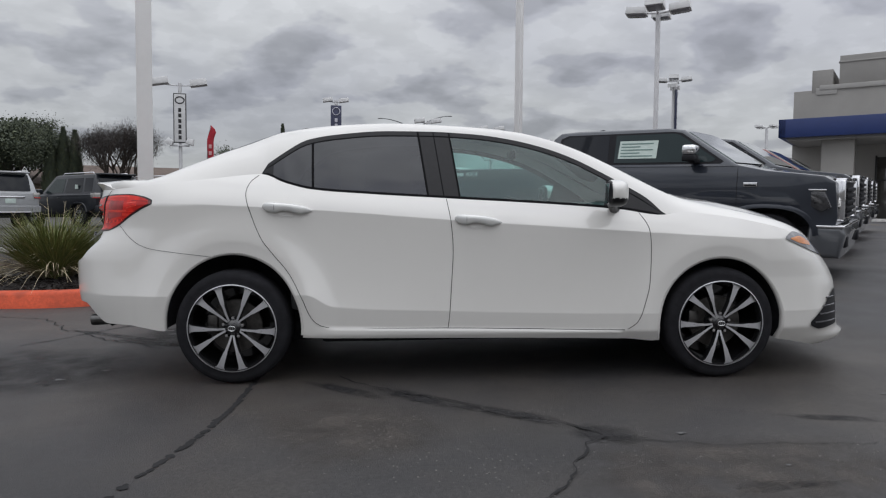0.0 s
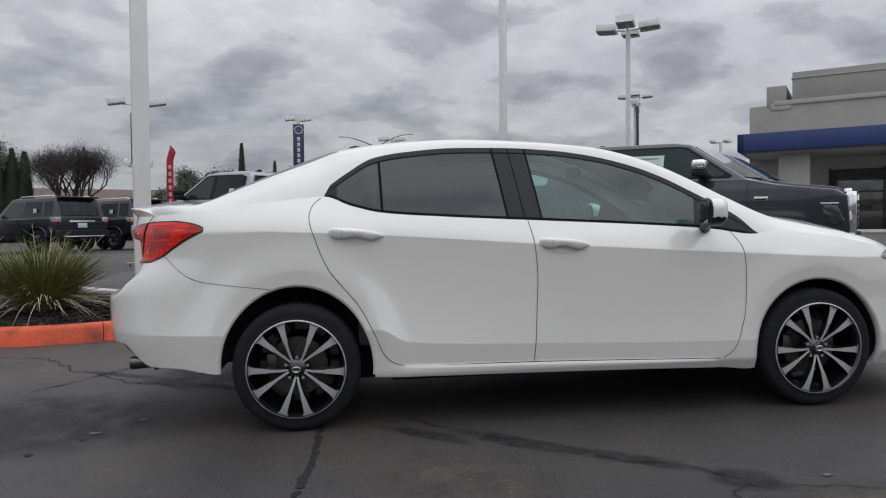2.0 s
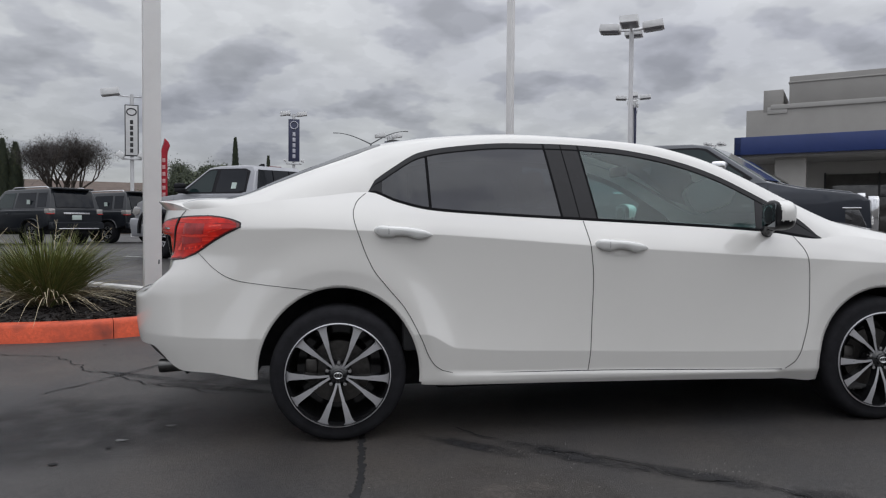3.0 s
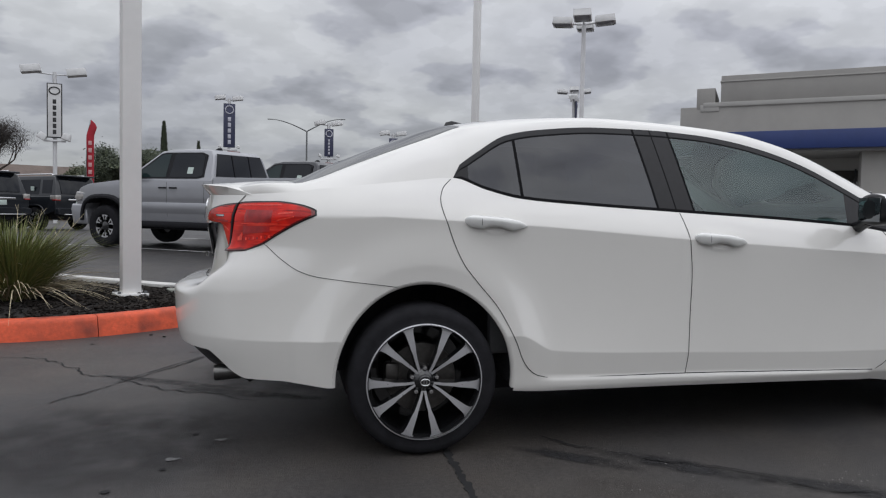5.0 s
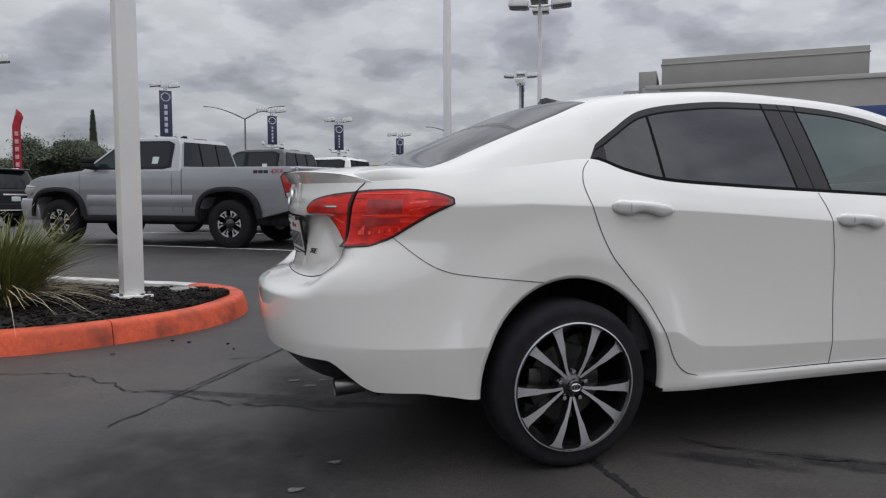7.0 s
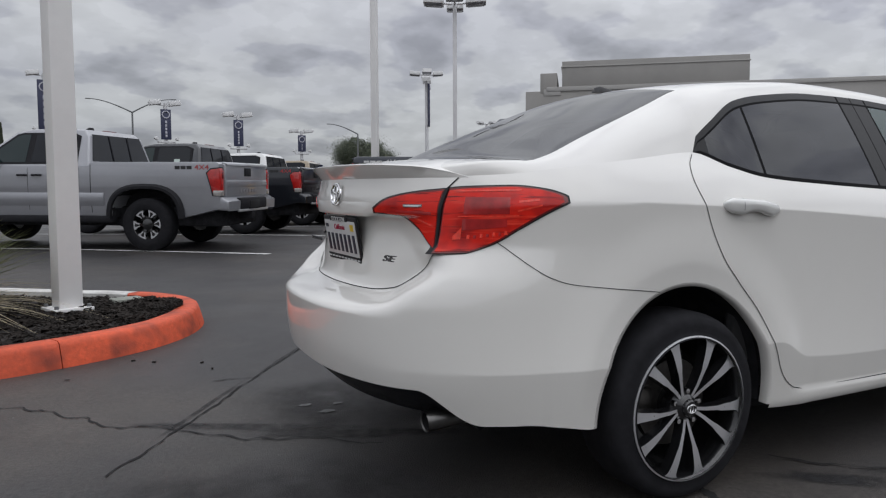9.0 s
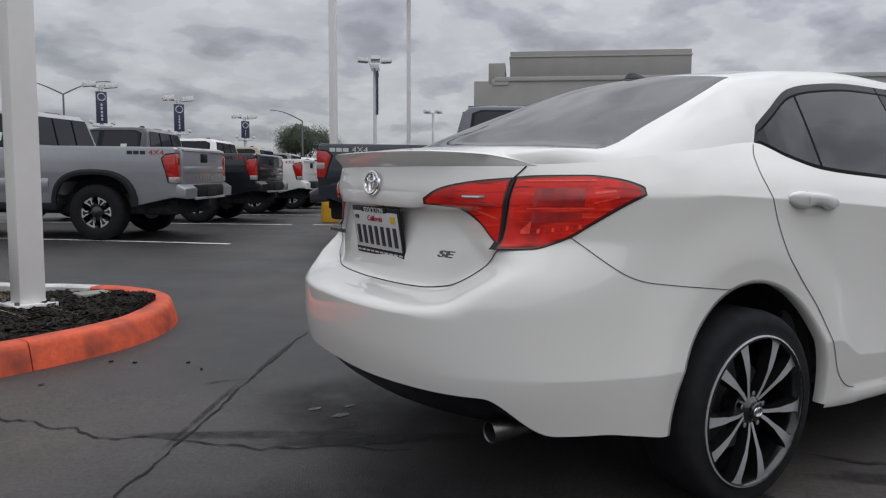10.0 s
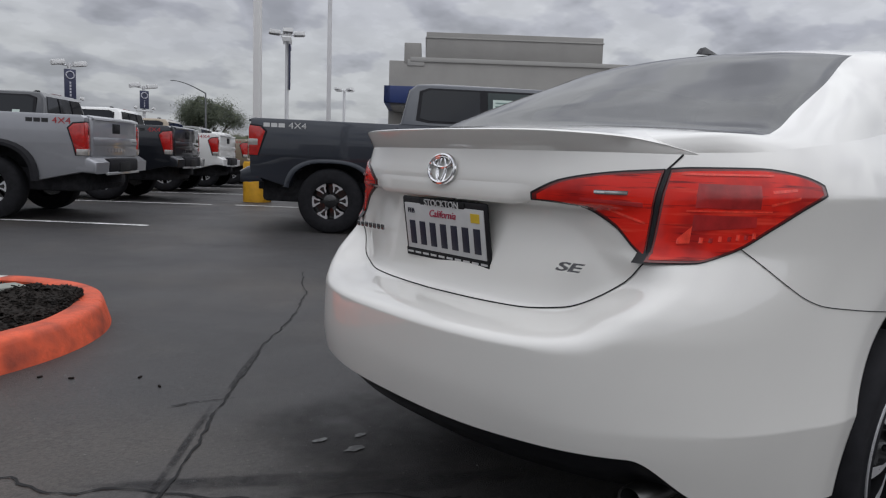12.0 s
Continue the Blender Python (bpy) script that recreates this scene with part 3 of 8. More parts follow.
        for i in range(1, N3 + 1):
            s = i / N3
            y = yr * (1 - s)
            row.append((u, y, zm - (zm - zr) * (1 - s) ** 2.2))
        lk = lean_k(u) * h
        row = [(x + bw * (1 - (y / ya) ** 2) - lk * (min((z - za) / h, 1.0) * min(1.0, (y / yr) ** 2) if h > 1e-6 else 0), -y, z) for x, y, z in row]
        grid.append(row)
    NR = N1 + N2 + N3 + 1
    uv = [Vector(p) for r in grid for p in r]
    sets = {}
    for i in range(len(us) - 1):
        uc = 0.5 * (us[i] + us[i + 1])
        for j in range(NR - 1):
            f = (i * NR + j, (i + 1) * NR + j, (i + 1) * NR + j + 1, i * NR + j + 1)
            p = [uv[k] for k in f]
            if (p[0] - p[3]).length < 1e-6 and (p[1] - p[2]).length < 1e-6:
                continue
            if j < N1:
                if j == 0 or j == N1 - 2 or 1.066 < uc < 1.078 or 1.157 < uc < 1.163 or 1.243 < uc < 1.253:
                    key = "window_trim"
                elif j == N1 - 1 or uc < 0.20:
                    key = "window_frame"
                elif uc < 0.432:
                    key = "quarter_window"
                elif uc < 0.446:
                    key = "quarter_divider"
                elif uc < 1.066:
                    key = "rear_door_window"
                elif uc < 1.245:
                    key = "pillar_trim"
                elif uc < 2.05:
                    key = "front_door_window"
                else:
                    key = "mirror_sail"
            elif j < N1 + N2:
                key = "roof" if uc > -0.505 else "trunk_top"
                if uc > 2.37:
                    key = "hood"
            else:
                key = "roof"
                if -0.505 < uc < 0.215:
                    key = "rear_window"
                elif 1.50 < uc < 2.40:
                    key = "windscreen"
                elif uc <= -0.505:
                    key = "trunk_top"
                elif uc >= 2.40:
                    key = "hood"
            f = tuple(dict.fromkeys(f)) if len(set(f)) < 4 else f
            sets.setdefault(key, []).append(f)
    me = mesh_of("tmp", uv, [f for fs in sets.values() for f in fs], WHITE)
    un = [Vector(v.normal) for v in me.vertices]
    for i, nn in enumerate(un):
        if abs(uv[i].y) < 1e-4:
            nn.y = 0
        if nn.length < 1e-6:
            nn.z = 1
        nn.normalize()
    bpy.data.meshes.remove(me)
    uv2, _, un2 = mirrored(uv, [], un)
    TRUNK.append(BVHTree.FromPolygons(uv, sets["trunk_top"] + sets["roof"]))
    mats = {"window_trim": SEAL, "window_frame": BLACK_TRIM, "pillar_trim": BLACK_TRIM, "quarter_divider": SEAL, "mirror_sail": BLACK_TRIM, "quarter_window": TINT, "rear_door_window": TINT,
            "front_door_window": CLEAR, "rear_window": REARGLASS, "windscreen": CLEAR}
    labels = {"quarter_window": "dark privacy glass", "rear_door_window": "dark privacy glass", "front_door_window": "lightly tinted glass",
              "rear_window": "dark sloping rear window", "pillar_trim": "satin black door pillar", "window_frame": "satin black window frame"}
    for key, fs in sets.items():
        m_ = mats.get(key, WHITE)
        if key in ("roof", "trunk_top", "hood", "rear_window", "windscreen"):
            o = len(uv)
            obs = [sub_mesh(key, uv + uv2, fs + [tuple(k + o for k in reversed(f)) for f in fs], un + un2, m_, car, labels.get(key, ""))]
        else:
            obs = [sub_mesh(key, uv, fs, un, m_, car, labels.get(key, "")),
                   sub_mesh(key, uv2, [tuple(reversed(f)) for f in fs], un2, m_, car, labels.get(key, ""))]
        if "window" in key and "trim" not in key or key == "windscreen":
            for o_ in obs:
                o_.visible_shadow = False

    # shut lines
    def on_flank(pts):
        return [(x, -flank(x, z), z) for x, z in pts]

    def by_height(fn, z0, z1, n=40):
        return on_flank([(fn(z0 + (z1 - z0) * i / n), z0 + (z1 - z0) * i / n) for i in range(n + 1)])
    ribbon("door_gap", by_height(rear_edge, 0.316, 1.150, 60), 0.0032, GAP, car)
    ribbon("door_gap", by_height(mid_edge, 0.307, 1.012), 0.0032, GAP, car)
    ribbon("door_gap", by_height(front_edge, 0.283, 0.935), 0.0032, GAP, car)
    ribbon("sill_gap", on_flank([(0.53 + (2.15 - 0.53) * i / 50, sill_line(0.53 + (2.15 - 0.53) * i / 50)) for i in range(51)]), 0.0042, GAP, car)

    def seam_xyz(x):
        z = seam_z(x)
        if x > TAIL_X:
            return (x, -flank(x, z), z)
        return (x, -skin_y(x, z), z)
    xs = [-0.650 + 0.540 * i / 40 for i in range(41)]
    seam_n = [((skin_y(x - 0.01, seam_z(x)) - skin_y(x + 0.01, seam_z(x))) / 0.02, -1, 0.1) for x in xs]
    ribbon("bumper_gap", [seam_xyz(x) for x in xs], 0.0022, GAP, car, off=0.0020, on=seam_n)
    for k in range(2):
        cx, cz, rx, rz = ARCHES[k]
        # rolled lip and dark well of each wheel opening
        a0, a1 = (-0.11, math.pi + 0.03) if k == 0 else (-0.28, math.pi + 0.26)
        for side in (-1, 1):
            v, f = [], []
            for i in range(41):
                a = a0 + (a1 - a0) * i / 40
                x, z = cx + rx * math.cos(a), cz + rz * math.sin(a)
                y = skin_y(x, z)
                v += [(x, side * (y + 0.001), z), (cx + (rx - 0.012) * math.cos(a), side * (y - 0.003), cz + (rz - 0.012) * math.sin(a)),
                      (cx + (rx - 0.008) * math.cos(a), side * (y - 0.04), cz + (rz - 0.008) * math.sin(a))]
                if i:
                    q = 3 * i
                    f += [(q - 3, q, q + 1, q - 2), (q - 2, q + 1, q + 2, q - 1)]
            piece("arch_lip", v, f if side < 0 else [tuple(reversed(g)) for g in f], WHITE, car)
            v, f = [], []
            for i in range(31):
                a = a0 + (a1 - a0) * i / 30
                for y in (0.790, 0.55, 0.50):
                    rr = 1.02 if y > 0.5 else 0.2
                    v.append((cx + rr * rx * math.cos(a), side * y, cz + rr * rz * math.sin(a)))
                if i:
                    q = 3 * i
                    f += [(q - 3, q, q + 1, q - 2), (q - 2, q + 1, q + 2, q - 1)]
            piece("wheel_well", v, f, UNDER, car)
    part("underbody", box_bm(-0.30, 3.25, -0.54, 0.54, 0.185, 0.32, 0.03), UNDER, car)
    part("underbody_side", box_bm(0.46, 2.26, -0.70, 0.70, 0.205, 0.285, 0.02), UNDER, car)
    # wheels
    for x, z in ((0.0, 0.322), (2.698, 0.304)):
        for side in (-1, 1):
            wheel_saloon(pose(x, -0.850, z, 0, 3 if x < 1 else 2, 0) if side < 0 else pose(x, 0.850, z, 0, 0, 180), car, side)
    return car


CAR = saloon()


# ---- saloon: lamps, spoiler, badges, handles, mirrors, cabin ----
def tail_th(y, z):
    """The angle at which the tail's skin is that far from the middle."""
    lo, hi = 0.0, math.pi / 2
    for _ in range(40):
        m = (lo + hi) / 2
        if -tail_point(m, z)[1] > y:
            lo = m
        else:
            hi = m
    return lo


def patch(name, y0, y1, zbot, ztop, off, material, parent, label="", nu=36, nv=14, skirt=0.012, x_end=None, lean=0.0, puff=0.0015, span=(0.0, 1.0)):
    """A shaped piece that follows the tail's skin, standing a little proud of it, with returned edges.
    It runs across from y0 to y1 (distance from the middle), between two height curves given along 0..1."""
    obs = []
    for side in (-1, 1):
        verts, faces = [], []
        for i in range(nu + 1):
            q = span[0] + (span[1] - span[0]) * i / nu
            zb, zt = zbot(q), ztop(q)
            for j in range(-1, nv + 2):
                s = min(max(j / nv, 0), 1)
                z = zb + (zt - zb) * s
                o = off if 0 <= j <= nv else off - skirt
                edge = min(i, nu - i)
                if edge < 0.5:
                    o = off - skirt
                o += puff * math.sin(math.pi * s) * math.sin(math.pi * q)
                if x_end is None:
                    p = tail_point(tail_th(y0 + (y1 - y0) * q + lean * (1 - q if y0 - y1 > 0.1 else 1) * (z - 0.95), z), z, o)
                    if y0 - y1 > 0.1 and 0 < j < nv:
                        yy = y0 + (y1 - y0) * q
                        xa, xb = tail_point(tail_th(yy, zb), zb, o)[0], tail_point(tail_th(yy, zt), zt, o)[0]
                        p = (min(p[0], xa + (xb - xa) * s), p[1], p[2])
                else:
                    ys_ = x_end[0] + lean * (z - 0.95)
                    x = TAIL_X - (TAIL_X - tail_end(z)) * max(1 - (ys_ / (flank(TAIL_X, z) - arch_lift(TAIL_X, z))) ** 2.6, 0.0) ** (1 / 2.6)
                    x = x + (x_end[1] - x) * q
                    yy = skin_y(x, z)
                    p = (x - o * 0.5, -(yy + o * 0.87), z)
                verts.append((p[0], p[1] * -side, p[2]))
        m = nv + 3
        for i in range(nu):
            for j in range(m - 1):
                f = (i * m + j, (i + 1) * m + j, (i + 1) * m + j + 1, i * m + j + 1)
                faces.append(f if side > 0 else f[::-1])
        ob = piece(name, verts, faces, material, parent, label, deg=40)
        bmf = bmesh.new()
        bmf.from_mesh(ob.data)
        bmesh.ops.recalc_face_normals(bmf, faces=bmf.faces[:])
        bmf.to_mesh(ob.data)
        bmf.free()
        obs.append(ob)
    return obs


def lens_mat():
    """Clear red plastic over a ribbed reflector: streaks along it and darker patches behind."""
    m = mat("red_lamp_plastic", (0.62, 0.016, 0.008), 0.25, coat=0.35, spec=0.2, coat_rough=0.02)
    nt = m.node_tree
    N, L = nt.nodes.new, nt.links.new
    tc, mp = N("ShaderNodeTexCoord"), N("ShaderNodeMapping")
    mp.inputs["Scale"].default_value = (5, 5, 70)
    L(tc.outputs["Object"], mp.inputs[0])

    def layer(vec, scale, lo, hi, detail):
        n, r = N("ShaderNodeTexNoise"), N("ShaderNodeMapRange")
        n.inputs["Scale"].default_value, n.inputs["Detail"].default_value = scale, detail
        r.inputs["From Min"].default_value, r.inputs["From Max"].default_value = lo, hi
        L(vec, n.inputs["Vector"]), L(n.outputs["Fac"], r.inputs["Value"])
        return r.outputs[0]

    def blend(fac, a, b):
        x = N("ShaderNodeMix")
        x.data_type = "RGBA"
        L(fac, x.inputs["Factor"])
        for v, k in ((a, "A"), (b, "B")):
            if isinstance(v, tuple):
                x.inputs[k].default_value = (*v, 1)
            else:
                L(v, x.inputs[k])
        return x.outputs["Result"]
    base = blend(layer(tc.outputs["Object"], 8.5, 0.46, 0.62, 3), (0.70, 0.017, 0.008), (0.40, 0.012, 0.010))
    base = blend(layer(mp.outputs[0], 1.0, 0.55, 0.72, 5), base, (0.78, 0.060, 0.034))
    base = blend(layer(mp.outputs[0], 1.7, 0.58, 0.70, 4), base, (0.20, 0.006, 0.006))
    L(base, nt.nodes["Principled BSDF"].inputs["Base Color"])
    return m


LENS = lens_mat()
LENS_DARK = mat("dark_red_reflector", (0.36, 0.013, 0.013), 0.2, coat=0.35, coat_rough=0.02, var=0.3, scale=22)
LENS_PALE = mat("bright_red_facet", (0.80, 0.050, 0.026), 0.2, coat=0.5, coat_rough=0.02, var=0.25, scale=60)
DARK_CHROME = mat("dark_chrome", (0.20, 0.20, 0.21), 0.22, metal=0.9, var=0.1, scale=40)


def text_part(name, body, size, m, material, parent, depth=0.001, shear=0.0, align="CENTER", fat=0.0):
    cu = bpy.data.curves.new(name, "FONT")
    cu.body, cu.size, cu.extrude, cu.shear = body, size, depth, shear
    cu.offset = fat
    cu.align_x, cu.align_y = align, "CENTER"
    tmp = bpy.data.objects.new(name, cu)
    scene.collection.objects.link(tmp)
    me = bpy.data.meshes.new_from_object(tmp.evaluated_get(bpy.context.evaluated_depsgraph_get()))
    bpy.data.objects.remove(tmp)
    me.materials.clear()
    me.materials.append(material)
    ob = new(name, me)
    ob.parent = parent
    ob.matrix_local = m
    return ob


EXH = mat("exhaust_steel", (0.13, 0.128, 0.125), 0.34, metal=1.0, var=0.2, scale=30)


def saloon_tail(car):
    # outer lamps wrap the corner, inner lamps sit on the lid
    zo_b, zo_t = curve([(0, 0.848), (0.21, 0.852), (0.32, 0.868), (0.41, 0.885), (0.55, 0.920), (0.79, 0.970), (1, 1.004)]), curve([(0, 1.043), (0.13, 1.048), (0.49, 1.050), (0.76, 1.040), (0.94, 1.022), (1, 1.010)])
    zi_b, zi_t = curve([(0, 0.852), (0.12, 0.875), (0.3, 0.920), (0.6, 0.957), (0.85, 0.967), (1, 0.968)]), curve([(0, 1.043), (0.3, 1.035), (0.7, 1.014), (1, 0.976)])
    lean = 0.062
    patch("lamp_surround", 0, 0, lambda q: zo_b(q) - 0.0035, lambda q: zo_t(q) + 0.0035, 0.0022, BLACK_TRIM, car, "dark lamp surround", x_end=(0.560, -0.419), lean=lean, puff=0.0)
    patch("lamp_surround", 0.572, 0.312, lambda q: zi_b(q) - 0.0035, lambda q: zi_t(q) + 0.0035, 0.0022, BLACK_TRIM, car, "dark lamp surround", lean=lean, puff=0.0)
    patch("lamp_rim", 0, 0, zo_b, zo_t, 0.0048, DARK_RED, car, "dark red lamp rim", x_end=(0.564, -0.426), lean=lean)
    patch("lamp_rim", 0.572, 0.318, zi_b, zi_t, 0.0048, DARK_RED, car, "dark red lamp rim", lean=lean)
    patch("tail_light", 0, 0, lambda q: zo_b(q) + 0.006 * (1 - q), lambda q: zo_t(q) - 0.006 * (1 - q), 0.0066, LENS, car, "red wrap-round tail lamp lens", x_end=(0.568, -0.438), lean=lean)
    patch("lid_light", 0.568, 0.330, lambda q: zi_b(q) + 0.006 * (1 - q), lambda q: zi_t(q) - 0.006 * (1 - q), 0.0066, LENS, car, "red tail lamp lens on the boot lid", lean=lean)
    wrap = dict(x_end=(0.568, -0.438), lean=lean, puff=0.0, skirt=0.004, nv=4, nu=14)
    for q0, q1, b0, b1, t0, t1, m_, lab in ((0.14, 0.52, 0.967, 0.967, 1.018, 1.016, LENS_DARK, "dark reflector seen through the lens"), (0.14, 0.50, 0.918, 0.930, 0.952, 0.952, LENS_DARK, "dark reflector seen through the lens"),
                                            (0.10, 0.60, 0.958, 0.960, 0.9615, 0.9635, LENS_PALE, "bright moulded line in the lens"), (0.05, 0.62, 1.034, 1.036, 1.039, 1.040, LENS_PALE, "bright moulded line in the lens"),
                                            (0.56, 0.76, 1.000, 1.006, 1.006, 1.012, LENS_PALE, "bright moulded line in the lens"), (0.55, 0.78, 0.972, 0.990, 0.977, 0.995, LENS_PALE, "bright moulded line in the lens"),
                                            (0.10, 0.16, 0.890, 0.892, 0.900, 0.930, LENS_PALE, "bright facet in the lens")):
        k_ = 1 / (q1 - q0)
        patch("lamp_facet", 0, 0, lambda q: b0 + (b1 - b0) * (q - q0) * k_, lambda q: t0 + (t1 - t0) * (q - q0) * k_, 0.0088, m_, car, lab, span=(q0, q1), **wrap)
    for k in range(7):
        q0 = 0.19 + 0.045 * k
        patch("lamp_facet", 0, 0, lambda q: 0.893 + 0.002 * k, lambda q: 0.905 + 0.002 * k - 0.003 * (k % 2), 0.0088, LENS_DARK if k % 2 else LENS_PALE, car, "small moulded facet in the lens", span=(q0, q0 + 0.033), x_end=(0.568, -0.438), lean=lean, puff=0.0, skirt=0.004, nv=2, nu=3)
    patch("lid_facet", 0.560, 0.470, lambda q: 0.925 + 0.030 * q, lambda q: 0.930 + 0.030 * q, 0.0088, LENS_PALE, car, "bright moulded line in the lens", lean=lean, puff=0.0, skirt=0.004, nv=2, nu=8)
    patch("lid_facet", 0.555, 0.420, lambda q: 0.962 + 0.010 * q, lambda q: 0.972 + 0.006 * q, 0.0088, LENS_DARK, car, "dark reflector seen through the lens", lean=lean, puff=0.0, skirt=0.004, nv=2, nu=8)
    patch("lamp_seam", 0.577, 0.563, lambda q: 0.848, lambda q: 1.045, 0.0085, BLACK_TRIM, car, "black seam between the lamps", nu=4, lean=lean, puff=0.0)
    patch("reverse_light", 0.525, 0.455, lambda q: 0.987, lambda q: 0.996, 0.0105, DARK_CHROME, car, "clear reversing lamp strip", nu=6, nv=2, puff=0.0, skirt=0.005)
    patch("reverse_lens", 0.520, 0.460, lambda q: 0.989, lambda q: 0.994, 0.0125, CHROME, car, nu=6, nv=2, puff=0.0, skirt=0.004)

    def lid_line(pts, name, width, on, m_=GAP, both=True):
        out = []
        for y, z in pts:
            out.append(tail_point(tail_th(y, z), z) if y > 1e-3 else tail_point(math.pi / 2, z))
        return ribbon(name, out, width, m_, car, both=both, on=[on] * len(out), off=0.002)
    low = curve([(0.0, 0.708), (0.30, 0.712), (0.41, 0.726), (0.53, 0.800), (0.57, 0.852)])
    lid_line([(0.570 * i / 40, low(0.570 * i / 40)) for i in range(41)], "lid_gap", 0.0034, (-1, -0.3, 0.6))
    edge = curve([(1.042, 0.574), (1.060, 0.584), (1.078, 0.592)])
    lid_line([(edge(z), z) for z in (1.042, 1.05, 1.06, 1.07, 1.076)], "lid_gap", 0.0042, (-0.7, -0.7, 0.3))

    # lip spoiler along the lid's edge, running out flush at the lid's corners
    def deck(x, y):
        hit = TRUNK[0].ray_cast(Vector((x, -abs(y), 2.0)), Vector((0, 0, -1)))
        return hit[0].z if hit[0] is not None else 1.10

    HW = 0.612
    lift_z = curve([(0.0, 1.128), (0.5, 1.126), (0.8, 1.116), (0.93, 1.098), (1.0, 1.081)])

    def spoiler_row(y):
        q = abs(y) / HW
        fade = 1 - smooth(0.55, 1.0, q)
        xs_ = tail_point(tail_th(abs(y), 1.075), 1.075)[0] if abs(y) > 1e-3 else tail_mid(1.075)
        xr = xs_ - 0.034 * fade
        zt = lift_z(q)
        h = max(0.046 * fade + 0.002, zt - 1.077)
        front = xr + 0.20
        zf = deck(front, y) + 0.0005 - 0.004 * smooth(0.9, 1.0, q)
        top = [(front + (xr - front) * s, zf + (zt - zf) * (0.35 * s + 0.65 * s * s * (3 - 2 * s)) ) for s in (0.0, 0.15, 0.3, 0.45, 0.6, 0.75, 0.88, 0.95)]
        top = [(x, max(z, deck(x, y) + 0.0005 - 0.004 * smooth(0.9, 1.0, q)) if x > -0.63 else z - 0.006 * smooth(0.85, 1.0, q)) for x, z in top]
        return top + [(xr, zt - 0.003), (xr + 0.003, zt - 0.008 * fade - 0.002), (xr + (xs_ - xr) * 0.8, zt - h * 0.8), (xs_ + 0.001, zt - h), (xs_ + 0.05, zt - h - 0.008)], (xs_, zt - h)
    verts, faces, foot = [], [], []
    n, m_ = 56, 13
    for i in range(n + 1):
        y = -HW + 2 * HW * i / n
        row, ft = spoiler_row(y)
        foot.append((ft[0] - 0.0015, y, ft[1]))
        verts += [(x, y, z) for x, z in row]
        if i:
            a, b = (i - 1) * m_, i * m_
            faces += [(a + k, b + k, b + k + 1, a + k + 1) for k in range(m_ - 1)]
    piece("spoiler", verts, faces, WHITE, car, "white lip spoiler", deg=40)

    # sharp overhanging brow of the lid above the plate, from lamp to lamp
    verts, faces = [], []
    for i in range(49):
        y = -0.340 + 0.68 * i / 48
        sh = tail_point(tail_th(abs(y), 0.985), 0.985)[0] - tail_mid(0.985) if abs(y) > 1e-3 else 0.0
        e = 1 - smooth(0.270, 0.340, abs(y))
        for x, z, k in ((tail_mid(1.004) + 0.001, 1.004, 0), (tail_mid(0.988), 0.988, 0.8), (-0.9135, 0.966, 1), (-0.9125, 0.9555, 1), (-0.9095, 0.9525, 1), (-0.866, 0.9535, 0)):
            z = 0.975 + (z - 0.975) * (0.35 + 0.65 * e) if z < 0.975 else z
            skin = (tail_point(tail_th(abs(y), z), z)[0] if abs(y) > 1e-3 else tail_mid(z)) - 0.001
            x = sh + x - 0.004 * e * k
            verts.append((skin + (x - skin) * max(e, 0.02) if k else x, y, z))
        if i:
            a, b = (i - 1) * 6, i * 6
            faces += [(a + k, b + k, b + k + 1, a + k + 1) for k in range(5)]
    piece("lid_brow", verts, faces, WHITE, car, "sharp lower edge of the boot lid's brow", deg=40)

    # dark lower valance and the exhaust
    verts, faces = [], []
    ys = [-0.70 + 1.40 * k / 48 for k in range(49)]
    for k, y in enumerate(ys):
        z0 = tail_sill(abs(y)) + 0.012
        x0 = tail_point(tail_th(abs(y), z0), z0)[0] + 0.030
        verts += [(x0 - 0.012, y, z0 + 0.010), (x0 + 0.002, y, z0 - 0.02), (x0 + 0.03, y, min(z0 - 0.05, 0.40)), (x0 + 0.075, y, min(z0 - 0.03, 0.355)), (x0 + 0.30, y, 0.335)]
        if k:
            a, b = (k - 1) * 5, k * 5
            faces += [(a + q, a + q + 1, b + q + 1, b + q) for q in range(4)]
    piece("rear_valance", verts, faces, BLACK_TRIM, car, "black plastic lower bumper")
    ex = part("exhaust_tip", lathe_bm([(0.027, 0.0), (0.031, -0.004), (0.0325, 0.004), (0.0315, 0.24), (0.025, 0.245)], 28, "x"), EXH, car, "steel exhaust tip")
    ex.matrix_local = pose(-0.838, -0.612, 0.342, 0, -3, 0)
    part("bore", lathe_bm([(0.0275, 0.001), (0.026, 0.12), (0.001, 0.12)], 24, "x"), GAP, ex)

    # badges and plate on the lid
    TILT_LID = -8
    e = part("emblem", ring_bm(0.052, 0.036, 0.0058), CHROME, car, "chrome oval emblem")
    ring_bm_2 = ring_bm(0.016, 0.033, 0.0048)
    part("emblem_oval", ring_bm_2, CHROME, e)
    part("emblem_oval", ring_bm(0.036, 0.0135, 0.0048, c=(0, 0.017)), CHROME, e)
    e.matrix_local = pose(-0.918, -0.030, 1.025, TILT_LID, 0, -90)
    pl = thing("licence_plate")
    pl.parent = car
    pl.matrix_local = pose(-0.894, -0.022, 0.862, 9, 0, -88) @ Matrix.Scale(1.06, 4)
    fr = box_bm(-0.160, 0.160, -0.004, 0.006, -0.080, 0.080, 0.006)
    part("plate_frame", fr, BLACK_TRIM, pl, "black dealer frame")
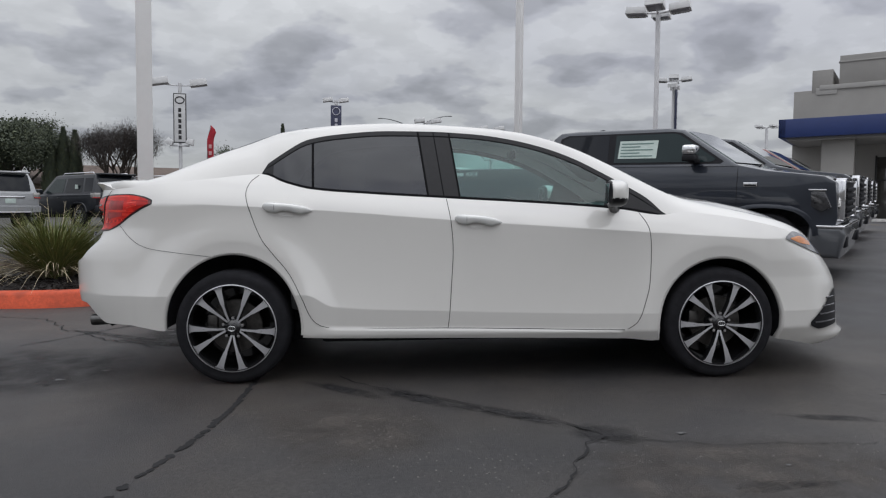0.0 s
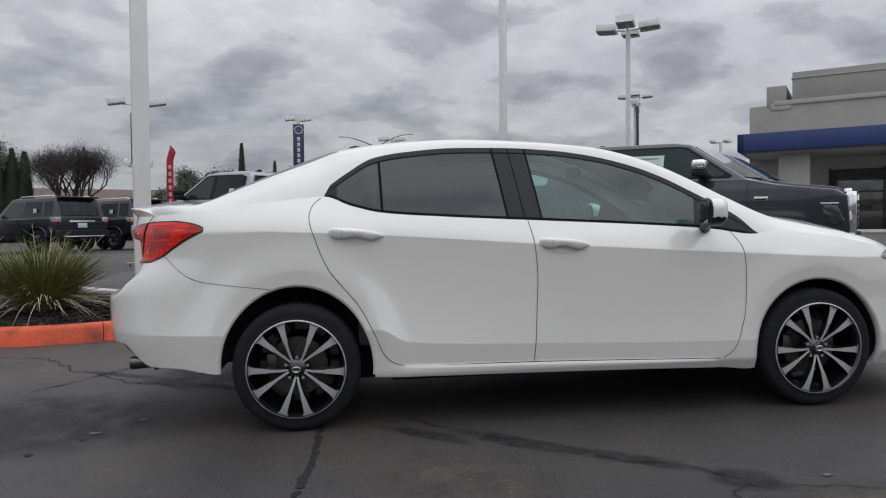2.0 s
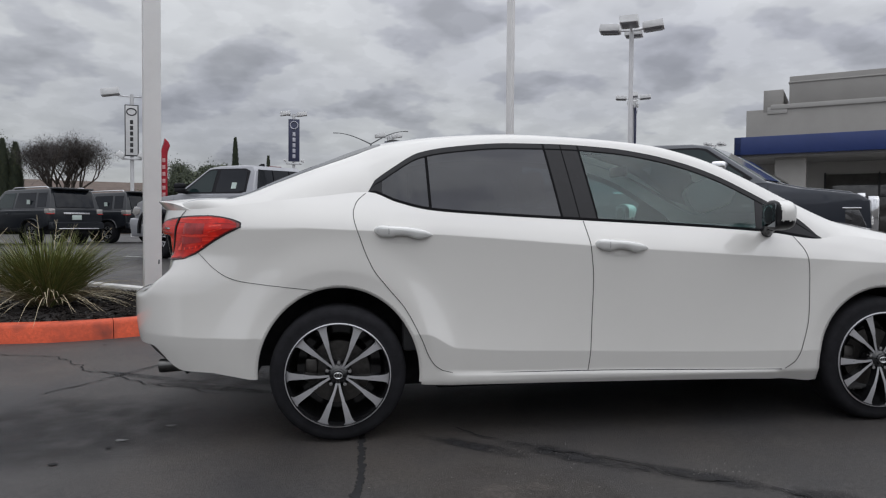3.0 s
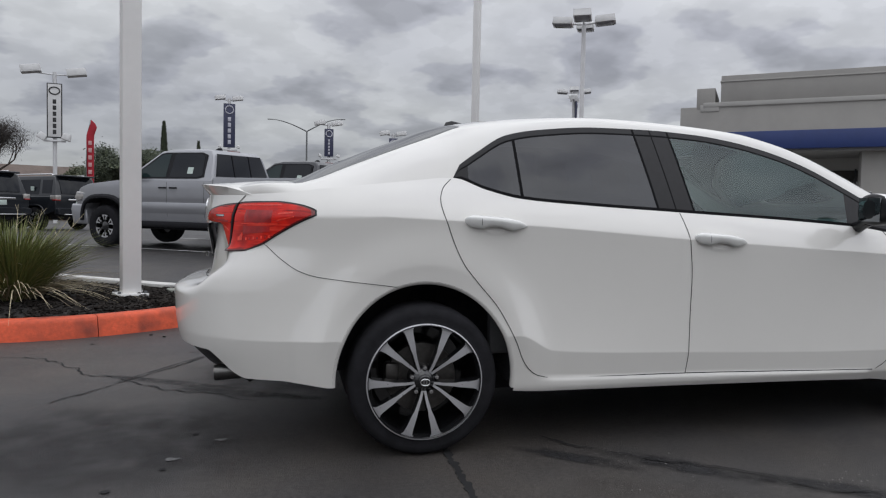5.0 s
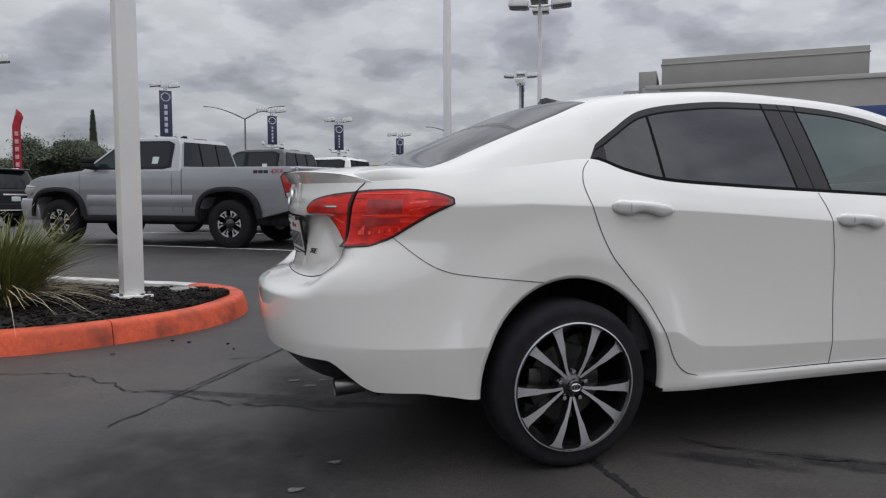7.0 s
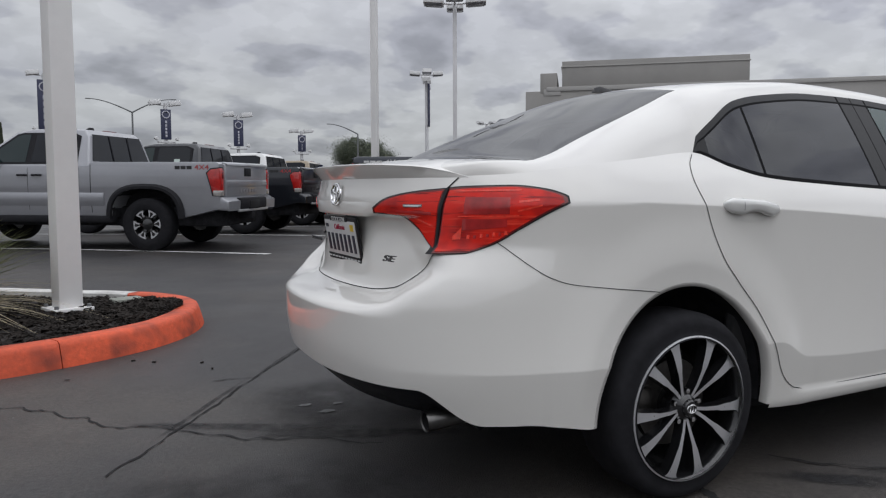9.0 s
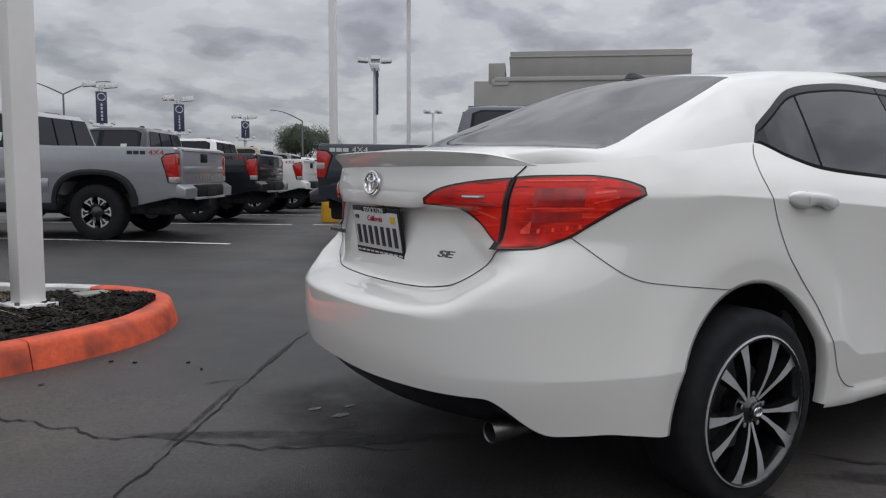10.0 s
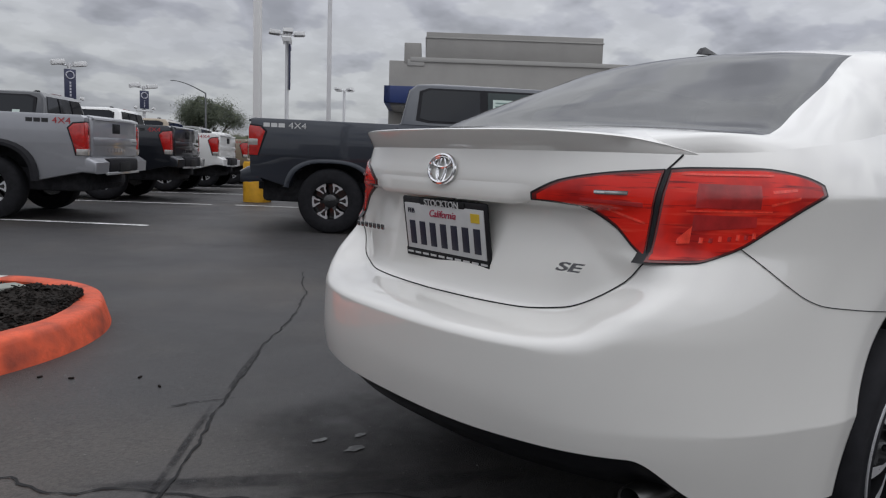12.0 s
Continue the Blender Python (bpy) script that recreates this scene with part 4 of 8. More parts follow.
    part("plate_sheet", box_bm(-0.149, 0.149, -0.006, -0.003, -0.058, 0.064, 0.001), mat("plate_white", (0.50, 0.50, 0.50), 0.4, var=0.04, scale=30), pl, "white plate")
    NAVY = mat("plate_navy", (0.012, 0.014, 0.030), 0.5)
    for k in range(7):
        x = -0.122 + 0.0407 * k
        part("plate_bar", box_bm(x - 0.0115, x + 0.0115, -0.0075, -0.005, -0.044, 0.018, 0.001), NAVY, pl, "dark blue bar")
    part("frame_band", box_bm(-0.157, 0.157, -0.0065, -0.003, -0.077, -0.056, 0.001), GAP, pl, "black lower band of the frame")
    for k in range(10):
        x = -0.140 + 0.0312 * k
        part("band_bar", box_bm(x - 0.011, x + 0.011, -0.0075, -0.006, -0.0695, -0.0645), MATS["plate_white"], pl)
    part("frame_tab", box_bm(-0.085, 0.085, -0.0065, -0.003, 0.060, 0.078, 0.003), GAP, pl, "black upper tab of the frame")
    text_part("frame_word", "STOCKTON", 0.024, pose(0, -0.0072, 0.0685, 90, 0, 0), MATS["plate_white"], pl)
    text_part("plate_word", "California", 0.026, pose(0, -0.0068, 0.042, 90, 0, 0), mat("plate_red", (0.35, 0.02, 0.06), 0.5), pl, shear=0.35)
    part("plate_sticker", box_bm(0.105, 0.135, -0.0072, -0.005, 0.032, 0.054), mat("sticker_yellow", (0.62, 0.42, 0.03), 0.5), pl, "yellow sticker")
    text_part("plate_month", "FEB", 0.018, pose(-0.122, -0.0068, 0.044, 90, 0, 0), NAVY, pl)
    part("camera_button", lathe_bm([(0.001, 0.0), (0.012, 0.002), (0.014, 0.02)], 16), BLACK_TRIM, car).matrix_local = pose(-0.893, -0.045, 0.955, 30, 0, -90)
    s = text_part("trim_badge", "SE", 0.031, pose(-0.881, -0.437, 0.824, 84, 0, -76), DARK_CHROME, car, 0.003, 0.3, fat=0.0006)
    s.scale = (2.0, 0.9, 1)
    for k in range(7):
        part("name_badge", box_bm(-0.009, 0.009, -0.002, 0.004, -0.008, 0.008, 0.002), DARK_CHROME, car).matrix_local = pose(-0.882, 0.430 - 0.0225 * k, 0.840, 6, 0, -103)
    # shark-fin aerial near the roof's rear edge
    fin = bmesh.new()
    prof = [(-0.075, 0.0, 0.022), (-0.060, 0.026, 0.016), (-0.02, 0.034, 0.012), (0.04, 0.016, 0.014), (0.085, 0.002, 0.010)]
    rings = []
    for x, h, w in prof:
        rings.append([fin.verts.new((x, -w, 0)), fin.verts.new((x, -w * 0.5, h * 0.8)), fin.verts.new((x, 0, h + 0.002)), fin.verts.new((x, w * 0.5, h * 0.8)), fin.verts.new((x, w, 0))])
    for r0, r1 in zip(rings, rings[1:]):
        for q in range(4):
            fin.faces.new((r0[q], r0[q + 1], r1[q + 1], r1[q]))
    part("roof_aerial", fin, BLACK_TRIM, car, "black shark-fin aerial", deg=60).matrix_local = pose(0.32, 0.0, 1.452, 0, -4, 0) @ Matrix.Diagonal((0.8, 0.8, 0.72, 1))


def saloon_sides(car):
    for side in (-1, 1):
        # pull handles: straight top, cut away below for the fingers, with a key cap and a dished cup behind
        for hx0, hx1, z0, z1 in ((0.172, 0.440, 0.979, 0.955), (1.213, 1.470, 0.904, 0.881)):
            ht = curve([(0, 0.004), (0.05, 0.018), (0.14, 0.026), (0.6, 0.027), (0.85, 0.020), (1, 0.002)])
            hb = curve([(0, -0.008), (0.05, -0.019), (0.14, -0.027), (0.26, -0.028), (0.36, -0.019), (0.46, -0.014), (0.56, -0.015), (0.68, -0.023), (0.76, -0.025), (0.88, -0.016), (1, -0.004)])
            hy = curve([(0, 0.002), (0.06, 0.018), (0.3, 0.029), (0.6, 0.030), (0.9, 0.018), (1, 0.002)])
            verts, faces = [], []
            n, m_ = 36, 14
            for i in range(n + 1):
                q = i / n
                x, zc = hx0 + (hx1 - hx0) * q, z0 + (z1 - z0) * q
                y0 = skin_y(x, zc)
                mid, hh = zc + (ht(q) + hb(q)) / 2, (ht(q) - hb(q)) / 2
                for k in range(m_):
                    a = 2 * math.pi * k / m_
                    cs, sn = math.cos(a), math.sin(a)
                    yy = y0 - 0.003 + (hy(q) + 0.003) * (0.5 + 0.5 * math.copysign(abs(cs) ** 0.6, cs))
                    verts.append((x, side * yy, mid + hh * math.copysign(abs(sn) ** 0.7, sn)))
                if i:
                    for k in range(m_):
                        f = ((i - 1) * m_ + k, (i - 1) * m_ + (k + 1) % m_, i * m_ + (k + 1) % m_, i * m_ + k)
                        faces.append(f if side > 0 else f[::-1])
            faces += [tuple(range(m_)), tuple(n * m_ + k for k in range(m_))]
            hd = piece("door_handle", verts, faces, HANDLE, car, "body-coloured handle with a bright sheen")
            q = 0.25
            x, zc = hx0 + (hx1 - hx0) * q, z0 + (z1 - z0) * q
            ribbon("key_cap_gap", [(x, side * (skin_y(x, zc) + hy(q) - 0.0012 - 0.012 * abs(w_) ** 3), zc + 0.028 * w_) for w_ in [k / 6 - 1 for k in range(13)]], 0.0022, GAP, hd, off=0.0015, both=False, on=[(0, side, 0)] * 13)
            verts, faces = [], []
            cx_, cz_ = hx0 + 0.50 * (hx1 - hx0), (z0 + z1) / 2 - 0.014
            for i in range(9):
                r = i / 8
                for k in range(28):
                    a = 2 * math.pi * k / 28
                    x, z = cx_ + 0.088 * r * math.cos(a), cz_ + 0.040 * r * math.sin(a)
                    verts.append((x, side * (skin_y(x, z) + 0.0006 + 0.0028 * math.sin(math.pi * r) ** 2 * (1 if r > 0.5 else 0.55)), z))
                if i:
                    for k in range(28):
                        f = ((i - 1) * 28 + k, (i - 1) * 28 + (k + 1) % 28, i * 28 + (k + 1) % 28, i * 28 + k)
                        faces.append(f if side < 0 else f[::-1])
            piece("handle_cup", verts, faces, WHITE, car, "dished cup behind the handle")
        # door mirror: white cap above a black base, on a short arm
        verts, faces = [], []
        NU, NV = 28, 40
        for i in range(NU + 1):
            for j in range(NV + 1):
                u, v = math.pi * i / NU, 2 * math.pi * j / NV
                sx, sy, sz = 0.076 * math.sin(u) ** 0.7, 0.105, 0.072 * math.sin(u) ** 0.7
                cv, sv = math.cos(v), math.sin(v)
                x = 2.070 + sx * math.copysign(abs(cv) ** 0.55, cv) * (1.0 if cv > 0 else 0.50)
                z = 1.032 + sz * math.copysign(abs(sv) ** 0.6, sv)
                y = 0.945 - sy * math.cos(u)
                verts.append((x, side * y, z + 0.02 * (y - 0.9)))
        for i in range(NU):
            for j in range(NV):
                f = (i * (NV + 1) + j, i * (NV + 1) + j + 1, (i + 1) * (NV + 1) + j + 1, (i + 1) * (NV + 1) + j)
                faces.append(f if side < 0 else f[::-1])
        centre = {f: (sum(verts[k][0] for k in f) / 4, sum(verts[k][2] - 0.02 * (abs(verts[k][1]) - 0.9) for k in f) / 4) for f in faces}
        rear = [f for f in faces if centre[f][0] < 2.052]
        upper = [f for f in faces if centre[f][0] >= 2.052 and centre[f][1] > 1.004]
        lower = [f for f in faces if centre[f][0] >= 2.052 and centre[f][1] <= 1.004]
        mirror = thing("door_mirror")
        mirror.parent = car
        mirror.matrix_local = Matrix.Translation((2.09, side * 0.85, 0)) @ pose(0, 0, 0, 0, 0, 8 * side) @ Matrix.Translation((-2.09, -side * 0.85, 0))
        piece("mirror_cap", verts, upper, WHITE, mirror, "white mirror cap")
        piece("mirror_frame", verts, rear, BLACK_TRIM, mirror, "black mirror frame")
        part("mirror_glass", box_bm(2.034, 2.040, min(side * 0.875, side * 1.015), max(side * 0.875, side * 1.015), 0.978, 1.086, 0.002), mat("door_mirror_glass", (0.16, 0.17, 0.18), 0.04, metal=1.0, rvar=0.01, scale=5), mirror, "mirror glass")
        piece("mirror_base", verts, lower, BLACK_TRIM, mirror, "black mirror base")
        part("mirror_arm", tube_bm([(2.10, side * 0.775, 0.945), (2.085, side * 0.83, 0.957), (2.07, side * 0.90, 0.985)], [0.030, 0.024, 0.03], 10), BLACK_TRIM, mirror)
        part("turn_signal", box_bm(2.105, 2.122, min(side * 0.90, side * 1.02), max(side * 0.90, side * 1.02), 1.008, 1.018, 0.003), CHROME, mirror, "clear turn signal strip")
        # headlamp and lower vent at the front corner
        for name, x0, x1, zb, zt, m_, lab in (("head_light", 3.06, 3.42, curve([(0, 0.770), (0.5, 0.700), (1, 0.645)]), curve([(0, 0.782), (0.15, 0.812), (0.6, 0.745), (1, 0.668)]), LAMP, "headlamp with an amber marker"),
                                              ("marker_light", 3.09, 3.24, curve([(0, 0.770), (0.4, 0.748), (1, 0.730)]), curve([(0, 0.776), (0.4, 0.785), (1, 0.752)]), AMBER, "amber side marker"),
                                              ("bumper_vent", 3.22, 3.44, curve([(0, 0.28), (0.3, 0.255), (1, 0.275)]), curve([(0, 0.30), (0.35, 0.37), (0.8, 0.46), (1, 0.48)]), BLACK_TRIM, "black slatted corner vent")):
            verts, faces = [], []
            for i in range(15):
                q = i / 14
                x = x0 + (x1 - x0) * q
                for j in range(7):
                    z = zb(q) + (zt(q) - zb(q)) * j / 6
                    verts.append((x + 0.004, side * (skin_y(min(x, nose_mid(z) - 0.002), z) + (0.005 if name != "marker_light" else 0.007)), z))
                if i:
                    for j in range(6):
                        f = ((i - 1) * 7 + j, i * 7 + j, i * 7 + j + 1, (i - 1) * 7 + j + 1)
                        faces.append(f if side < 0 else f[::-1])
            piece(name, verts, faces, m_, car, lab)
        for k in range(4):
            z = 0.295 + 0.045 * k
            x0 = 3.250 + 0.030 * k
            part("vent_slat", tube_bm([(x, side * (skin_y(min(x, nose_mid(z) - 0.01), z) + 0.008), z) for x in (x0, x0 + 0.05, x0 + 0.11, 3.42)], 0.0055, 6), DARK_CHROME, car)


HANDLE = mat("handle_paint", (0.70, 0.70, 0.68), 0.25, metal=0.25, coat=1.0, coat_ior=2.0, var=0.02, scale=20)
LAMP = mat("headlamp_lens", (0.16, 0.16, 0.17), 0.10, metal=0.4, coat=1.0, var=0.5, scale=30)
AMBER = mat("amber_lens", (0.60, 0.20, 0.04), 0.15, coat=1.0, var=0.2, scale=50)


def saloon_cabin(car):
    def seat(x, y):
        s = thing("seat")
        s.parent = car
        s.matrix_local = pose(x, y, 0)
        part("seat_cushion", box_bm(-0.10, 0.42, -0.24, 0.24, 0.36, 0.56, 0.06, 3), SEATCLOTH, s)
        b = part("seat_back", box_bm(-0.07, 0.07, -0.23, 0.23, 0.0, 0.60, 0.06, 3), SEATCLOTH, s)
        b.matrix_local = pose(-0.10, 0, 0.50, 0, -16, 0)
        h = part("head_rest", box_bm(-0.05, 0.05, -0.13, 0.13, 0.0, 0.17, 0.045, 3), SEATCLOTH, s)
        h.matrix_local = pose(-0.28, 0, 1.10, 0, -12, 0)
    for y in (-0.37, 0.37):
        seat(1.32, y)
    part("rear_bench", box_bm(0.05, 0.55, -0.48, 0.48, 0.40, 0.60, 0.06, 3), SEATCLOTH, car)
    part("rear_backrest", box_bm(-0.08, 0.10, -0.48, 0.48, 0.55, 1.10, 0.06, 3), SEATCLOTH, car)
    part("parcel_shelf", box_bm(-0.50, 0.0, -0.58, 0.58, 1.02, 1.07, 0.02), DASH, car)
    for y in (-0.35, 0.35):
        part("rear_head_rest", box_bm(-0.12, -0.03, y - 0.12, y + 0.12, 1.10, 1.24, 0.04, 3), SEATCLOTH, car)
    part("dashboard", prism_bm([(1.95, 0.55), (1.90, 0.80), (1.98, 0.93), (2.25, 0.975), (2.52, 0.955), (2.52, 0.55)], -0.72, 0.72, "y", 0.03), DASH, car)
    part("cabin_floor", box_bm(0.42, 2.28, -0.72, 0.72, 0.29, 0.36, 0.02), DASH, car)
    part("door_card", box_bm(0.3, 2.2, 0.70, 0.75, 0.40, 0.96, 0.02), DASH, car)
    part("door_card", box_bm(0.3, 2.2, -0.75, -0.70, 0.40, 0.96, 0.02), DASH, car)
    st = part("steering_wheel", ring_bm(0.185, 0.185, 0.016), DASH, car, "black steering wheel")
    st.matrix_local = pose(1.84, 0.37, 0.93, 65, 0, -90) @ pose(0, 0, 0, 0, 0, 0)
    part("steering_hub", lathe_bm([(0.001, -0.02), (0.07, -0.015), (0.08, 0.03)], 20), DASH, st)
    part("rear_view_mirror", box_bm(1.63, 1.66, -0.12, 0.12, 1.26, 1.32, 0.012), BLACK_TRIM, car)
    part("centre_console", box_bm(1.2, 2.0, -0.11, 0.11, 0.36, 0.62, 0.04), DASH, car)


saloon_tail(CAR)
saloon_sides(CAR)
saloon_cabin(CAR)


# ---- planted island with its kerb ----
RED_KERB = mat("orange_red_kerb_paint", (0.60, 0.085, 0.030), 0.62, var=0.18, scale=3.5, fine=0.15, fscale=40, bump=0.3, bscale=50, color2=(0.24, 0.040, 0.020), c2scale=5.0, c2lo=0.50, c2hi=0.68)
CONCRETE = mat("kerb_concrete", (0.56, 0.55, 0.53), 0.85, var=0.2, scale=4, fine=0.12, fscale=60, bump=0.25, bscale=70)
MULCH = mat("dark_bark_mulch", (0.022, 0.018, 0.0165), 0.9, var=0.5, scale=9, fine=0.5, fscale=70, bump=0.9, bscale=45)
CHIP = mat("bark_chip", (0.020, 0.0165, 0.0145), 0.9, spec=0.2, var=0.6, scale=12, fine=0.3, fscale=90)


def island_outline():
    """The kerb's outer foot, from the far left round the nose to the far side."""
    ctrl = [(-9.0, 1.86), (-6.0, 1.86), (-4.0, 1.87), (-2.75, 1.88), (-2.25, 1.92), (-1.78, 2.10), (-1.42, 2.34), (-1.18, 2.66), (-1.06, 3.02), (-1.06, 3.36), (-1.20, 3.68), (-1.48, 3.98), (-2.1, 4.42),
            (-3.2, 5.22), (-5.0, 6.5), (-9.0, 9.4)]
    pts = []
    for i in range(len(ctrl) - 1):
        p0, p1, p2, p3 = (Vector(ctrl[max(0, min(len(ctrl) - 1, i + k))]) for k in (-1, 0, 1, 2))
        n = 8
        for j in range(n):
            t = j / n
            pts.append(0.5 * ((2 * p1) + (p2 - p0) * t + (2 * p0 - 5 * p1 + 4 * p2 - p3) * t * t + (3 * p1 - p0 - 3 * p2 + p3) * t ** 3))
    pts.append(Vector(ctrl[-1]))
    return pts


def island():
    out = island_outline()
    n = len(out)
    nrm = []
    for i in range(n):
        d = (out[min(i + 1, n - 1)] - out[max(i - 1, 0)]).normalized()
        nrm.append(Vector((-d.y, d.x)))
    H, W = 0.150, 0.165
    root = thing("kerb", None, "worn orange-red painted concrete kerb round a planted island", "kerb", kind="structure")
    cuts, acc = [0], 0.0
    for i in range(1, n):
        acc += (out[i] - out[i - 1]).length
        if acc > (1.18 if -3.2 < out[i].x else 3.0) and n - i > 4:
            cuts.append(i)
            acc = 0.0
    cuts.append(n - 1)
    for a, b in zip(cuts, cuts[1:]):
        verts, faces = [], []
        idx = list(range(a, b + 1))
        for q, i in enumerate(idx):
            p, m = out[i], nrm[i]
            if q == 0:
                p = p + (out[i + 1] - p) * min(0.5, 0.006 / max((out[i + 1] - p).length, 1e-6))
            g = ground_z(p.x, p.y)
            for w, z in ((-0.036, -0.03), (-0.030, 0.0), (0.004, H - 0.035), (0.014, H - 0.012), (0.034, H), (W - 0.02, H), (W - 0.004, H - 0.012), (W, -0.05)):
                c = p + m * w
                verts.append((c.x, c.y, g + z + 0.003 * noise.noise((c.x * 5, c.y * 5, z * 9))))
        for q in range(len(idx) - 1):
            for k in range(7):
                faces.append((q * 8 + k, (q + 1) * 8 + k, (q + 1) * 8 + k + 1, q * 8 + k + 1))
        faces += [tuple(range(7, -1, -1)), tuple((len(idx) - 1) * 8 + k for k in range(8))]
        mid = out[(a + b) // 2]
        far = mid.x < -1.7 and mid.y > 3.2
        piece("kerb_stone", verts, faces, CONCRETE if far else RED_KERB, root, "bare concrete kerb stone" if far else "", deg=40)
    # mulch bed inside the kerb, heaped a little
    bm = bmesh.new()
    inner = [out[i] + nrm[i] * (W - 0.01) for i in range(n)]
    vs = []
    near, far = inner[:64], inner[64:][::-1]
    rows = 26
    res = []
    k = 120
    def along(line, t):
        f = t * (len(line) - 1)
        i = min(int(f), len(line) - 2)
        return line[i].lerp(line[i + 1], f - i)
    for j in range(k + 1):
        a, b = along(near, j / k), along(far, j / k)
        col = []
        for i in range(rows + 1):
            p = a.lerp(b, i / rows)
            e = min(i, rows - i) / rows
            z = ground_z(p.x, p.y) + 0.105 + 0.05 * smooth(0, 0.25, e) + 0.022 * noise.noise((p.x * 6, p.y * 6, 0)) + 0.014 * noise.noise((p.x * 22, p.y * 22, 3))
            col.append(bm.verts.new((p.x, p.y, z)))
        res.append(col)
    for j in range(k):
        for i in range(rows):
            bm.faces.new((res[j][i], res[j + 1][i], res[j + 1][i + 1], res[j][i + 1]))
    ob = part("mulch_bed", bm, MULCH, None, deg=180)
    tagged(ob, "dark bark mulch filling the planted island", "mulch", kind="structure")
    # loose chips
    rng = random.Random(4)
    verts, faces = [], []
    while len(faces) < 5200 * 5:
        t, s = rng.random() ** 0.75, rng.random()
        a, b = along(near, t), along(far, t)
        p = a.lerp(b, 0.02 + 0.96 * s)
        if p.x < -4.6:
            continue
        e = min(s, 1 - s)
        z = ground_z(p.x, p.y) + 0.112 + 0.05 * smooth(0, 0.25, e) + 0.022 * noise.noise((p.x * 6, p.y * 6, 0)) + 0.014 * noise.noise((p.x * 22, p.y * 22, 3))
        L_, w, h = rng.uniform(0.012, 0.045), rng.uniform(0.006, 0.014), rng.uniform(0.003, 0.008)
        m = Matrix.Translation((p.x, p.y, z)) @ Euler((rng.uniform(-0.5, 0.5), rng.uniform(-0.5, 0.5), rng.uniform(0, 6.28))).to_matrix().to_4x4()
        k0 = len(verts)
        for x, y, zz in ((-L_, -w, 0), (L_, -w, 0), (L_ * 0.8, w, 0), (-L_, w * 0.7, 0), (-L_, -w, h), (L_, -w * 0.8, h), (L_ * 0.7, w, h), (-L_ * 0.9, w, h)):
            verts.append(m @ Vector((x, y, zz)))
        faces += [tuple(k0 + q for q in f) for f in ((4, 5, 6, 7), (0, 1, 5, 4), (1, 2, 6, 5), (2, 3, 7, 6), (3, 0, 4, 7))]
    ob = piece("bark_chips", verts, faces, CHIP, None, soft=False)
    tagged(ob, "loose dark bark chips strewn over the bed", "mulch", kind="stuff")


island()

LEAF = [mat("grass_blade_%s" % n, c, 0.6, var=0.3, scale=14) for n, c in (("green", (0.13, 0.155, 0.045)), ("olive", (0.22, 0.225, 0.082)), ("straw", (0.42, 0.36, 0.24)))]


def blade(bm, base, az, length, lean, droop, width, index):
    d, side = Vector((math.cos(az), math.sin(az), 0)), Vector((-math.sin(az), math.cos(az), 0))
    last = None
    n = 6
    for k in range(n + 1):
        t = k / n
        r = length * (lean * t + droop * t * t)
        z = length * (t * math.sqrt(max(0.05, 1 - lean * lean)) - 0.55 * droop * t ** 3)
        c, w = Vector(base) + d * r + Vector((0, 0, z)), width * (1 - t ** 1.8) + 0.0006
        ring = (bm.verts.new(c - side * w), bm.verts.new(c + d * w * 0.35 - Vector((0, 0, w * 0.4))), bm.verts.new(c + side * w))
        if last:
            for q in range(2):
                f = bm.faces.new((last[q], last[q + 1], ring[q + 1], ring[q]))
                f.material_index, f.smooth = index, True
        last = ring


